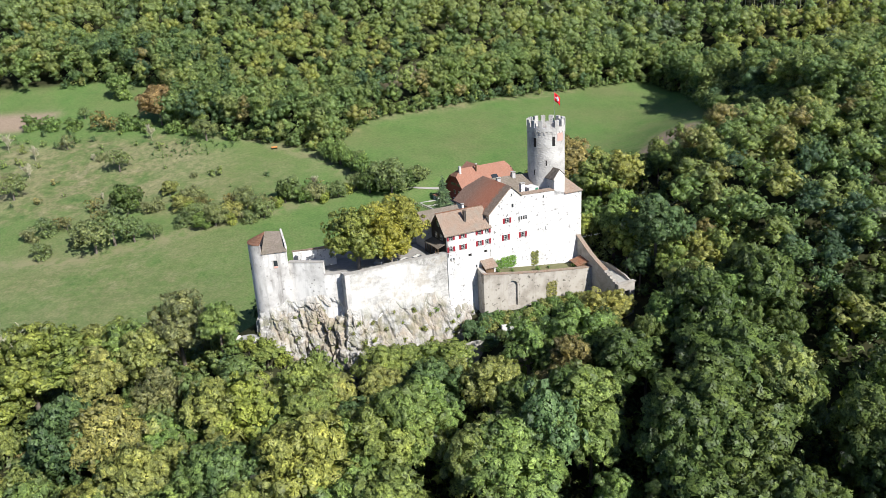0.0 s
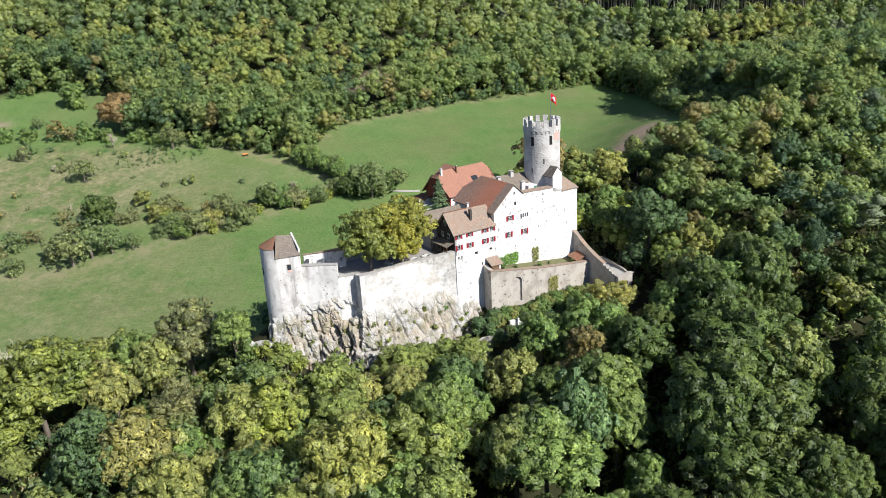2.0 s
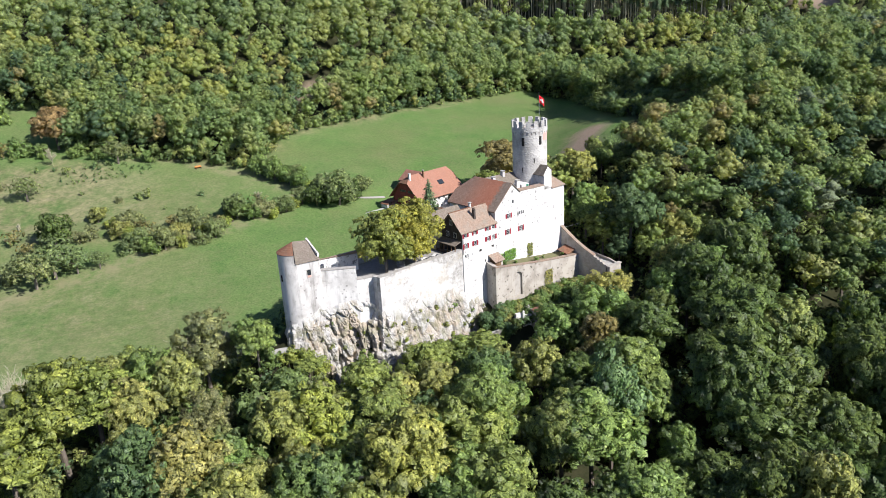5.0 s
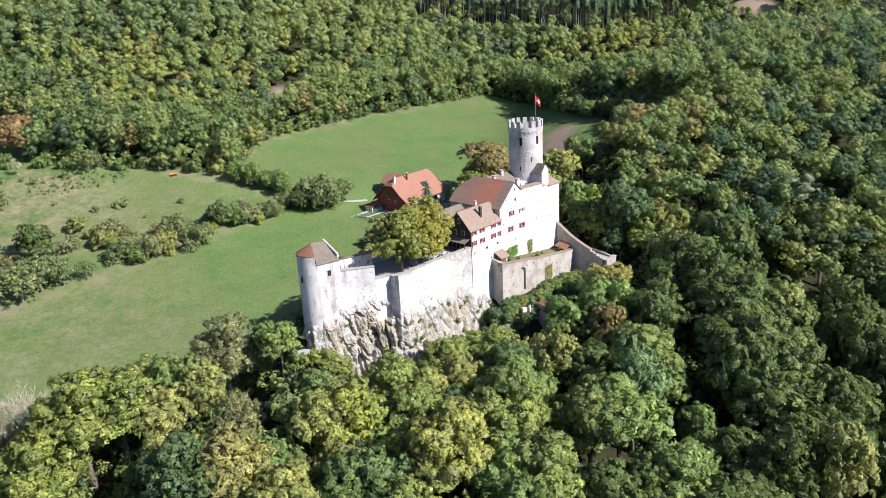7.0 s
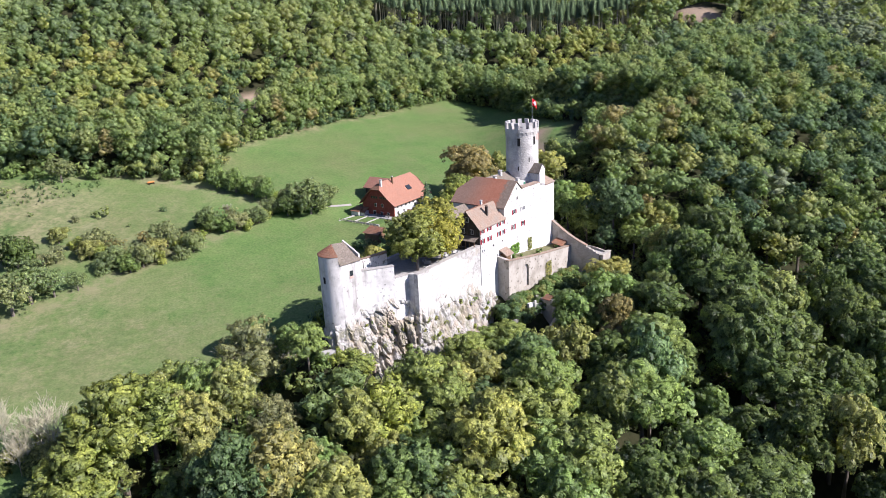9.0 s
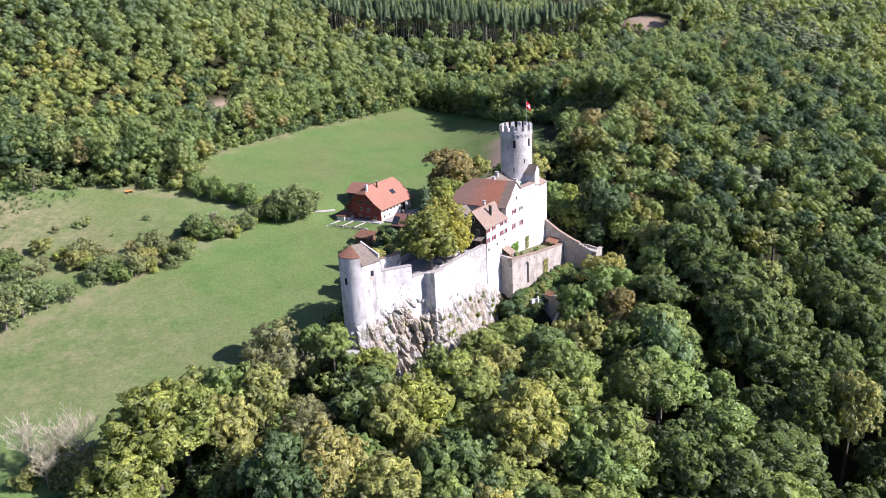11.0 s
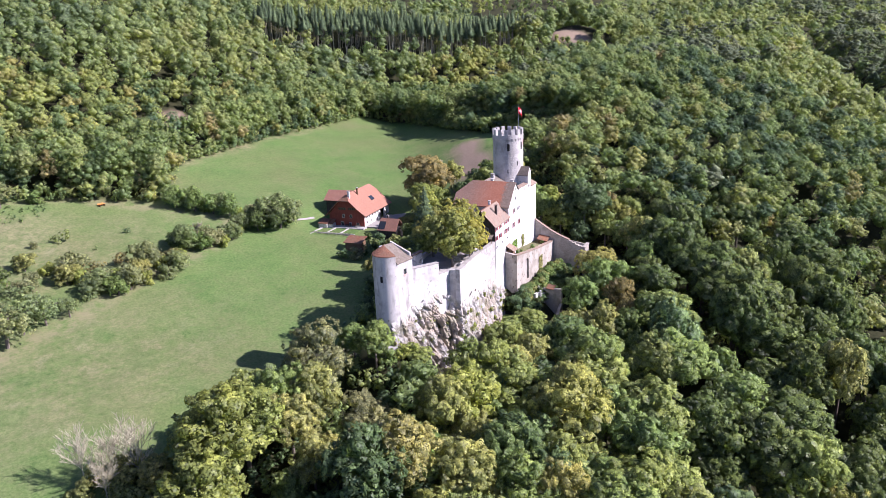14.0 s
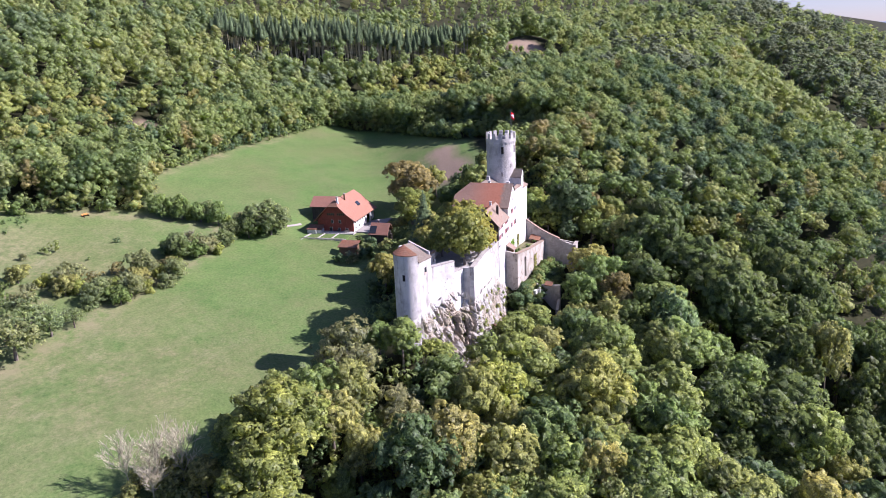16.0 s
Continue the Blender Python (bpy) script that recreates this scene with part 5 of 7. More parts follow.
def build_courtyard_tables():
    for k, (x, y) in enumerate(((-19.0, 148.9), (-12.0, 154.0), (-9.0, 155.4), (-17.5, 153.5))):
        TF = Matrix.Translation((x, y, 43.75)) @ Matrix.Rotation(0.46 + 0.3 * k, 4, "Z")
        t = thing("garden_table", TF, (0, 0, 0), "white garden table with benches under the lime trees", "table", "tables in the courtyard")
        for nm, b, mt in (("tabletop", (-1.0, 1.0, -0.4, 0.4, 0.70, 0.76), FRAME_WHITE), ("bench", (-1.0, 1.0, -0.95, -0.65, 0.40, 0.46), FRAME_WHITE), ("bench", (-1.0, 1.0, 0.65, 0.95, 0.40, 0.46), FRAME_WHITE),
                          ("leg", (-0.85, -0.75, -0.9, 0.9, 0.0, 0.70), METAL), ("leg", (0.75, 0.85, -0.9, 0.9, 0.0, 0.70), METAL)):
            bm = bmesh.new()
            box(bm, *b)
            part(nm, bm, mt, t, TF)


build_courtyard_tables()
CRAG_FACE = build_rock()
build_keep()
build_palas()
build_wing()
build_west_tower()
build_curtain()
build_bastion()
build_ruin()

# ---- the farmstead ----
def build_farm():
    FF = Matrix.Translation((4.8, 231.0, 0)) @ Matrix.Rotation(radians(30), 4, "Z")
    t = thing("farmhouse", FF, (10, 7, 33.5), "large farmhouse with orange-red tiled roof and red boarded gable", "house")
    L, B = 20.6, 14.0
    holes = []
    for x in (2.2, 4.4, 6.8, 9.0, 11.2):
        holes.append(window(t, x, 36.9, 1.0, 1.1, 0, 2, 2, F=FF))
    for x in (2.2, 5.6):
        holes.append(window(t, x, 34.9, 1.0, 1.0, 0, 2, 2, F=FF))
    holes += [(13.2, 16.6, 33.0, 37.0), (17.8, 18.8, 33.0, 35.2)]
    bm = bmesh.new()
    wall_panel(bm, 0.3, L, 31, 38.4, 0, 0.4, holes)
    part("front_wall", bm, WHITE, t, FF)
    bm = bmesh.new()
    box(bm, 13.2, 16.6, 1.2, 1.3, 33.0, 37.0)
    part("barn_door", bm, DARK_BOARD, t, FF, "dark recessed barn door")
    bm = bmesh.new()
    box(bm, 17.8, 18.8, 0.2, 0.28, 33.0, 35.2)
    part("door", bm, BROWN_WOOD, t, FF)
    # boarded gable towards the garden
    GF = FF @ Matrix.Rotation(radians(-90), 4, "Z")

    def gable(name, x, sign, mat):
        b = bmesh.new()
        out = [(0.0, 32.0), (B, 32.0), (B, 37.6), (9.6, 43.2), (5.6, 43.2), (0.0, 37.6)]
        va = [b.verts.new((x, p[0], p[1])) for p in out]
        vb = [b.verts.new((x + sign * 0.35, p[0], p[1])) for p in out]
        b.faces.new(va), b.faces.new(vb[::-1])
        for i in range(6):
            b.faces.new((va[i], va[(i + 1) % 6], vb[(i + 1) % 6], vb[i]))
        return part(name, b, mat, t, FF)
    gable("gable_wall", -0.02, 1, RED_BOARD)
    gable("far_gable_wall", L, 1, RED_BOARD)
    for y, z, w, h in [(2.6, 34.4, 0.9, 1.2), (5.6, 34.4, 0.9, 1.2), (8.8, 34.3, 1.0, 1.9), (5.2, 37.4, 0.8, 1.1), (8.2, 37.4, 0.8, 1.1)] + [(3.6 + 0.75 * k + (0.9 if k > 3 else 0), 40.1, 0.5, 0.7) for k in range(8)]:
        b = bmesh.new()
        box(b, -0.10, 0.0, y - w / 2 - 0.08, y + w / 2 + 0.08, z - h / 2 - 0.08, z + h / 2 + 0.08)
        wi = part("window", b, FRAME_WHITE if h > 0.8 else BROWN_WOOD, t, FF)
        b = bmesh.new()
        box(b, -0.13, -0.09, y - w / 2, y + w / 2, z - h / 2, z + h / 2)
        part("pane", b, GLASS, wi, FF)
    bm = bmesh.new()
    prism(bm, [(0.33, B - 0.4), (L, B - 0.4), (L, B), (0.33, B)], 32, 37.8)
    part("back_wall", bm, WHITE, t, FF)
    # half-hipped roof with a kick at the eaves
    r0, r1, zr, ym = 2.0, 21.0, 45.2, 7.4
    bm = bmesh.new()
    slab(bm, [(-1.0, -1.1, 37.9), (L + 1.0, -1.1, 37.9), (L + 1.0, 2.0, 40.1), (-1.0, 2.0, 40.1)], 0.22)
    slab(bm, [(-1.0, 2.0, 40.1), (L + 1.0, 2.0, 40.1), (L + 1.0, 5.2, 43.1), (r1 - 1, ym, zr), (r0, ym, zr), (-1.0, 5.2, 43.1)], 0.22)
    part("front_roof_slope", bm, ROOF_NEW, t, FF)
    bm = bmesh.new()
    slab(bm, [(L + 1.0, B + 1.3, 37.4), (-1.0, B + 1.3, 37.4), (-1.0, 9.6, 43.1), (r0, ym, zr), (r1 - 1, ym, zr), (L + 1.0, 9.6, 43.1)], 0.22)
    part("back_roof_slope", bm, ROOF_NEW, t, FF)
    bm = bmesh.new()
    slab(bm, [(-1.0, 9.6, 43.1), (-1.0, 5.2, 43.1), (r0, ym, zr)], 0.2)
    part("half_hip", bm, ROOF_PALAS, t, FF)
    bm = bmesh.new()
    slab(bm, [(L + 1.0, 5.2, 43.1), (L + 1.0, 9.6, 43.1), (r1 - 1, ym, zr)], 0.2)
    part("half_hip", bm, ROOF_PALAS, t, FF)
    bm = bmesh.new()
    box(bm, 11.6, 13.2, 3.1, 3.2, 41.0, 41.1)
    bm.free()
    bm = bmesh.new()
    slab(bm, [(12.0, 2.6, 40.9), (14.4, 2.6, 40.9), (14.4, 3.9, 42.1), (12.0, 3.9, 42.1)], 0.3)
    part("skylight", bm, GLASS, t, FF, "glazed skylight in the roof")
    chimney(t, 1.2, 6.2, 43.0, 46.0, 0.7, 0.7, WHITE, F=FF)
    chimney(t, 7.5, 6.0, 43.6, 46.0, 0.5, 0.5, BROWN_WOOD, F=FF)
    # cross wing at the back
    bm = bmesh.new()
    prism(bm, [(9.5, 13.0), (17.0, 13.0), (17.0, 20.5), (9.5, 20.5)], 33, 40.6)
    part("cross_wing_wall", bm, DARK_BOARD, t, FF)
    bm = bmesh.new()
    slab(bm, [(8.8, 6.0, 40.6), (8.8, 21.2, 40.6), (13.2, 21.2, 43.8), (13.2, 6.0, 43.8)], 0.2)
    slab(bm, [(17.6, 21.2, 40.6), (17.6, 6.0, 40.6), (13.21, 6.0, 43.8), (13.21, 21.2, 43.8)], 0.2)
    part("cross_wing_roof", bm, ROOF_NEW, t, FF)
    # white lean-to at the gable corner
    a = thing("garden_annex", FF, (-1.0, 13.5, 33.4), "small white lean-to with red tiled roof", "shed")
    bm = bmesh.new()
    box(bm, -2.6, -0.14, 11.6, 15.2, 32, 35.0)
    part("wall", bm, WHITE, a, FF)
    bm = bmesh.new()
    slab(bm, [(-2.9, 11.3, 34.9), (-0.14, 11.3, 36.2), (-0.14, 15.5, 36.2), (-2.9, 15.5, 34.9)], 0.14)
    part("roof", bm, ROOF_PALAS, a, FF)
    # yard, garden beds and their edging
    def flat(name, pts, z, mat, label, cat):
        b = bmesh.new()
        prism(b, pts, 30, z)
        return tagged(part(name, b, mat, None, FF), label, cat, kind="structure")
    flat("farm_yard", [(0.5, -8.5), (22, -7), (24, -0.1), (0.5, -0.1)], 33.75, GRAVEL, "pale gravel farm yard beside the house", "yard")
    flat("terrace", [(-2.6, -1.0), (-0.1, -1.0), (-0.1, 11.4), (-2.6, 11.4)], 33.85, CONCRETE, "pale paved terrace in front of the gable", "terrace")
    for k, (y0, y1) in enumerate(((-0.5, 4.6), (5.1, 9.8), (10.3, 14.5))):
        ob = flat("garden_bed", [(-9.6, y0), (-3.2, y0), (-3.2, y1), (-9.6, y1)], 33.55, GROUND, "square green garden plot with pale edging", "garden bed")
    for p in ([(-10.2, -1), (-9.7, -1), (-9.7, 15.5), (-10.2, 15.5)], [(-9.7, 4.65), (-3.1, 4.65), (-3.1, 5.05), (-9.7, 5.05)], [(-9.7, 9.85), (-3.1, 9.85), (-3.1, 10.25), (-9.7, 10.25)], [(-12.5, 14.9), (-2.7, 14.9), (-2.7, 15.6), (-12.5, 15.6)], [(-3.1, -1), (-2.7, -1), (-2.7, 11.5), (-3.1, 11.5)]):
        flat("garden_edging", p, 33.8, CONCRETE, "pale stone edging of the garden plots", "edging")
    # garden fence
    fe = thing("garden_fence", FF, (-11, 8, 33.3), "low wooden garden fence of posts and rails", "fence")
    for i in range(12):
        b = bmesh.new()
        y = -0.5 + i * 1.5
        box(b, -11.06, -10.94, y - 0.06, y + 0.06, 32.2, 34.4)
        part("post", b, DEAD_BARK, fe, FF)
    for z in (33.7, 34.2):
        b = bmesh.new()
        box(b, -11.03, -10.97, -0.5, 16.0, z - 0.05, z + 0.05)
        part("rail", b, DEAD_BARK, fe, FF)
    w = thing("wash_house", FF, (-1.8, 15.0, 33.4), "small whitewashed lean-to beside the farmhouse gable", "outbuilding")
    b = bmesh.new()
    prism(b, [(-3.6, 13.4), (0.0, 13.4), (0.0, 16.8), (-3.6, 16.8)], 31.5, [35.2, 36.0, 36.0, 35.2])
    part("wall", b, WHITE, w, FF)
    b = bmesh.new()
    slab(b, [(-3.9, 13.1, 35.25), (0.1, 13.1, 36.15), (0.1, 17.0, 36.15), (-3.9, 17.0, 35.25)], 0.14)
    part("roof", b, ROOF_PALAS, w, FF)
    # hut and low shed between the farm and the castle
    h = thing("stone_hut", FF, (1, -12, 31), "small dark hut with orange-red tiled roof", "hut")
    HF = Matrix.Translation((8.2, 219.2, 0)) @ Matrix.Rotation(radians(-62), 4, "Z")
    b = bmesh.new()
    prism(b, [(-3.4, -2.6), (3.0, -2.6), (3.0, 2.6), (-3.4, 2.6)], 29, 35.2)
    part("wall", b, DARK_BOARD, h, HF)
    b = bmesh.new()
    slab(b, [(-3.8, -3.3, 34.7), (3.4, -3.3, 34.7), (3.4, 0, 38.3), (-3.8, 0, 38.3)], 0.18)
    slab(b, [(3.4, 3.3, 34.7), (-3.8, 3.3, 34.7), (-3.8, 0.01, 38.3), (3.4, 0.01, 38.3)], 0.18)
    part("roof", b, ROOF_NEW, h, HF)
    b = bmesh.new()
    slab(b, [(-3.6, -3.0, 35.15), (-1.2, -3.0, 35.15), (-1.2, -1.0, 37.35), (-3.6, -1.0, 37.35)], 0.1)
    part("solar_panel", b, GLASS, h, HF, "dark blue glass solar panel")
    chimney(h, -1.5, 1.0, 36.5, 38.8, 0.5, 0.5, DARK_BOARD, F=HF)
    s = thing("low_shed", FF, (-17, -10, 31), "low open shed with red-brown roof", "shed")
    SF = Matrix.Translation((-7.8, 217.5, 0)) @ Matrix.Rotation(radians(-62), 4, "Z")
    b = bmesh.new()
    prism(b, [(-3, -1.6), (3, -1.6), (3, 1.6), (-3, 1.6)], 28.5, 33.9)
    part("wall", b, BROWN_WOOD, s, SF)
    b = bmesh.new()
    slab(b, [(-3.4, -2.2, 33.8), (3.4, -2.2, 33.8), (3.4, 2.2, 35.2), (-3.4, 2.2, 35.2)], 0.15)
    part("roof", b, ROOF_PALAS, s, SF)
    # parasol, benches and the track behind
    for x, y in ((-1.4, 2.2), (-1.4, 6.0)):
        b = thing("garden_table", FF, (x, y, 33.85), "dark wooden garden table on the terrace", "table", "tables on the terrace")
        q = bmesh.new()
        box(q, x - 0.45, x + 0.45, y - 1.0, y + 1.0, 34.52, 34.6)
        part("tabletop", q, DARK_BOARD, b, FF)
        for sx in (-0.38, 0.38):
            for sy in (-0.9, 0.9):
                q = bmesh.new()
                box(q, x + sx - 0.04, x + sx + 0.04, y + sy - 0.04, y + sy + 0.04, 33.85, 34.52)
                part("leg", q, DARK_BOARD, b, FF)


def draped_strip(name, path, width, mat, lift, label, category):
    """A track that lies on the ground."""
    P = []
    for (x0, y0), (x1, y1) in zip(path, path[1:]):
        for k in range(12):
            P.append((x0 + (x1 - x0) * k / 12, y0 + (y1 - y0) * k / 12))
    P.append(path[-1])
    bm = bmesh.new()
    prev = None
    for i, p in enumerate(P):
        a, b = P[max(i - 1, 0)], P[min(i + 1, len(P) - 1)]
        d = Vector((b[0] - a[0], b[1] - a[1])).normalized()
        row = []
        for o in (-0.5, 0, 0.5):
            x, y = p[0] - d.y * width * o, p[1] + d.x * width * o
            row.append(bm.verts.new((x, y, height(x, y) + lift)))
        if prev:
            for k in range(2):
                bm.faces.new((prev[k], row[k], row[k + 1], prev[k + 1]))
        prev = row
    return tagged(part(name, bm, mat, None, Matrix()), label, category, kind="structure")


def build_bench(x, y, rz):
    BF = Matrix.Translation((x, y, height(x, y))) @ Matrix.Rotation(radians(rz), 4, "Z")
    t = thing("wooden_bench", BF, (0, 0, 0), "orange wooden bench with backrest at the wood's edge", "bench")
    for name, b in (("seat", (-1.1, 1.1, -0.22, 0.22, 0.42, 0.5)), ("backrest", (-1.1, 1.1, 0.22, 0.3, 0.5, 0.95)), ("table", (-1.1, 1.1, -1.1, -0.5, 0.7, 0.77))):
        bm = bmesh.new()
        box(bm, *b)
        part(name, bm, ORANGE_WOOD, t, BF)
    for sx in (-0.9, 0.9):
        bm = bmesh.new()
        box(bm, sx - 0.07, sx + 0.07, -1.0, 0.28, -0.3, 0.42)
        part("leg", bm, BROWN_WOOD, t, BF)


build_farm()
build_bench(-69.3, 281.5, 20)
draped_strip("farm_track", [(-4, 251.5), (-12, 249.5), (-20, 249)], 0.9, GRAVEL, 0.12, "pale gravel farm track beside the hedge", "track")

# ---- trees ----
def ico(level):
    bm = bmesh.new()
    bmesh.ops.create_icosphere(bm, subdivisions=level, radius=1.0)
    v = np.array([p.co[:] for p in bm.verts])
    f = np.array([[q.index for q in p.verts] for p in bm.faces])
    bm.free()
    return v, f


ICO1 = ico(1)
OCTA = np.array([[1, 0, 0], [0, 1, 0], [-1, 0, 0], [0, -1, 0], [0, 0, 1], [0, 0, -1]], float), np.array([[i, (i + 1) % 4, 4] for i in range(4)] + [[(i + 1) % 4, i, 5] for i in range(4)])


def crown_arrays(seed, R, H, boughs, clumps, grain, sprays=7, points=4, core=ICO1, fill=0.72, low=-0.55, bough_r=(0.30, 0.50), flat=0.85, even=0.5):
    """A crown round the origin, in metres: boughs, on them leaf clumps of radius grain, on each clump sprays that shed outwards like shingles. Returns points, corner list, corners per face and the way that each point's leaves face."""
    rng = np.random.default_rng(seed)
    zc = rng.uniform(low, 0.95, boughs)
    zc[0] = 0.92
    ph = np.arange(boughs) * 2.39996 + rng.uniform(0, 1.1, boughs)
    rad = np.where(zc > 0, np.clip(1 - np.clip(zc, 0, 1) ** 2, 0.02, 1) ** 0.5, 1 + 0.45 * zc) * rng.uniform(0.45, 0.82, boughs)
    lr = np.concatenate((rng.uniform(*bough_r, boughs) * R, np.array([0.52, 0.52, 0.38]) * R))
    C = np.stack((rad * np.cos(ph), rad * np.sin(ph), zc * rng.uniform(0.66, 0.80, boughs)), -1)
    C = np.vstack((C, [[0, 0, -0.28], [0, 0, 0.10], [0, 0, 0.45]])) * np.array([R, R, H / 2])
    lobe = np.array([1, 1, flat])
    V, L, N, G, base = [], [], [], [], 0
    v0, f0 = core
    for c, r in zip(C, lr):
        G.append(v0)
        k = 1 + 0.18 * rng.standard_normal((len(v0), 1)).clip(-1.5, 1.5)
        V.append(c + v0 * r * fill * k * lobe)
        L.append((f0 + base).ravel())
        N.append(np.full(len(f0), 3))
        base += len(v0)
    # clumps on the outside of the boughs
    n = clumps * 7
    own = rng.choice(len(C), n, p=lr ** 2 / np.sum(lr ** 2))
    d = rng.standard_normal((n, 3))
    d[:, 2] += 0.45
    d /= np.linalg.norm(d, axis=1)[:, None]
    K = C[own] + d * lobe * (lr[own] * rng.uniform(0.78, 1.10, n))[:, None]
    depth = np.linalg.norm((K[:, None] - C[None]) / lobe, axis=2) / lr[None]
    keep = np.nonzero((depth.min(1) > 0.76) & (d[:, 2] > -0.55))[0]
    # thin out clumps that sit on one another
    chosen = []
    for i in keep:
        if len(chosen) == clumps:
            break
        if not chosen or np.min(np.sum((K[chosen] - K[i]) ** 2, 1)) > (0.80 * grain) ** 2:
            chosen.append(i)
    K, d = K[chosen], d[chosen]
    m = len(K)
    cr = grain * rng.uniform(0.65, 1.35, m)
    axis = d + np.array([0, 0, 0.55])
    axis /= np.linalg.norm(axis, axis=1)[:, None]
    # sprays: one on top of each clump, the others round it
    own = np.repeat(np.arange(m), sprays)
    j = np.tile(np.arange(sprays), m)
    side = np.cross(axis, np.array([0.31, 0.95, 0.05]))
    side /= np.linalg.norm(side, axis=1)[:, None]
    other = np.cross(axis, side)
    a = j * 2 * np.pi / max(sprays - 1, 1) + rng.uniform(0, 1.2, m * sprays) + own
    tilt = np.where(j == 0, rng.uniform(0, 0.25, m * sprays), rng.uniform(0.75, 1.35, m * sprays))
    o = np.cos(tilt)[:, None] * axis[own] + np.sin(tilt)[:, None] * (np.cos(a)[:, None] * side[own] + np.sin(a)[:, None] * other[own])
    p = K[own] + o * (cr[own] * rng.uniform(0.55, 1.05, m * sprays))[:, None]
    nrm = o + 0.40 * rng.standard_normal(o.shape) + np.array([0, 0, 0.25])
    nrm /= np.linalg.norm(nrm, axis=1)[:, None]
    t = np.cross(nrm, rng.standard_normal(o.shape))
    t /= np.linalg.norm(t, axis=1)[:, None]
    b = np.cross(nrm, t)
    r = cr[own] * rng.uniform(0.45, 0.85, m * sprays)
    q = m * sprays
    ang = np.arange(points) * 2 * np.pi / points + rng.uniform(-0.4, 0.4, (q, points))
    out = r[:, None] * rng.uniform(0.55, 1.30, (q, points))
    rim = p[:, None] + t[:, None] * (np.cos(ang) * out)[..., None] + b[:, None] * (np.sin(ang) * out)[..., None] - nrm[:, None] * (0.38 * out)[..., None]
    P = np.concatenate((p[:, None], rim), 1)
    V.append(P.reshape(-1, 3))
    face = (P - K[own][:, None]) / cr[own][:, None, None] * (0.75 - 0.55 * even) + d[own][:, None] * 0.5 + nrm[:, None] * (0.35 - 0.2 * even) + P / np.array([R, R, H / 2]) * even * 0.7 + np.array([0, 0, 0.15 + 0.25 * even])
    G.append(face.reshape(-1, 3))
    at = base + np.arange(q)[:, None] * (points + 1)
    k = np.arange(points)
    fan = np.stack((np.broadcast_to(at, (q, points)), at + 1 + k, at + 1 + (k + 1) % points), -1)
    L.append(fan.ravel())
    N.append(np.full(q * points, 3))
    G = np.vstack(G)
    return np.vstack(V), np.concatenate(L), np.concatenate(N), G / np.maximum(np.linalg.norm(G, axis=1), 1e-6)[:, None]


def spruce_arrays(seed, R, H, cards, size):
    """A spruce: tiers of drooping sprays round a stem, with a slim dark inner cone. The foot is at 0."""
    rng = np.random.default_rng(seed)
    n = 9
    V, L, N, base = [], [], [], 0
    rings = []
    for k in range(7):
        z = H * (0.08 + 0.92 * k / 6)
        r = R * 0.55 * (1 - k / 6) + 0.03
        a = np.arange(n) * 2 * np.pi / n
        rr = r * rng.uniform(0.8, 1.2, n)
        rings.append(np.stack((rr * np.cos(a), rr * np.sin(a), np.full(n, z)), -1))
    V.append(np.vstack(rings))
    F = [[k * n + i, k * n + (i + 1) % n, (k + 1) * n + (i + 1) % n, (k + 1) * n + i] for k in range(6) for i in range(n)]
    L.append(np.array(F).ravel())
    N.append(np.full(len(F), 4))
    base = 7 * n
    h = 1 - np.sqrt(rng.uniform(0, 1, cards))
    a = rng.uniform(0, 2 * np.pi, cards)
    tier = 0.82 + 0.18 * np.cos(h * H * 2 * np.pi / 1.5)
    r = R * (1 - h) ** 0.9 * tier * rng.uniform(0.5, 1.0, cards) + 0.1
    p = np.stack((r * np.cos(a), r * np.sin(a), H * (0.06 + 0.94 * h) - 0.22 * r), -1)
    out = np.stack((np.cos(a), np.sin(a), np.full(cards, -0.45)), -1)
    side = np.stack((-np.sin(a), np.cos(a), rng.uniform(-0.4, 0.4, cards)), -1)
    s = size * rng.uniform(0.6, 1.3, cards)[:, None]
    Q = np.stack((p + out * s, p + side * s * 0.5, p - out * s * 0.8, p - side * s * 0.5), 1)
    V.append(Q.reshape(-1, 3))
    L.append(np.arange(cards * 4) + base)
    N.append(np.full(cards, 4))
    V = np.vstack(V)
    G = V * np.array([1, 1, 0.0]) / R + np.array([0, 0, 0.35])
    return V, np.concatenate(L), np.concatenate(N), G / np.linalg.norm(G, axis=1)[:, None]


def trunk_mesh(seed, tall, crown_low, R, r0=0.32):
    rng = random.Random(seed)
    bm = bmesh.new()
    top = (rng.uniform(-0.4, 0.4), rng.uniform(-0.4, 0.4), tall * 0.82)
    mid = (rng.uniform(-0.3, 0.3), rng.uniform(-0.3, 0.3), crown_low)
    limb(bm, (0, 0, -1.2), mid, r0 * 1.25, r0 * 0.85)
    limb(bm, mid, top, r0 * 0.85, r0 * 0.2)
    for k in range(6):
        a, f = k * 2.4 + rng.uniform(0, 0.8), rng.uniform(0.05, 0.6)
        s = Vector(mid).lerp(Vector(top), f)
        limb(bm, s, s + Vector((math.cos(a) * R * 0.7, math.sin(a) * R * 0.7, rng.uniform(0.8, 0.4 * (tall - s.z) + 1.0))), r0 * 0.4, r0 * 0.08, 5)
    me = bpy.data.meshes.new("trunk")
    bm.to_mesh(me)
    bm.free()
    me.materials.append(BARK)
    return me


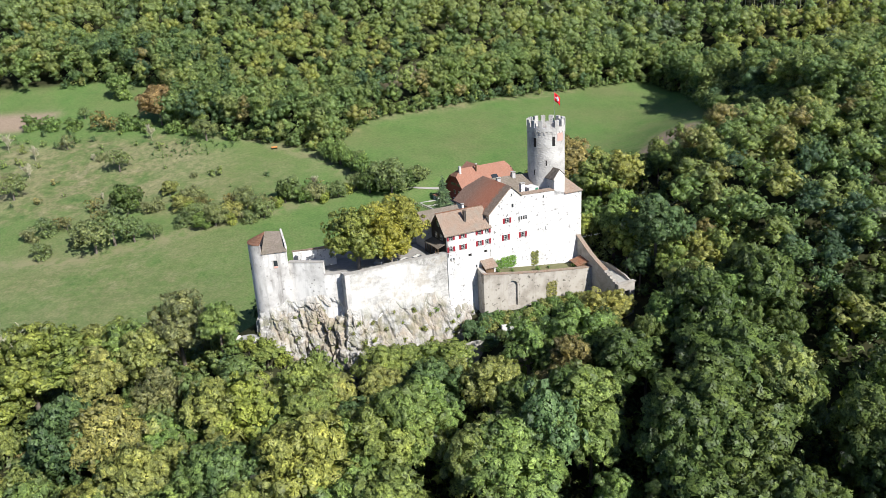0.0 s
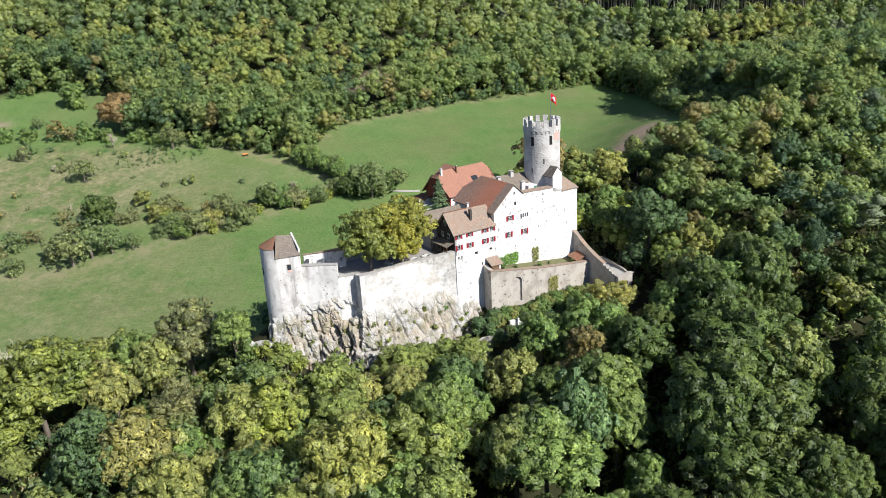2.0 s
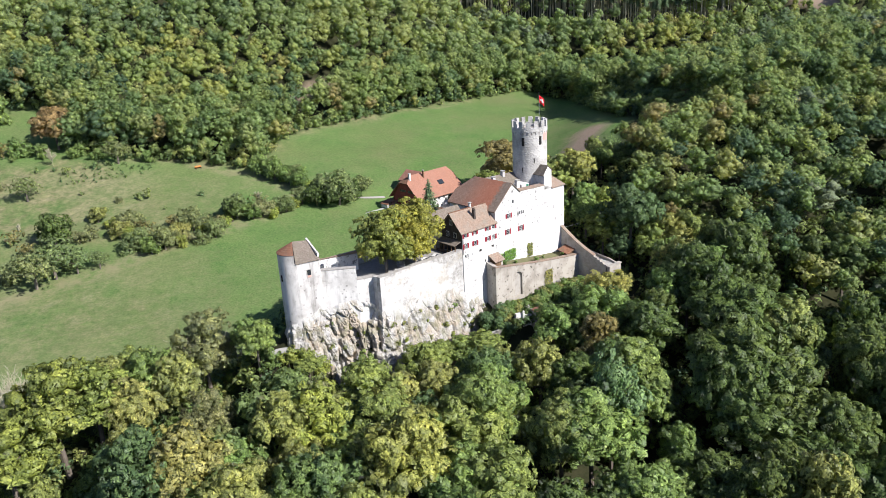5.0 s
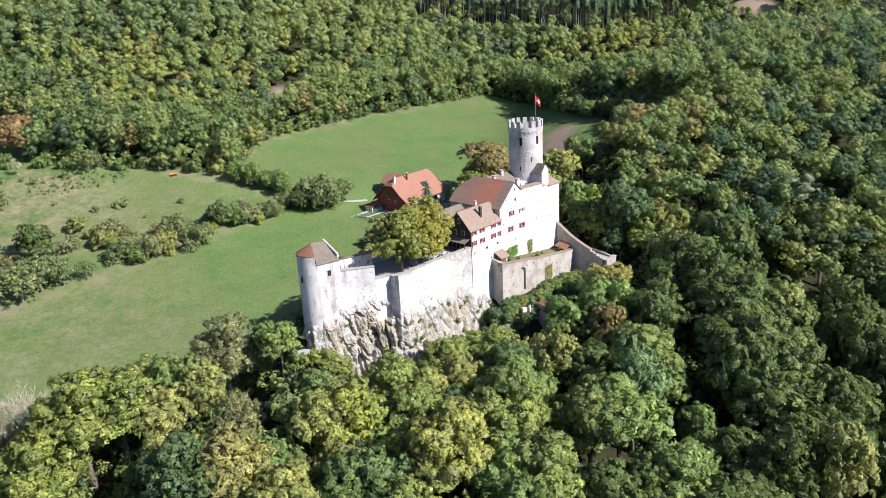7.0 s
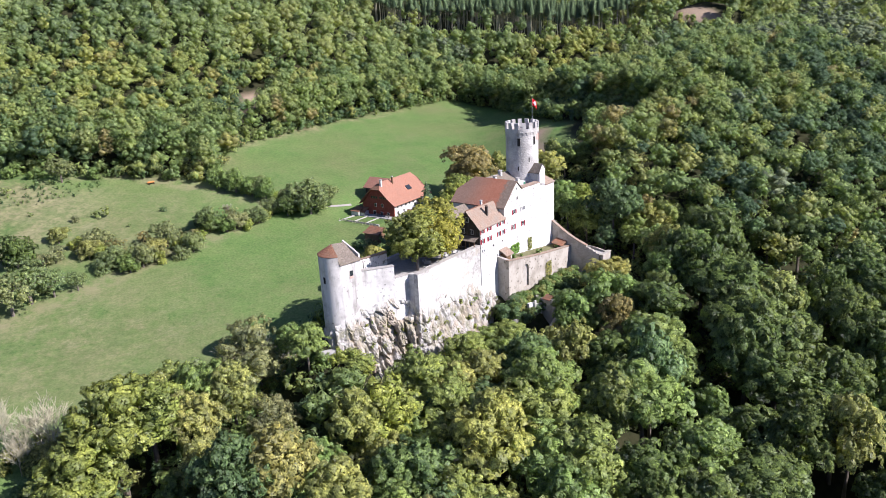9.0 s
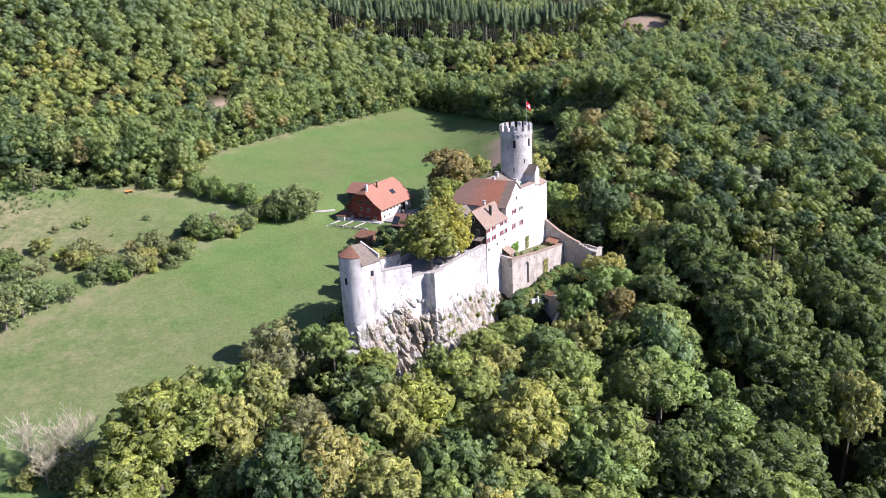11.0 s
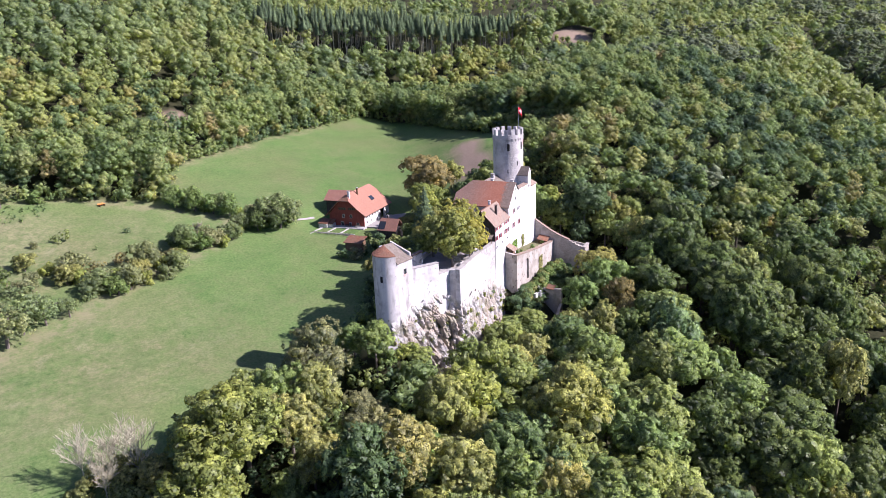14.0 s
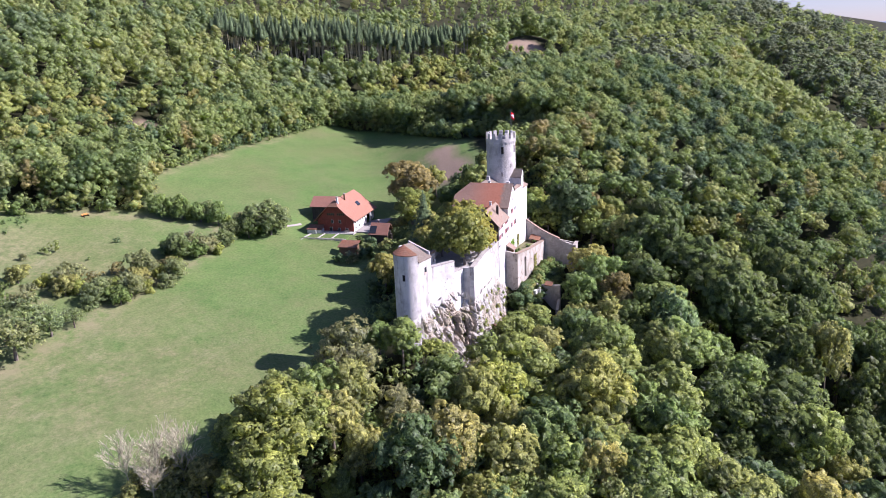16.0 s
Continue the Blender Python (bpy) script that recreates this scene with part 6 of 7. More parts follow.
def crown_mesh(arr, mat, lift=0.0):
    v, l, n, g = arr
    me = raw_mesh("crown", v + np.array([0, 0, lift]), l, n)
    me.attributes.new("facing", "FLOAT_VECTOR", "POINT").data.foreach_set("vector", np.ascontiguousarray(g, np.float32).ravel())
    me.polygons.foreach_set("use_smooth", np.ones(len(n), bool))
    me.materials.append(mat)
    return me


class Kind:
    """One kind of tree: meshes that all trees of the kind share."""

    def __init__(self, seed, tall, R, crown_h, mat, label, boughs=18, clumps=125, grain=1.0, name="broadleaf_tree", **kw):
        self.name, self.label, self.tall = name, label, tall
        low = tall - crown_h
        self.crown = crown_mesh(crown_arrays(seed, R, crown_h, boughs, clumps, grain, **kw), mat, low + crown_h / 2)
        self.trunk = trunk_mesh(seed, tall, low + crown_h * 0.18, R, 0.05 * R + 0.06)


class SpruceKind:
    def __init__(self, seed, tall, R, mat, label, cards=1300, size=0.55, name="spruce_tree"):
        self.name, self.label, self.tall = name, label, tall
        self.crown = crown_mesh(spruce_arrays(seed, R, tall - 0.8, cards, size), mat, 0.8)
        bm = bmesh.new()
        limb(bm, (0, 0, -1), (0, 0, tall * 0.9), 0.28, 0.04)
        self.trunk = bpy.data.meshes.new("trunk")
        bm.to_mesh(self.trunk)
        bm.free()
        self.trunk.materials.append(BARK)


def plant(kind, x, y, s=1.0, turn=0.0, z=None, group="", label="", sz=None, category="tree", leaf=None):
    z = height(x, y) if z is None else z
    t = new(kind.name)
    t.matrix_basis = Matrix.LocRotScale((x, y, z), Euler((0, 0, turn)), (s, s, sz or s))
    tagged(t, label or kind.label, category, group)
    for name, me in (("trunk", kind.trunk), ("crown", kind.crown)):
        o = new(name, me)
        o.parent = t
        if leaf and name == "crown":
            o.material_slots[0].link = "OBJECT"
            o.material_slots[0].material = leaf
    return t


NEAR = [Kind(100 + k, tall, R, H, LEAF, lab, boughs, clumps, grain, flat=flat, even=0.62)
        for k, (tall, R, H, boughs, clumps, grain, flat, lab) in enumerate((
            (19, 6.6, 13, 17, 150, 0.95, 0.85, "tall broadleaf woodland tree with green crown"),
            (21, 7.4, 14, 22, 150, 1.15, 0.65, "broad beech with dense olive-green crown"),
            (18, 5.8, 12.5, 12, 130, 0.85, 0.90, "slim woodland tree with loose leafy crown"),
            (22, 7.2, 15, 24, 150, 1.15, 0.60, "tall beech with deep lobed crown"),
            (20, 7.6, 13, 15, 150, 1.10, 0.85, "spreading maple turning yellow-green"),
            (17, 5.4, 12, 11, 120, 0.80, 0.95, "young woodland tree with narrow crown"),
            (19, 6.6, 13, 26, 170, 0.80, 0.75, "ash tree with feathery green crown"),
            (21, 6.4, 14, 13, 150, 1.00, 0.90, "oak with knobbly olive crown")))]


def spots(step, x0, x1, y0, y1, seed, shake=0.38):
    """Uneven planting places on a grid of that step."""
    rng = np.random.default_rng(seed)
    gx, gy = np.meshgrid(np.arange(x0, x1, step), np.arange(y0, y1, step))
    gx = gx + (np.arange(gx.shape[0]) % 2)[:, None] * step / 2
    x = (gx + rng.uniform(-shake, shake, gx.shape) * step).ravel()
    y = (gy + rng.uniform(-shake, shake, gy.shape) * step).ravel()
    return x, y


def cliff(u):
    """Where the woods end below the crag."""
    return np.interp(u, [-49, -45, -25, -10, 0], [8.5, 4.5, -5.0, -6.5, -9.5])


def wooded(x, y):
    u, v = to_uv(x, y)
    keep = ~inside(OPEN_LAND, x, y)
    keep &= ~((u > -48) & (u < 41) & (v > cliff(u)) & (v < 18))
    keep &= ~((u > 1) & (u < 33) & (v > -20) & (v < 0))
    keep &= ~((u > 30) & (u < 46) & (v > -22) & (v < 5))
    return keep


# single trees that stand out of the woods by their hue: plan place and height of the top
MARKED = {
    "bright": (LEAF_BRIGHT, "bright yellow-green tree in the woods below the castle", [(-41.5, 122, 33), (-32, 112.5, 26), (-37, 111, 27), (49, 182, 48), (34.5, 183.5, 43), (43.5, 172.5, 45), (31, 193, 43)]),
    "gold": (LEAF_GOLD, "large olive-gold tree at the corner of the woods", [(-90, 134, 40.5), (-97, 127, 34), (-84, 138, 38)]),
    "grey": (LEAF_GREY, "grey-olive thinning tree in the woods below the castle", [(-62.5, 146.5, 41.5), (-62, 131, 31), (-40, 128, 30)]),
    "green": (LEAF_GREEN, "fresh green tree in the woods below the castle", [(-73, 143, 36), (-58, 119, 27), (7.5, 104, 31), (25.5, 103, 22), (-7.5, 119, 32), (29, 137, 36), (-19, 93, 25), (-53.5, 146.5, 38.5), (-19, 100, 27), (24.5, 141, 37), (14.5, 139.4, 34.5), (44, 140, 39), (58, 144, 42), (52, 152, 41), (41.6, 179.7, 47), (38, 191.3, 46), (45.2, 188.2, 49), (9.9, 90, 25)]),
    "olive": (LEAF_OLIVE, "olive-brown tree in the woods below the castle", [(-76, 135, 34), (-68, 139, 36), (-16.5, 127.5, 31), (5.4, 125, 33), (-46, 115, 26), (-77, 125, 30), (-26, 124, 31), (-0.7, 132, 30), (-55, 112, 25), (52, 147, 42.5), (38, 80, 27.5)]),
    "rust": (LEAF_RUST, "broadleaf tree turning rusty brown in the woods", [(22.5, 132, 34), (18, 126, 30), (60, 166, 46)]),
    "blue": (LEAF_BLUE, "blue-green tree in the woods below the castle", [(14.6, 110, 35), (-80, 116, 24), (62, 128, 30)]),
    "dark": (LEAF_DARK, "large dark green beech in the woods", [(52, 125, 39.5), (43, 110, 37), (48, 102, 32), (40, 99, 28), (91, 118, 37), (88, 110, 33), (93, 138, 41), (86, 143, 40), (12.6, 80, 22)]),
}
# places between the trees where the ground falls away in the shade
HOLLOWS = [[(55, 90), (62, 88), (72, 112), (70, 122), (62, 118)], [(27, 96), (33, 94), (36, 118), (34, 128), (28, 126)], [(-3, 106), (1, 104), (3, 122), (-1, 122)], [(60, 128), (78, 130), (80, 140), (64, 138)]]


def plant_woods():
    rng = np.random.default_rng(8)
    taken = []
    for key, (leaf, label, places) in MARKED.items():
        for x, y, top in places:
            k = NEAR[rng.integers(len(NEAR))]
            k = NEAR[6] if key in ("gold", "grey") else k
            sz = max((top - height(x, y)) / k.tall, 0.5)
            wide = {"dark": 1.2, "gold": 1.15, "rust": 0.8, "olive": 0.9}.get(key, 1.0)
            plant(k, x, y, wide * min(sz, 1.15), rng.uniform(0, 6.28), sz=sz, leaf=leaf, label=label, group="woodland trees below the castle")
            taken.append((x, y, 6.5 * wide))
    x, y = spots(7.2, -112, 130, 48, 178, 3, 0.46)
    ok = wooded(x, y)
    for tx, ty, r in taken:
        ok &= np.hypot(x - tx, y - ty) > r * 0.85
    for h in HOLLOWS:
        ok &= ~inside(h, x, y)
    ok &= ~((x > -52) & (x < -36) & (y > 147))
    ok &= (x < -12) | (y > 128) | (np.sin(x * 5.3 + y * 2.9) > -0.45)
    x, y = x[ok], y[ok]
    order = np.argsort(np.hypot(x + 14, (y - 108) * 1.15))
    n = 300 - len(taken)
    for i in order[:n]:
        k = NEAR[rng.integers(len(NEAR))]
        u, v = to_uv(x[i], y[i])
        s = rng.uniform(0.66, 1.10) * (0.62 if v > -4 and u < 0 else 0.80 if y[i] > 132 and x[i] < 25 else 1.0)
        sz = s * rng.uniform(0.95, 1.15) * (1.2 if x[i] > 26 and y[i] < 145 else 1.0)
        if y[i] > 126 and -48 < x[i] < 42:
            cap = 36.0 if x[i] > 18 else 100 - (0.472 if x[i] < -36 else 0.478 if x[i] < -20 else 0.502) * math.hypot(x[i], y[i])
            sz = min(sz, max(cap - height(x[i], y[i]), 3.5) / k.tall)
            s = min(s, 1.3 * sz + 0.1)
        # dark leaves by plan place put the tall trees' shade into the colour
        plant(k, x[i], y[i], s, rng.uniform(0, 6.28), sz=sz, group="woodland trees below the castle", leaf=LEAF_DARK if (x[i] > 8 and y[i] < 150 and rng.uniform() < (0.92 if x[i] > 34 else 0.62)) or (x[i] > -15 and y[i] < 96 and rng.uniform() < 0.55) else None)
    return x[order[n:]], y[order[n:]]


def woods(name, x, y, templates, seed, label, tall=(0.7, 1.25), hue=None, mat=LEAF_WOODS, size=None, top=None):
    """Woodland that nobody could count, as one mesh; each tree takes a hue of its own."""
    rng = np.random.default_rng(seed)
    z = terrain(x, y)
    pick = rng.integers(0, len(templates), len(x))
    s, a = rng.uniform(*tall, len(x)), rng.uniform(0, 6.28, len(x))
    if size is not None:
        s = s * size
    if top is not None:
        tops = rng.uniform(0.86, 1.16, len(x)) * top
    tint = rng.uniform(0, 1, len(x)) if hue is None else hue(x, y, rng)
    V, L, N, T, G, base = [], [], [], [], [], 0
    for i in range(len(x)):
        v, l, n, g = templates[pick[i]]
        c, q = math.cos(a[i]), math.sin(a[i])
        w = v * s[i]
        if top is not None:
            w = w + np.array([0, 0, max(tops[i] - w[:, 2].max(), -0.45 * w[:, 2].max())])
        V.append(np.stack((w[:, 0] * c - w[:, 1] * q + x[i], w[:, 0] * q + w[:, 1] * c + y[i], w[:, 2] + z[i]), -1).astype(np.float32))
        L.append((l + base).astype(np.int32))
        N.append(n)
        T.append(np.full(len(v), tint[i], np.float32))
        G.append(np.stack((g[:, 0] * c - g[:, 1] * q, g[:, 0] * q + g[:, 1] * c, g[:, 2]), -1).astype(np.float32))
        base += len(v)
    me = raw_mesh(name, np.vstack(V), np.concatenate(L), np.concatenate(N))
    me.polygons.foreach_set("use_smooth", np.ones(len(me.polygons), bool))
    me.attributes.new("tint", "FLOAT", "POINT").data.foreach_set("value", np.concatenate(T))
    me.attributes.new("facing", "FLOAT_VECTOR", "POINT").data.foreach_set("vector", np.vstack(G).ravel())
    return tagged(link_mesh(name, me, mat), label, "woodland", kind="stuff")


def lifted(arr, low):
    return arr[0] + np.array([0, 0, low]), *arr[1:]


MID = [lifted(crown_arrays(300 + k, R, h, 11, 58, 0.92, 4, 3, OCTA, fill=0.82, flat=0.8, even=0.6), t - h / 2) for k, (R, h, t) in enumerate(((6.6, 12, 18), (7.2, 12.5, 19), (5.6, 12, 18), (6.4, 14, 21), (5.8, 11, 17), (6.2, 11, 18)))]
EDGE = [lifted(crown_arrays(330 + k, R, h, 10, 46, 0.95, 4, 3, OCTA, low=-0.9, even=0.45), t - h / 2) for k, (R, h, t) in enumerate(((4.8, 14, 17), (5.4, 15, 18), (4.2, 15, 18), (5.2, 13, 16)))]
SMALL = [lifted(crown_arrays(350 + k, R, h, 6, 28, 0.90, 4, 3, OCTA, fill=0.92, even=1.0), t - h / 2) for k, (R, h, t) in enumerate(((4.8, 10, 12), (5.4, 10, 13), (4.2, 10, 12), (4.6, 12, 15), (3.6, 8, 9)))]
FAR = [lifted(crown_arrays(400 + k, R, h, 5, 15, 1.2, 3, 3, OCTA, fill=0.95, even=1.1), t - h / 2) for k, (R, h, t) in enumerate(((5.0, 11, 14), (5.6, 11, 14), (4.4, 11, 14), (5.0, 13, 16), (4.6, 10, 13)))]
VAST = [lifted(crown_arrays(450 + k, R, h, 3, 6, 3.0, 2, 4, OCTA, even=0.8), t - h / 2) for k, (R, h, t) in enumerate(((6.5, 14, 16), (7.0, 15, 18), (6.0, 16, 18)))]
LOW = [lifted(crown_arrays(500 + k, R, h, 3, 8, 1.0, 4, 3, OCTA), h * 0.42) for k, (R, h) in enumerate(((2.6, 4.5), (3.2, 5.5), (2.0, 3.6)))]


def leafy_hue(x, y, rng):
    """Hues drift from stand to stand."""
    n = 0.42 + 0.20 * np.sin(x * 0.031 + 1.3 * np.sin(y * 0.021)) * np.cos(y * 0.027 + 0.8)
    return np.clip(n + rng.normal(0, 0.25, len(x)), 0, 1)


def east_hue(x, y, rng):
    """Deeper greens on the eastern slope, tints darkened further below y = 190 to put shade into them; some trees
    lighter.
    """
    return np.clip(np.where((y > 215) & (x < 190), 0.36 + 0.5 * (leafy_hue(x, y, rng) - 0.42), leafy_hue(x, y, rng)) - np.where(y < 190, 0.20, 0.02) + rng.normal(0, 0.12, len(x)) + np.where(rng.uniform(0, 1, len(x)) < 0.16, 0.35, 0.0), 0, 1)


def far_hue(x, y, rng):
    """Softer change of hue on the far hills, with whole stands darker."""
    n = 0.38 - 0.10 * sm(-90, -200, x) * sm(330, 420, y) + 0.22 * np.sin(x * 0.031 + 1.3 * np.sin(y * 0.021)) * np.cos(y * 0.027 + 0.8)
    return np.clip(n + rng.normal(0, 0.15, len(x)), 0, 1)


def edge_hue(x, y, rng):
    """Full greens of grown trees, a few of them yellowish."""
    return np.clip(0.46 + 0.12 * np.sin(x * 0.06 + y * 0.04) * (x < 70) + rng.normal(0, 1, len(x)) * np.where(x < 70, 0.22, 0.12) - 0.06 * (x > 70), 0, 1)


def sunny_hue(x, y, rng):
    """Young growth: mostly light yellow-green, tints raised to the east to put sun on its crowns, with darker groups.
    """
    n = 0.50 + 0.2 * sm(40, 90, x) + 0.16 * np.sin(x * 0.045 + 1.1 * np.sin(y * 0.03)) * np.cos(y * 0.05 + 0.8)
    return np.clip(np.where(rng.uniform(0, 1, len(x)) < 0.04, 1.0, n + rng.normal(0, 0.24, len(x))), 0, 1)


CONIFERS = [(90, 482), (138, 458), (172, 428), (198, 408), (250, 400), (268, 408), (266, 430), (216, 436), (190, 462), (152, 492), (102, 506)]
BELOW_STAND = [(90, 480), (84, 462), (126, 440), (158, 414), (186, 394), (246, 384), (250, 398), (198, 406), (172, 426), (138, 456)]
TRACK_SIDE = [(62, 226), (78, 219), (108, 254), (100, 268)]
BEFORE_FELLED = [(258, 374), (276, 388), (280, 374), (290, 364), (296, 356), (280, 342), (262, 354)]
CLEARINGS = [BARE_SLOPE, FELLED, BEFORE_FELLED, BELOW_STAND, TRACK_SIDE]


def grown(x, y):
    ok = wooded(x, y) & (~inside(CONIFERS, x, y) | (np.sin(x * 3.1 + y * 1.7) > 0.80))
    for c in CLEARINGS:
        ok &= ~inside(c, x, y)
    return ok


def pine_share(x, y):
    """Where pines stand thick: a belt on the eastern slope and the ridge behind the gully."""
    across, along = 0.71 * (x - 325) - 0.70 * (y - 227), 0.70 * (x - 325) + 0.71 * (y - 227)
    belt = np.exp(-((across + 62) / 30) ** 2 - ((along + 20) / 110) ** 2) * sm(150, 200, x)
    ridge = sm(14, 24, across) * (1 - 0.5 * sm(110, 200, across))
    return np.maximum(0.55 * belt + 0.25 * np.sin(x * 0.06) * np.cos(y * 0.05) * sm(150, 200, x), 0.62 * ridge)


rest_x, rest_y = plant_woods()
ex, ey = spots(5.7, 20, 215, 100, 300, 21, 0.5)
ok = grown(ex, ey) & ~((ex < 130) & (ey < 178)) & ~((ex < 62) & (ey < 240)) & (ey > 16 + 0.25 * (ex + 148))
wx, wy = np.concatenate((rest_x, ex[ok])), np.concatenate((rest_y, ey[ok]))
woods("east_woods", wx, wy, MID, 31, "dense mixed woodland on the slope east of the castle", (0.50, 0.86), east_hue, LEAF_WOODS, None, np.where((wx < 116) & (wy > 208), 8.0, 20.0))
nx, ny = spots(5.6, -215, 215, 262, 395, 22, 0.5)
ok = grown(nx, ny) & ~((nx > 20) & (ny < 300) & (nx < 215))
nx, ny = nx[ok], ny[ok]
rim = np.zeros(nx.shape, bool)
for ox, oy in ((0, -10), (0, -20), (-12, -16), (12, -16), (0, -27), (-22, -8)):
    rim |= inside(OPEN_LAND, nx + ox, ny + oy)
below_bare = inside([(-44, 322), (-26, 320), (-8, 344), (4, 360), (-4, 368), (-20, 346), (-34, 344)], nx, ny)
woods("wood_edge_trees", nx[rim & ~below_bare], ny[rim & ~below_bare], EDGE, 44, "tall leafy trees along the upper edge of the meadow", (0.75, 1.15), edge_hue, LEAF_WOODS, None, 18.0)
low = rim & ~below_bare & (np.arange(len(nx)) % 3 > 0)
woods("wood_edge_understorey", nx[low] + 2.6, ny[low] - 1.5, SMALL, 57, "lower leafy trees filling the edge of the woods", (0.55, 0.95), edge_hue)
rim |= below_bare
woods("north_woods", nx[~rim], ny[~rim], SMALL, 32, "young green woodland above the meadow", (0.55, 1.05), sunny_hue, LEAF_YOUNG)
woods("low_thicket", nx[below_bare], ny[below_bare], SMALL, 46, "low thicket below the bare patch of slope", (0.30, 0.5), sunny_hue, LEAF_YOUNG)
fx, fy = np.concatenate([np.stack(spots(8.0, a, b, c, d, 40 + i, 0.5)) for i, (a, b, c, d) in enumerate(((-300, 330, 395, 560), (215, 540, 90, 400), (330, 520, 400, 520)))], 1)
ok = grown(fx, fy) & (fy > 16 + 0.25 * (fx + 148)) & (fy < 660 + 0.1 * fx) & (np.random.default_rng(52).uniform(0, 1.3, len(fx)) > pine_share(fx, fy))
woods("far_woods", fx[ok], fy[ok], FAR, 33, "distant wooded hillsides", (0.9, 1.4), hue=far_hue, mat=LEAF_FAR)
vx, vy = np.concatenate([np.stack(spots(17.0, a, b, c, d, 50 + i, 0.5)) for i, (a, b, c, d) in enumerate(((-420, 520, 560, 800), (540, 1150, 130, 620), (520, 1000, 620, 960), (-420, 520, 800, 960)))], 1)
ok = grown(vx, vy) & (vy > 10 + 0.25 * (vx + 148)) & (terrain(vx, vy) > 60)
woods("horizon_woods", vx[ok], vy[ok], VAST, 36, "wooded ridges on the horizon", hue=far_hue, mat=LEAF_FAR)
kx, ky = spots(4.6, 250, 306, 334, 392, 55, 0.5)
ok = inside(BEFORE_FELLED, kx, ky)
woods("felling_regrowth", kx[ok], ky[ok], SMALL, 56, "low green regrowth below the felled patch of slope", (0.35, 0.6), sunny_hue, LEAF_YOUNG)
# lower storey that closes the canopy on the near slope
lx, ly = spots(5.4, -112, 24, 52, 152, 28, 0.5)
u_, v_ = to_uv(lx, ly)
ok = wooded(lx, ly) & (terrain(lx, ly) < 30 + 4.5 * (lx < -50)) & (v_ < cliff(u_) - 8) & (lx < -28)
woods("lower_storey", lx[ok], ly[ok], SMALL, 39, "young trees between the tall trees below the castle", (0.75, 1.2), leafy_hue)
# the woods go on down the slope to the south
lx, ly = spots(8.0, -106, 150, -70, 50, 58, 0.5)
ok = wooded(lx, ly)
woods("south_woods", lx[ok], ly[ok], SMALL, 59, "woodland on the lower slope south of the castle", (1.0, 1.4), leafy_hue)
# lower trees under the tall ones on the eastern slope
lx, ly = spots(6.0, 112, 214, 196, 330, 53, 0.5)
ok = grown(lx, ly)
woods("slope_understorey", lx[ok], ly[ok], SMALL, 54, "lower leafy trees under the tall trees of the eastern slope", (0.8, 1.15), east_hue)
# pines scattered over the eastern slope
PINES = [lifted(crown_arrays(650 + k, R, h, 8, 40, 0.78, 3, 3, OCTA, fill=0.85, flat=0.6, even=0.6), t - h / 2) for k, (R, h, t) in enumerate(((4.6, 12, 21), (5.4, 11, 22), (4.0, 14, 22)))]
qx, qy = spots(8.0, 60, 660, 150, 520, 29, 0.5)
ok = grown(qx, qy) & (pine_share(qx, qy) + np.random.default_rng(30).normal(0, 0.3, len(qx)) > 0.62)
woods("scattered_pines", qx[ok], qy[ok], PINES, 40, "dark blue-green pines scattered over the eastern slope", (0.8, 1.15), None, PINE)
# shrubs along the edges of the woods
sx, sy = spots(3.4, -180, 125, 225, 380, 24)
near_open = np.zeros(sx.shape, bool)
for ox, oy in ((0, -6), (6, 0), (-6, 0), (0, 6), (4, -5), (-4, -5)):
    near_open |= inside(OPEN_LAND, sx + ox, sy + oy)
ok = grown(sx, sy) & near_open
woods("wood_edge_shrubs", sx[ok], sy[ok], LOW, 34, "low leafy shrubs along the edge of the woods", (0.7, 1.5), leafy_hue)

# undergrowth between the trees round the castle
sx, sy = spots(3.6, -112, 75, 112, 218, 26)
u_, v_ = to_uv(sx, sy)
ok = wooded(sx, sy) & (v_ < 50)
hx, hy = spots(3.2, -10, 90, 84, 145, 45, 0.5)
hollow = np.zeros(hx.shape, bool)
for h in HOLLOWS:
    hollow |= inside(h, hx, hy)
gx, gy = spots(4.0, 62, 140, 92, 184, 47, 0.5)
ok2 = wooded(gx, gy)
sx, sy = np.concatenate((sx[ok], hx[hollow], gx[ok2])), np.concatenate((sy[ok], hy[hollow], gy[ok2]))
woods("undergrowth", sx, sy, LOW, 37, "leafy undergrowth between the trees round the castle", (0.6, 1.2), leafy_hue)

# scrub on the dry part of the meadow
kx, ky = spots(5.5, -215, -62, 236, 306, 41, 0.5)
few = np.random.default_rng(42).uniform(0, 1, len(kx))
ok = (inside(SCRUB, kx, ky) & (few < 0.10 + 0.35 * (ky > 286) + 0.25 * (kx < -150))) | ((ky > 296) & (ky < 306) & (few < 0.45) & (kx < -122))
woods("meadow_scrub", kx[ok], ky[ok], LOW, 43, "low scattered scrub on the dry meadow", (0.25, 0.75), leafy_hue)

kx, ky = spots(2.4, -122, -84, 272, 293, 48, 0.5)
ok = ((kx + 102) / 17) ** 2 + ((ky - 282 - 0.12 * (kx + 102)) / 6.5) ** 2 < 1
woods("bramble_patch", kx[ok], ky[ok], LOW, 49, "low dark green bramble patch on the dry meadow", (0.16, 0.32), lambda x, y, r: r.uniform(0.05, 0.35, len(x)))

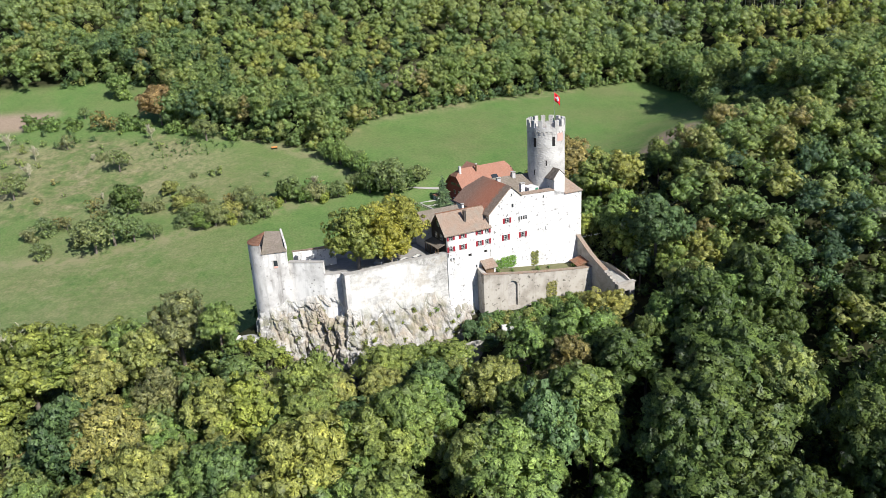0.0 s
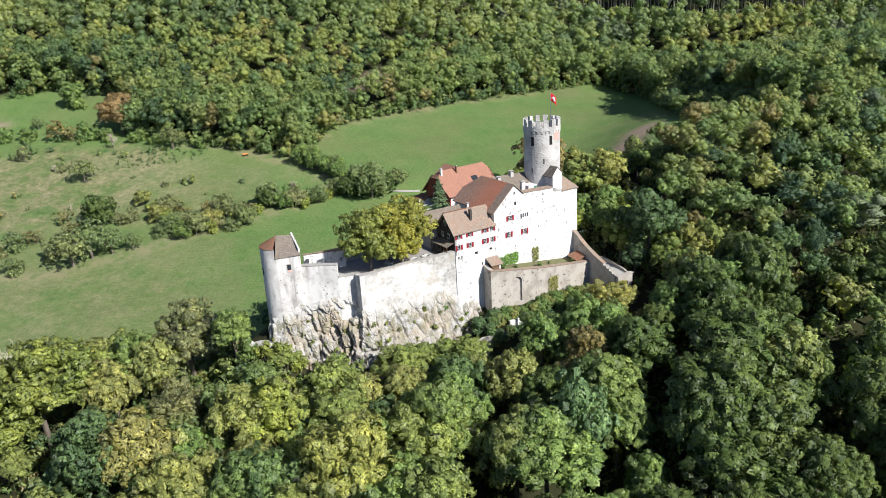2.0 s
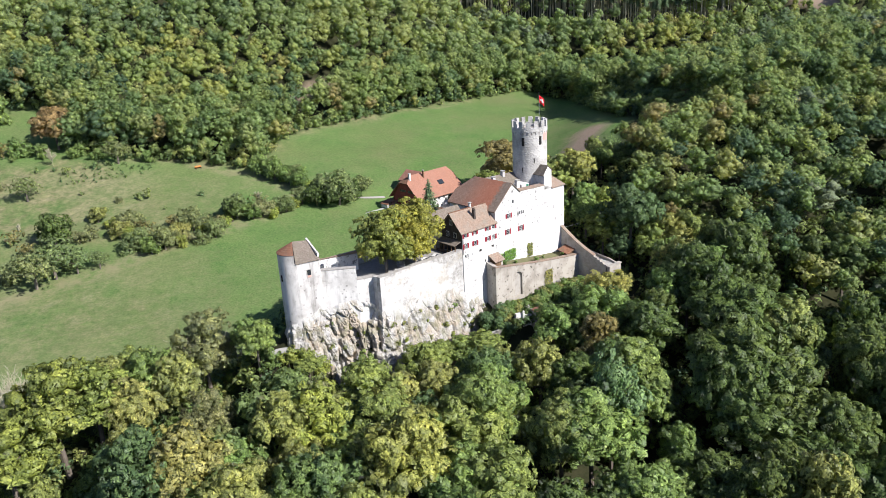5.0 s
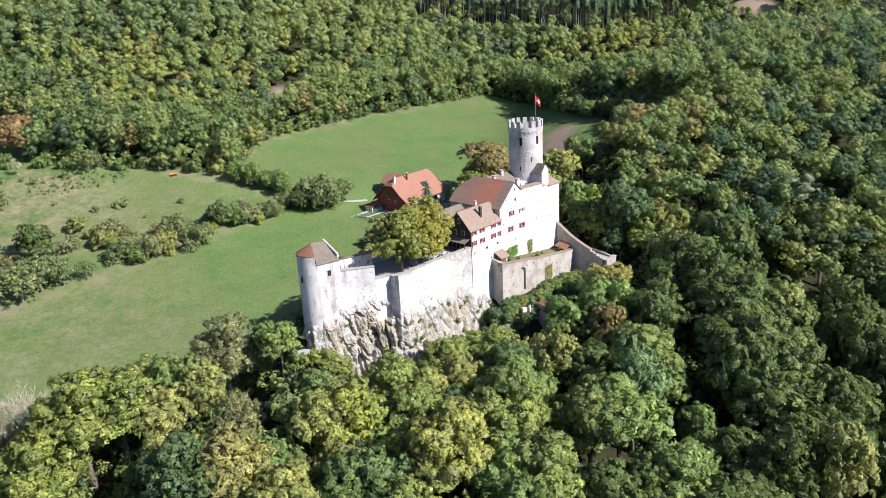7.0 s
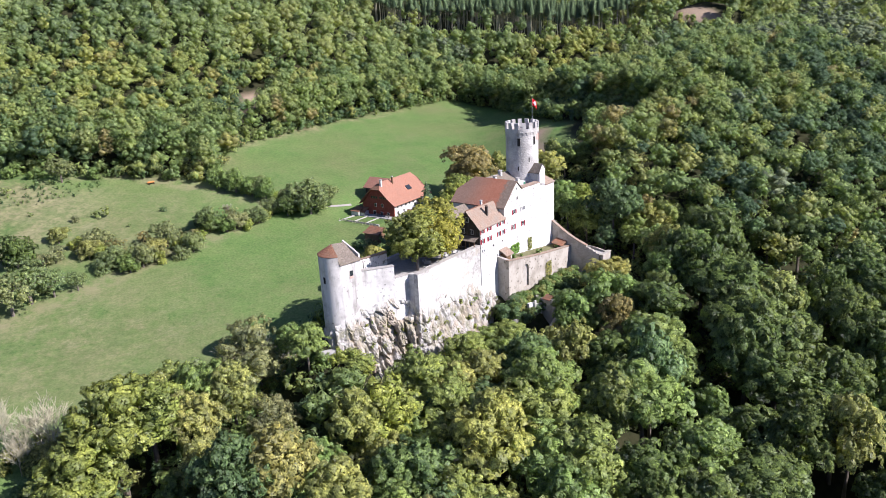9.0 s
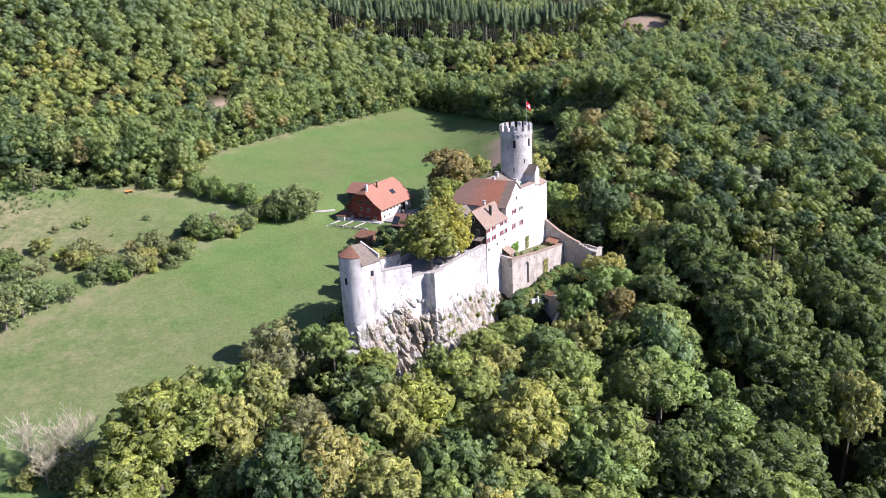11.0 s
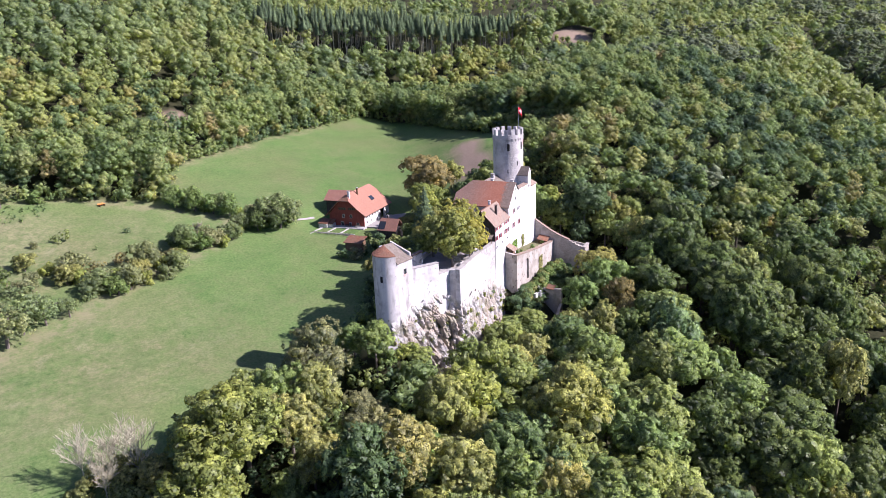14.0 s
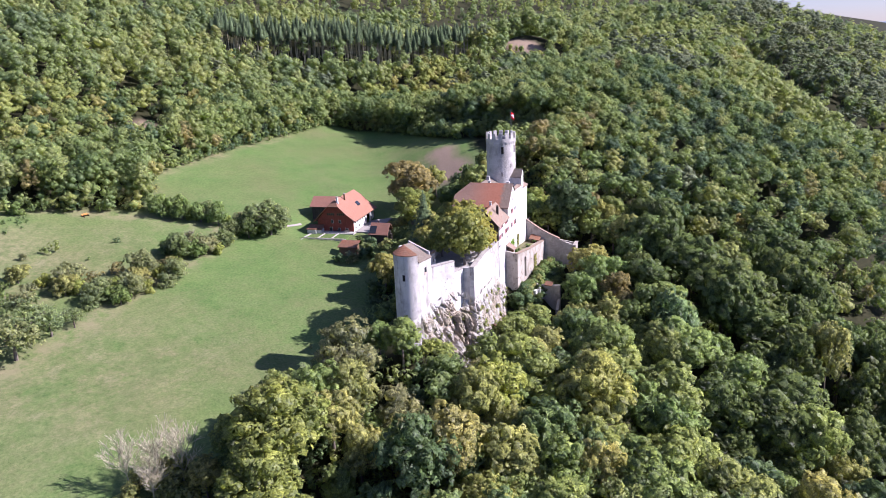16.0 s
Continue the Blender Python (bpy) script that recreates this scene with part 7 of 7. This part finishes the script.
# dark conifers with bare stems at the head of the valley
SPRUCES = [lifted(spruce_arrays(600 + k, 3.0, 9, 170, 0.85), 15.0) for k in range(4)]
cx, cy = spots(4.6, 80, 300, 396, 530, 25, 0.5)
ok = inside(CONIFERS, cx, cy)
con = woods("conifer_stand", cx[ok], cy[ok], SPRUCES, 35, "dark conifer stand on the far slope", (0.8, 1.15))
con.data.materials.clear()
con.data.materials.append(NEEDLE)
bm = bmesh.new()
rng = random.Random(4)
for px, py in zip(cx[ok], cy[ok]):
    z0 = height(px, py)
    limb(bm, (px, py, z0 - 1), (px + rng.uniform(-0.4, 0.4), py, z0 + rng.uniform(15, 19)), 0.27, 0.14, 4)
tagged(part("conifer_stems", bm, DEAD_BARK), "pale bare stems of the conifer stand", "tree trunks", kind="stuff")
yx, yy = spots(4.4, 80, 300, 380, 490, 27, 0.5)
ok = inside(BELOW_STAND, yx, yy)
woods("young_growth", yx[ok], yy[ok], SMALL, 38, "young yellow-green growth below the conifer stand", (0.4, 0.65), sunny_hue, LEAF_YOUNG)

# ---- single trees and shrubs of the meadow and the castle ----
LIME = Kind(701, 15.8, 6.9, 15.2, LEAF_LIME, "broad courtyard lime tree turning yellow", 22, 300, 0.72, name="lime_tree", low=-0.72, even=0.3)
OAK = Kind(702, 17.0, 7.5, 15.0, LEAF_RUST, "large rounded tree turning rusty brown", 20, 240, 0.95)
HEDGE_TREE = Kind(703, 9.0, 5.0, 8.4, LEAF_FRUIT, "rounded hedgerow tree on the meadow", 16, 190, 0.55, low=-0.9, bough_r=(0.22, 0.44), fill=0.66)
ORCHARD = Kind(704, 8.0, 5.0, 6.2, LEAF_FRUIT, "old spreading fruit tree on the meadow", 18, 250, 0.38, name="fruit_tree", fill=0.42, bough_r=(0.18, 0.40))
BUSH = Kind(705, 4.6, 3.0, 4.8, LEAF_FRUIT, "rounded leafy green bush on the meadow", 10, 74, 0.46, name="bush", low=-0.9, bough_r=(0.24, 0.50))
THIN_BUSH = Kind(706, 4.2, 3.0, 4.0, LEAF_RUST, "thin reddish-brown bush on the meadow", 10, 60, 0.42, name="bush", fill=0.3, low=-0.8, bough_r=(0.22, 0.46))
SPRUCE = SpruceKind(707, 24.0, 7.2, NEEDLE, "tall dark spruce beside the castle", cards=7500, size=0.45)


def bare_tree(seed, tall, spread, name, label, x, y, leaves=0):
    """A leafless tree: stem, limbs and twigs that fork."""
    rng = random.Random(seed)
    t = new(name)
    t.location = (x, y, height(x, y))
    tagged(t, label, "dead tree")
    trunk, twigs = bmesh.new(), bmesh.new()

    def grow(bm, p, d, length, r, depth):
        q = p + d * length
        limb(bm, p, q, r, r * 0.6, 5 if depth < 2 else 3)
        if depth == 3:
            return
        for k in range(6 if depth else 11):
            s = p.lerp(q, rng.uniform(0.35, 1.0))
            e = (d + Vector((rng.uniform(-1, 1), rng.uniform(-1, 1), rng.uniform(-0.1, 0.7))) * spread).normalized()
            grow(twigs, s, e, length * rng.uniform(0.45, 0.7), max(r * 0.45, 0.035), depth + 1)
    grow(trunk, Vector((0, 0, -0.5)), Vector((rng.uniform(-0.1, 0.1), rng.uniform(-0.1, 0.1), 1)).normalized(), tall * 0.5, tall * 0.009, 0)
    for nm, bm in (("trunk", trunk), ("bare_crown", twigs)):
        me = bpy.data.meshes.new(nm)
        bm.to_mesh(me)
        bm.free()
        me.materials.append(DEAD_BARK)
        o = new(nm, me)
        o.parent = t
    return t


def sow(kind, places, seed, leaf=None, group="", label="", squash=1.0, wide=None):
    """Plants from a list of plan places and widths."""
    rng = random.Random(seed)
    for x, y, w in places:
        s = w / (2 * (wide or 5.0))
        z = height(x, y) - (0.9 if kind.name == "broadleaf_tree" else 0.5) * s
        plant(kind, x, y, s, rng.uniform(0, 6.28), z=z, sz=s * squash * rng.uniform(0.85, 1.1), group=group, leaf=leaf, label=label, category="bush" if kind.name == "bush" else "tree")


# courtyard limes
for x, y, s, leaf in ((-21.6, 149.8, 0.92, LEAF_GOLD), (-14.4, 151.4, 0.66, LEAF_LIME), (-13.0, 157.5, 0.90, LEAF_LIME_OLD), (-17.2, 154.6, 0.86, LEAF_LIME), (-19.8, 159.6, 0.68, LEAF_GOLD)):
    plant(LIME, x, y, s, x, z=43.7, group="courtyard lime trees", leaf=leaf, sz=s * 0.97)
# north side of the castle
plant(SPRUCE, -2.6, 185.2, 1.18, 0.3)
plant(OAK, 37.5, 237.0, 1.32, 1.0, sz=1.15, leaf=LEAF_RUST, label="large rounded olive tree turning brown")
plant(OAK, 29.0, 226.0, 0.95, 2.0, sz=0.85, leaf=LEAF_GOLD, label="rounded olive-green tree beside the castle")
plant(NEAR[0], 21.0, 215.5, 0.82, 0.4, leaf=LEAF_BRIGHT, label="bright green tree between farm and castle")
plant(NEAR[5], 48.0, 232.0, 0.75, 0.9)
gx, gy = spots(6.2, -34, 64, 166, 236, 61)
u_, v_ = to_uv(gx, gy)
ok = ~inside(OPEN_LAND, gx, gy) & (v_ > 19) & (v_ < 60) & (gx > -21)
rng = random.Random(62)
for x, y in zip(gx[ok], gy[ok]):
    plant(NEAR[rng.randrange(8)], float(x), float(y), rng.uniform(0.8, 1.05) if x > 36 and y < 203 else rng.uniform(0.48, 0.62) if x > 20 else rng.uniform(0.55, 0.8), rng.uniform(0, 6.28), group="trees behind the castle")
for x, y, w in ((-8, 203, 6), (0, 208, 5.5), (5, 212, 5), (-3.5, 212, 4.5), (13, 222, 4)):
    plant(BUSH, x, y, w / 6, x, leaf=LEAF_DARK, category="bush", label="dark garden shrub below the farm")

HEDGE = "hedgerow on the meadow"
sow(HEDGE_TREE, [(-47, 273, 8.5), (-42, 268.5, 9.5), (-37, 264, 8), (-33, 259.5, 9)], 174, LEAF_GREEN, HEDGE, "green tree between the hedgerow and the woods", squash=1.25)
sow(HEDGE_TREE, [(-63, 230, 8.5), (-70, 236, 9.5), (-56, 242.5, 9.5), (-47.5, 241, 9), (-40, 243, 8.5), (-34, 248, 7.5), (-78, 226, 9.5), (-86, 229, 9), (-89, 241, 9), (-21.5, 244.5, 15.5), (-12, 254, 8.5), (-27, 252, 9), (-34, 264, 8.5), (-42, 270, 8.5)], 71, None, HEDGE)
sow(HEDGE_TREE, [(-51, 240, 7.5), (-82, 224.5, 7.5), (-57, 246, 7.0)], 72, LEAF_GREEN, HEDGE, "fresh green hedgerow tree on the meadow")
sow(HEDGE_TREE, [(-111, 236.5, 12.5), (-29, 246, 9), (-16, 248, 8), (-57.5, 240, 8)], 172, LEAF_DARK, HEDGE, "dark green tree in the hedgerow", squash=1.15)
sow(THIN_BUSH, [(-153.9, 287.7, 8.5), (-90.5, 239, 8), (-84, 233, 6), (-72, 229, 6.5), (-66, 239, 6), (-48, 248, 7), (-104, 236, 6), (-136, 276, 5), (-128, 228, 6), (-31, 250, 6)], 173, LEAF_GREY, HEDGE, "grey thin bush with few leaves", wide=3.0)
sow(HEDGE_TREE, [(-74, 231, 8), (-92, 236, 8), (-100, 248, 7)], 73, LEAF_OLIVE, HEDGE, "olive hedgerow tree on the meadow")
sow(ORCHARD, [(-107.6, 216.5, 15), (-112, 212, 15), (-96, 219, 6.5), (-102, 218, 10), (-125, 267, 11), (-157, 250, 12), (-98, 289, 11), (-157.6, 314, 6)], 74, None, "old fruit trees")
sow(BUSH, [(-66, 233, 5), (-59.5, 238, 5.5), (-44, 240, 5.5), (-37, 246, 5), (-82, 229, 5.5), (-89.5, 235, 6), (-95, 243, 5.5), (-73, 227, 5), (-24.5, 249, 6), (-17, 251.5, 5), (-30.5, 257, 5.5), (-38, 267, 5.5), (-53, 244.5, 4.5), (-79, 233, 5)], 84, LEAF_BRIGHT, HEDGE, "light green hedgerow bush on the meadow", wide=3.0)
sow(BUSH, [(-128, 210.5, 7), (-120, 217.5, 7), (-137, 221, 6.5), (-133, 225, 8), (-101, 237, 6.5), (-95, 260, 2.8), (-89, 226.5, 6), (-67, 227.5, 6), (-104, 221, 6)], 75, None, HEDGE, wide=3.0)
sow(BUSH, [(-177, 306, 8), (-168, 305, 9), (-158, 304, 8), (-134, 302, 9), (-126, 300, 8), (-113, 297, 8), (-106, 294, 6), (-88, 289, 6), (-148, 331, 13)], 76, LEAF_GREEN, "hedge at the upper meadow", wide=3.0)
sow(THIN_BUSH, [(-146, 303, 12), (-140, 302, 8), (-129.5, 229, 6), (-124, 239.5, 6.5), (-118, 232, 6), (-63, 236, 6), (-84, 236, 7), (-76, 240, 6)], 77, None, HEDGE, wide=3.0)
plant(OAK, -121, 305, 0.98, 0.5, label="large rusty orange autumn tree at the wood's edge", leaf=LEAF_RUSSET)
for i, (x, y, h) in enumerate(((-163, 279, 8), (-158.5, 265, 7), (-178, 288, 9), (-121, 292, 7), (-123.6, 247, 3.5), (-139, 277, 4), (-91, 240, 6), (-62, 231, 5), (-49, 249, 6.5), (-77, 227, 4.5), (-110, 218, 6))):
    bare_tree(800 + i, h, 0.8, "dead_tree", "bleached dead tree on the dry meadow", x, y)
for i, (x, y, h) in enumerate(((-110, 152, 13), (-104.5, 151, 14), (-102, 147.5, 15), (-107, 149, 11), (-108, 147, 10))):
    bare_tree(820 + i, h * 1.08, 0.85, "dead_tree", "tall bleached bare tree at the wood's edge", x, y)
sow(BUSH, [(-109, 152, 6), (-103, 149, 8), (-99, 147, 8), (-106, 148, 6.5), (-112, 149, 5)], 78, LEAF_OLIVE, "", "olive bush among the bare trees", wide=3.0)
sow(ORCHARD, [(-66.5, 150, 11), (-60, 154, 9)], 79, LEAF_FRUIT, "", "half-bare grey tree at the wood's edge")

# shrubs on the crag, by the bastion and by the ruin
CRAG = "shrubs on the crag"
sow(BUSH, [(2.6, 154.6, 4.6), (4.2, 153.0, 4.4), (7.0, 152.6, 5.0), (9.5, 154.4, 4.4), (2.0, 151.4, 5.0), (0.0, 153.0, 4.2), (12.5, 155.5, 4.0), (16.0, 156.4, 4.2), (19.5, 157.6, 4.6), (23.5, 158.8, 4.4), (27.5, 160.2, 4.6), (31.0, 161.2, 4.2), (6.0, 149.5, 3.0), (0.5, 150.5, 3.0)], 81, LEAF_GREEN, CRAG, "leafy shrub at the foot of the bastion", wide=3.0)
sow(BUSH, [(18.5, 153.5, 5), (23, 154.8, 5.5), (28, 156.6, 5.5), (32, 154, 6), (34, 150, 6)], 82, LEAF_DARK, CRAG, "dark shrub below the bastion", wide=3.0)
rng = random.Random(85)
ledges = [f for f in CRAG_FACE if 0.10 < f[1] < 0.62 and f[0] > 6]
for k in range(64):
    cs, cg, x, y, z = rng.choice(ledges)
    w = rng.uniform(0.6, 1.5) if cs < 27 else rng.uniform(0.8, 2.3)
    dry = rng.random() < 0.45
    plant(THIN_BUSH if dry else BUSH, x, y, w / 6, x, z=z - 0.25 * w, sz=w / 6 * rng.uniform(0.7, 1.1), leaf=LEAF_GOLD if dry else rng.choice((LEAF_OLIVE, LEAF_GREEN, LEAF_BRIGHT)), group=CRAG, category="bush",
          label="dry ochre tuft growing on the crag" if dry else "small shrub growing on the crag")


def creeper(x0, x1, z0, z1, y, mat, label, seed, F=None):
    """Leaves that cling to a wall, thicker in the middle."""
    rng = np.random.default_rng(seed)
    n = int((x1 - x0) * (z1 - z0) * 95)
    x, z = rng.uniform(-1, 1, n), rng.uniform(-1, 1, n)
    keep = np.abs(x) ** 5 + np.abs(z) ** 5 < rng.uniform(0.3, 1.1, n)
    x, z = (x0 + x1) / 2 + x[keep] * (x1 - x0) / 2, (z0 + z1) / 2 + z[keep] * (z1 - z0) / 2
    m = len(x)
    p = np.stack((x, y - rng.uniform(0.02, 0.32, m), z), -1)
    nrm = np.array([0, -1, 0.3]) + 0.5 * rng.standard_normal((m, 3))
    nrm /= np.linalg.norm(nrm, axis=1)[:, None]
    t = np.cross(nrm, rng.standard_normal((m, 3)))
    t /= np.linalg.norm(t, axis=1)[:, None]
    b = np.cross(nrm, t)
    s = rng.uniform(0.10, 0.24, m)[:, None]
    Q = np.stack((p + t * s, p + b * s * 0.7, p - t * s, p - b * s * 0.7), 1).reshape(-1, 3)
    me = raw_mesh("climbing_plant", Q, np.arange(m * 4), np.full(m, 4))
    me.attributes.new("facing", "FLOAT_VECTOR", "POINT").data.foreach_set("vector", np.repeat(nrm, 4, 0).astype(np.float32).ravel())
    tagged(link_mesh("climbing_plant", me, mat, None, F or CF), label, "climbing plant", kind="stuff")


creeper(14.0, 18.6, 37.8, 40.8, 0, IVY, "green ivy climbing the palace wall", 91)
creeper(12.6, 14.4, 38.2, 40.4, 0, IVY, "green ivy beside the porch", 94)
creeper(22.7, 25.0, 36.8, 40.6, 0, DRY_IVY, "yellowing creeper on the palace wall", 92)
BASTION_FACE = CF @ Matrix.Translation((7.3, -3.7, 0)) @ Matrix.Rotation(math.atan2(-2.2, 27.0), 4, "Z")
creeper(16.5, 19.5, 29.5, 34.0, 0, DRY_IVY, "creeper on the bastion wall", 93, BASTION_FACE)

for x, y, w in ((-48.5, 140.0, 4.5), (-45.5, 139.5, 4.5), (-50.0, 143.0, 4.5), (-42.0, 140.2, 4.5), (-38.5, 140.6, 4.5)):
    plant(BUSH, x, y, w / 6, x, leaf=LEAF_BRIGHT if x > -46 else LEAF_GREEN, category="bush", label="leafy shrub below the lookout terrace")

for bx, by, bw in ([(9.8, 158.8, 1.4), (13.3, 160.6, 1.0), (19.5, 162.2, 1.5), (22.5, 165.0, 0.9), (29.0, 167.2, 1.3)]):
    plant(BUSH, bx, by, bw / 6, bx, z=38.6 - 0.135 * (to_uv(bx, by)[0] - 8.2), leaf=LEAF_GREEN, category="bush", label="small shrub on the bastion terrace")

# garden trees and shrubs round the hut and the shed
for gx, gy, gw, leaf in ((-11.5, 211.5, 5.0, LEAF_FRUIT), (-6.5, 212.0, 4.6, LEAF_BLUE), (-2.0, 215.0, 4.4, LEAF_DARK), (2.0, 217.5, 5.0, LEAF_BLUE), (-15.0, 214.0, 4.0, LEAF_BLUE), (4.5, 213.0, 5.4, LEAF_OLIVE), (0.0, 221.5, 3.4, LEAF_DARK)):
    plant(BUSH, gx, gy, gw / 6, gx, leaf=leaf, category="bush", label="garden shrub beside the hut")
for gx, gy, gs, leaf in ((12.0, 212.0, 0.62, LEAF_DARK), (16.5, 219.5, 0.60, LEAF_OLIVE), (12.5, 205.0, 0.66, LEAF_DARK)):
    plant(HEDGE_TREE, gx, gy, gs * 1.4, gx, leaf=leaf, label="leafy tree between hut and castle")

# shrubs at the foot of the bastion and beside the tower
rng = random.Random(83)
for k in range(26):
    ku, kv = 4.5 + 1.22 * k, (-6.2, -8.8)[k % 2] - 0.075 * 1.22 * k + rng.uniform(-0.5, 0.5)
    p = CF @ Vector((ku, kv, 0))
    plant(BUSH, p.x, p.y, rng.uniform(3.0, 4.8) / 6, k, leaf=(LEAF_GREEN, LEAF_BLUE, LEAF_OLIVE, LEAF_DARK)[k % 4], group=CRAG, category="bush", label="leafy shrub at the foot of the bastion")
plant(BUSH, -43.4, 157.4, 0.85, 1.0, leaf=LEAF_BRIGHT, category="bush", label="light green shrub beside the round tower")
# the castle's shade on these shrubs is put into their leaf colour
for gx, gy in ((-41.5, 160.5), (-37.5, 163.0), (-33.5, 168.0), (-30.0, 173.0)):
    plant(BUSH, gx, gy, 1.0, gx, leaf=LEAF_DARK, category="bush", label="shrub beside the castle, leaves darkened for its shade")
for i, (gx, gy, h) in enumerate(((-63.5, 147.5, 21), (-60.0, 152.5, 13), (-55.5, 152.0, 11))):
    bare_tree(840 + i, h, 0.9, "half_bare_tree", "grey half-bare spreading tree at the wood's edge", gx, gy)
    plant(THIN_BUSH, gx + 1.5, gy - 1.0, 1.15, gx, leaf=LEAF_OLIVE, category="bush", label="thin olive bush under the half-bare tree")
for ku, kv, kw in ((3.2, -3.4, 3.6), (5.0, -5.0, 4.2), (2.0, -5.4, 4.0), (6.6, -6.0, 4.4), (3.8, -7.2, 4.4)):
    p = CF @ Vector((ku, kv, 0))
    plant(BUSH, p.x, p.y, kw / 6, ku, z=max(height(p.x, p.y), 26.0 - 0.4 * abs(kv + 4)), leaf=LEAF_BLUE, group=CRAG, category="bush", label="blue-green shrub at the corner of the bastion")

# ---- the far distance ----
def distant_hills():
    m = Mat("hazy_blue_hills", 1.0, 0.0)
    # the haze over these hills is put into their blue-grey base colour
    m.colour(m.mix(m.grey(m.noise(0.004, 4), 0.4, 0.6), (0.20, 0.27, 0.36), (0.25, 0.32, 0.40)))
    bm = bmesh.new()
    rows = []
    for i in range(60):
        a = radians(58 + i * 1.0)
        h = 95 + 75 * max(0.0, noise.noise(Vector((i * 0.11, 4, 0))) + 0.25) + 8 * noise.noise(Vector((i * 0.6, 1, 0)))
        c, s = math.sin(a), math.cos(a)
        rows.append([bm.verts.new((c * d, s * d, z)) for d, z in ((2900, -45), (3300, h * 0.6), (3700, h))])
    for p, q in zip(rows, rows[1:]):
        for k in range(2):
            bm.faces.new((p[k], q[k], q[k + 1], p[k + 1]))
    tagged(part("backdrop_hills", bm, m.m, smooth=True), "hazy blue hills beyond the valley", "hills", kind="structure")


distant_hills()
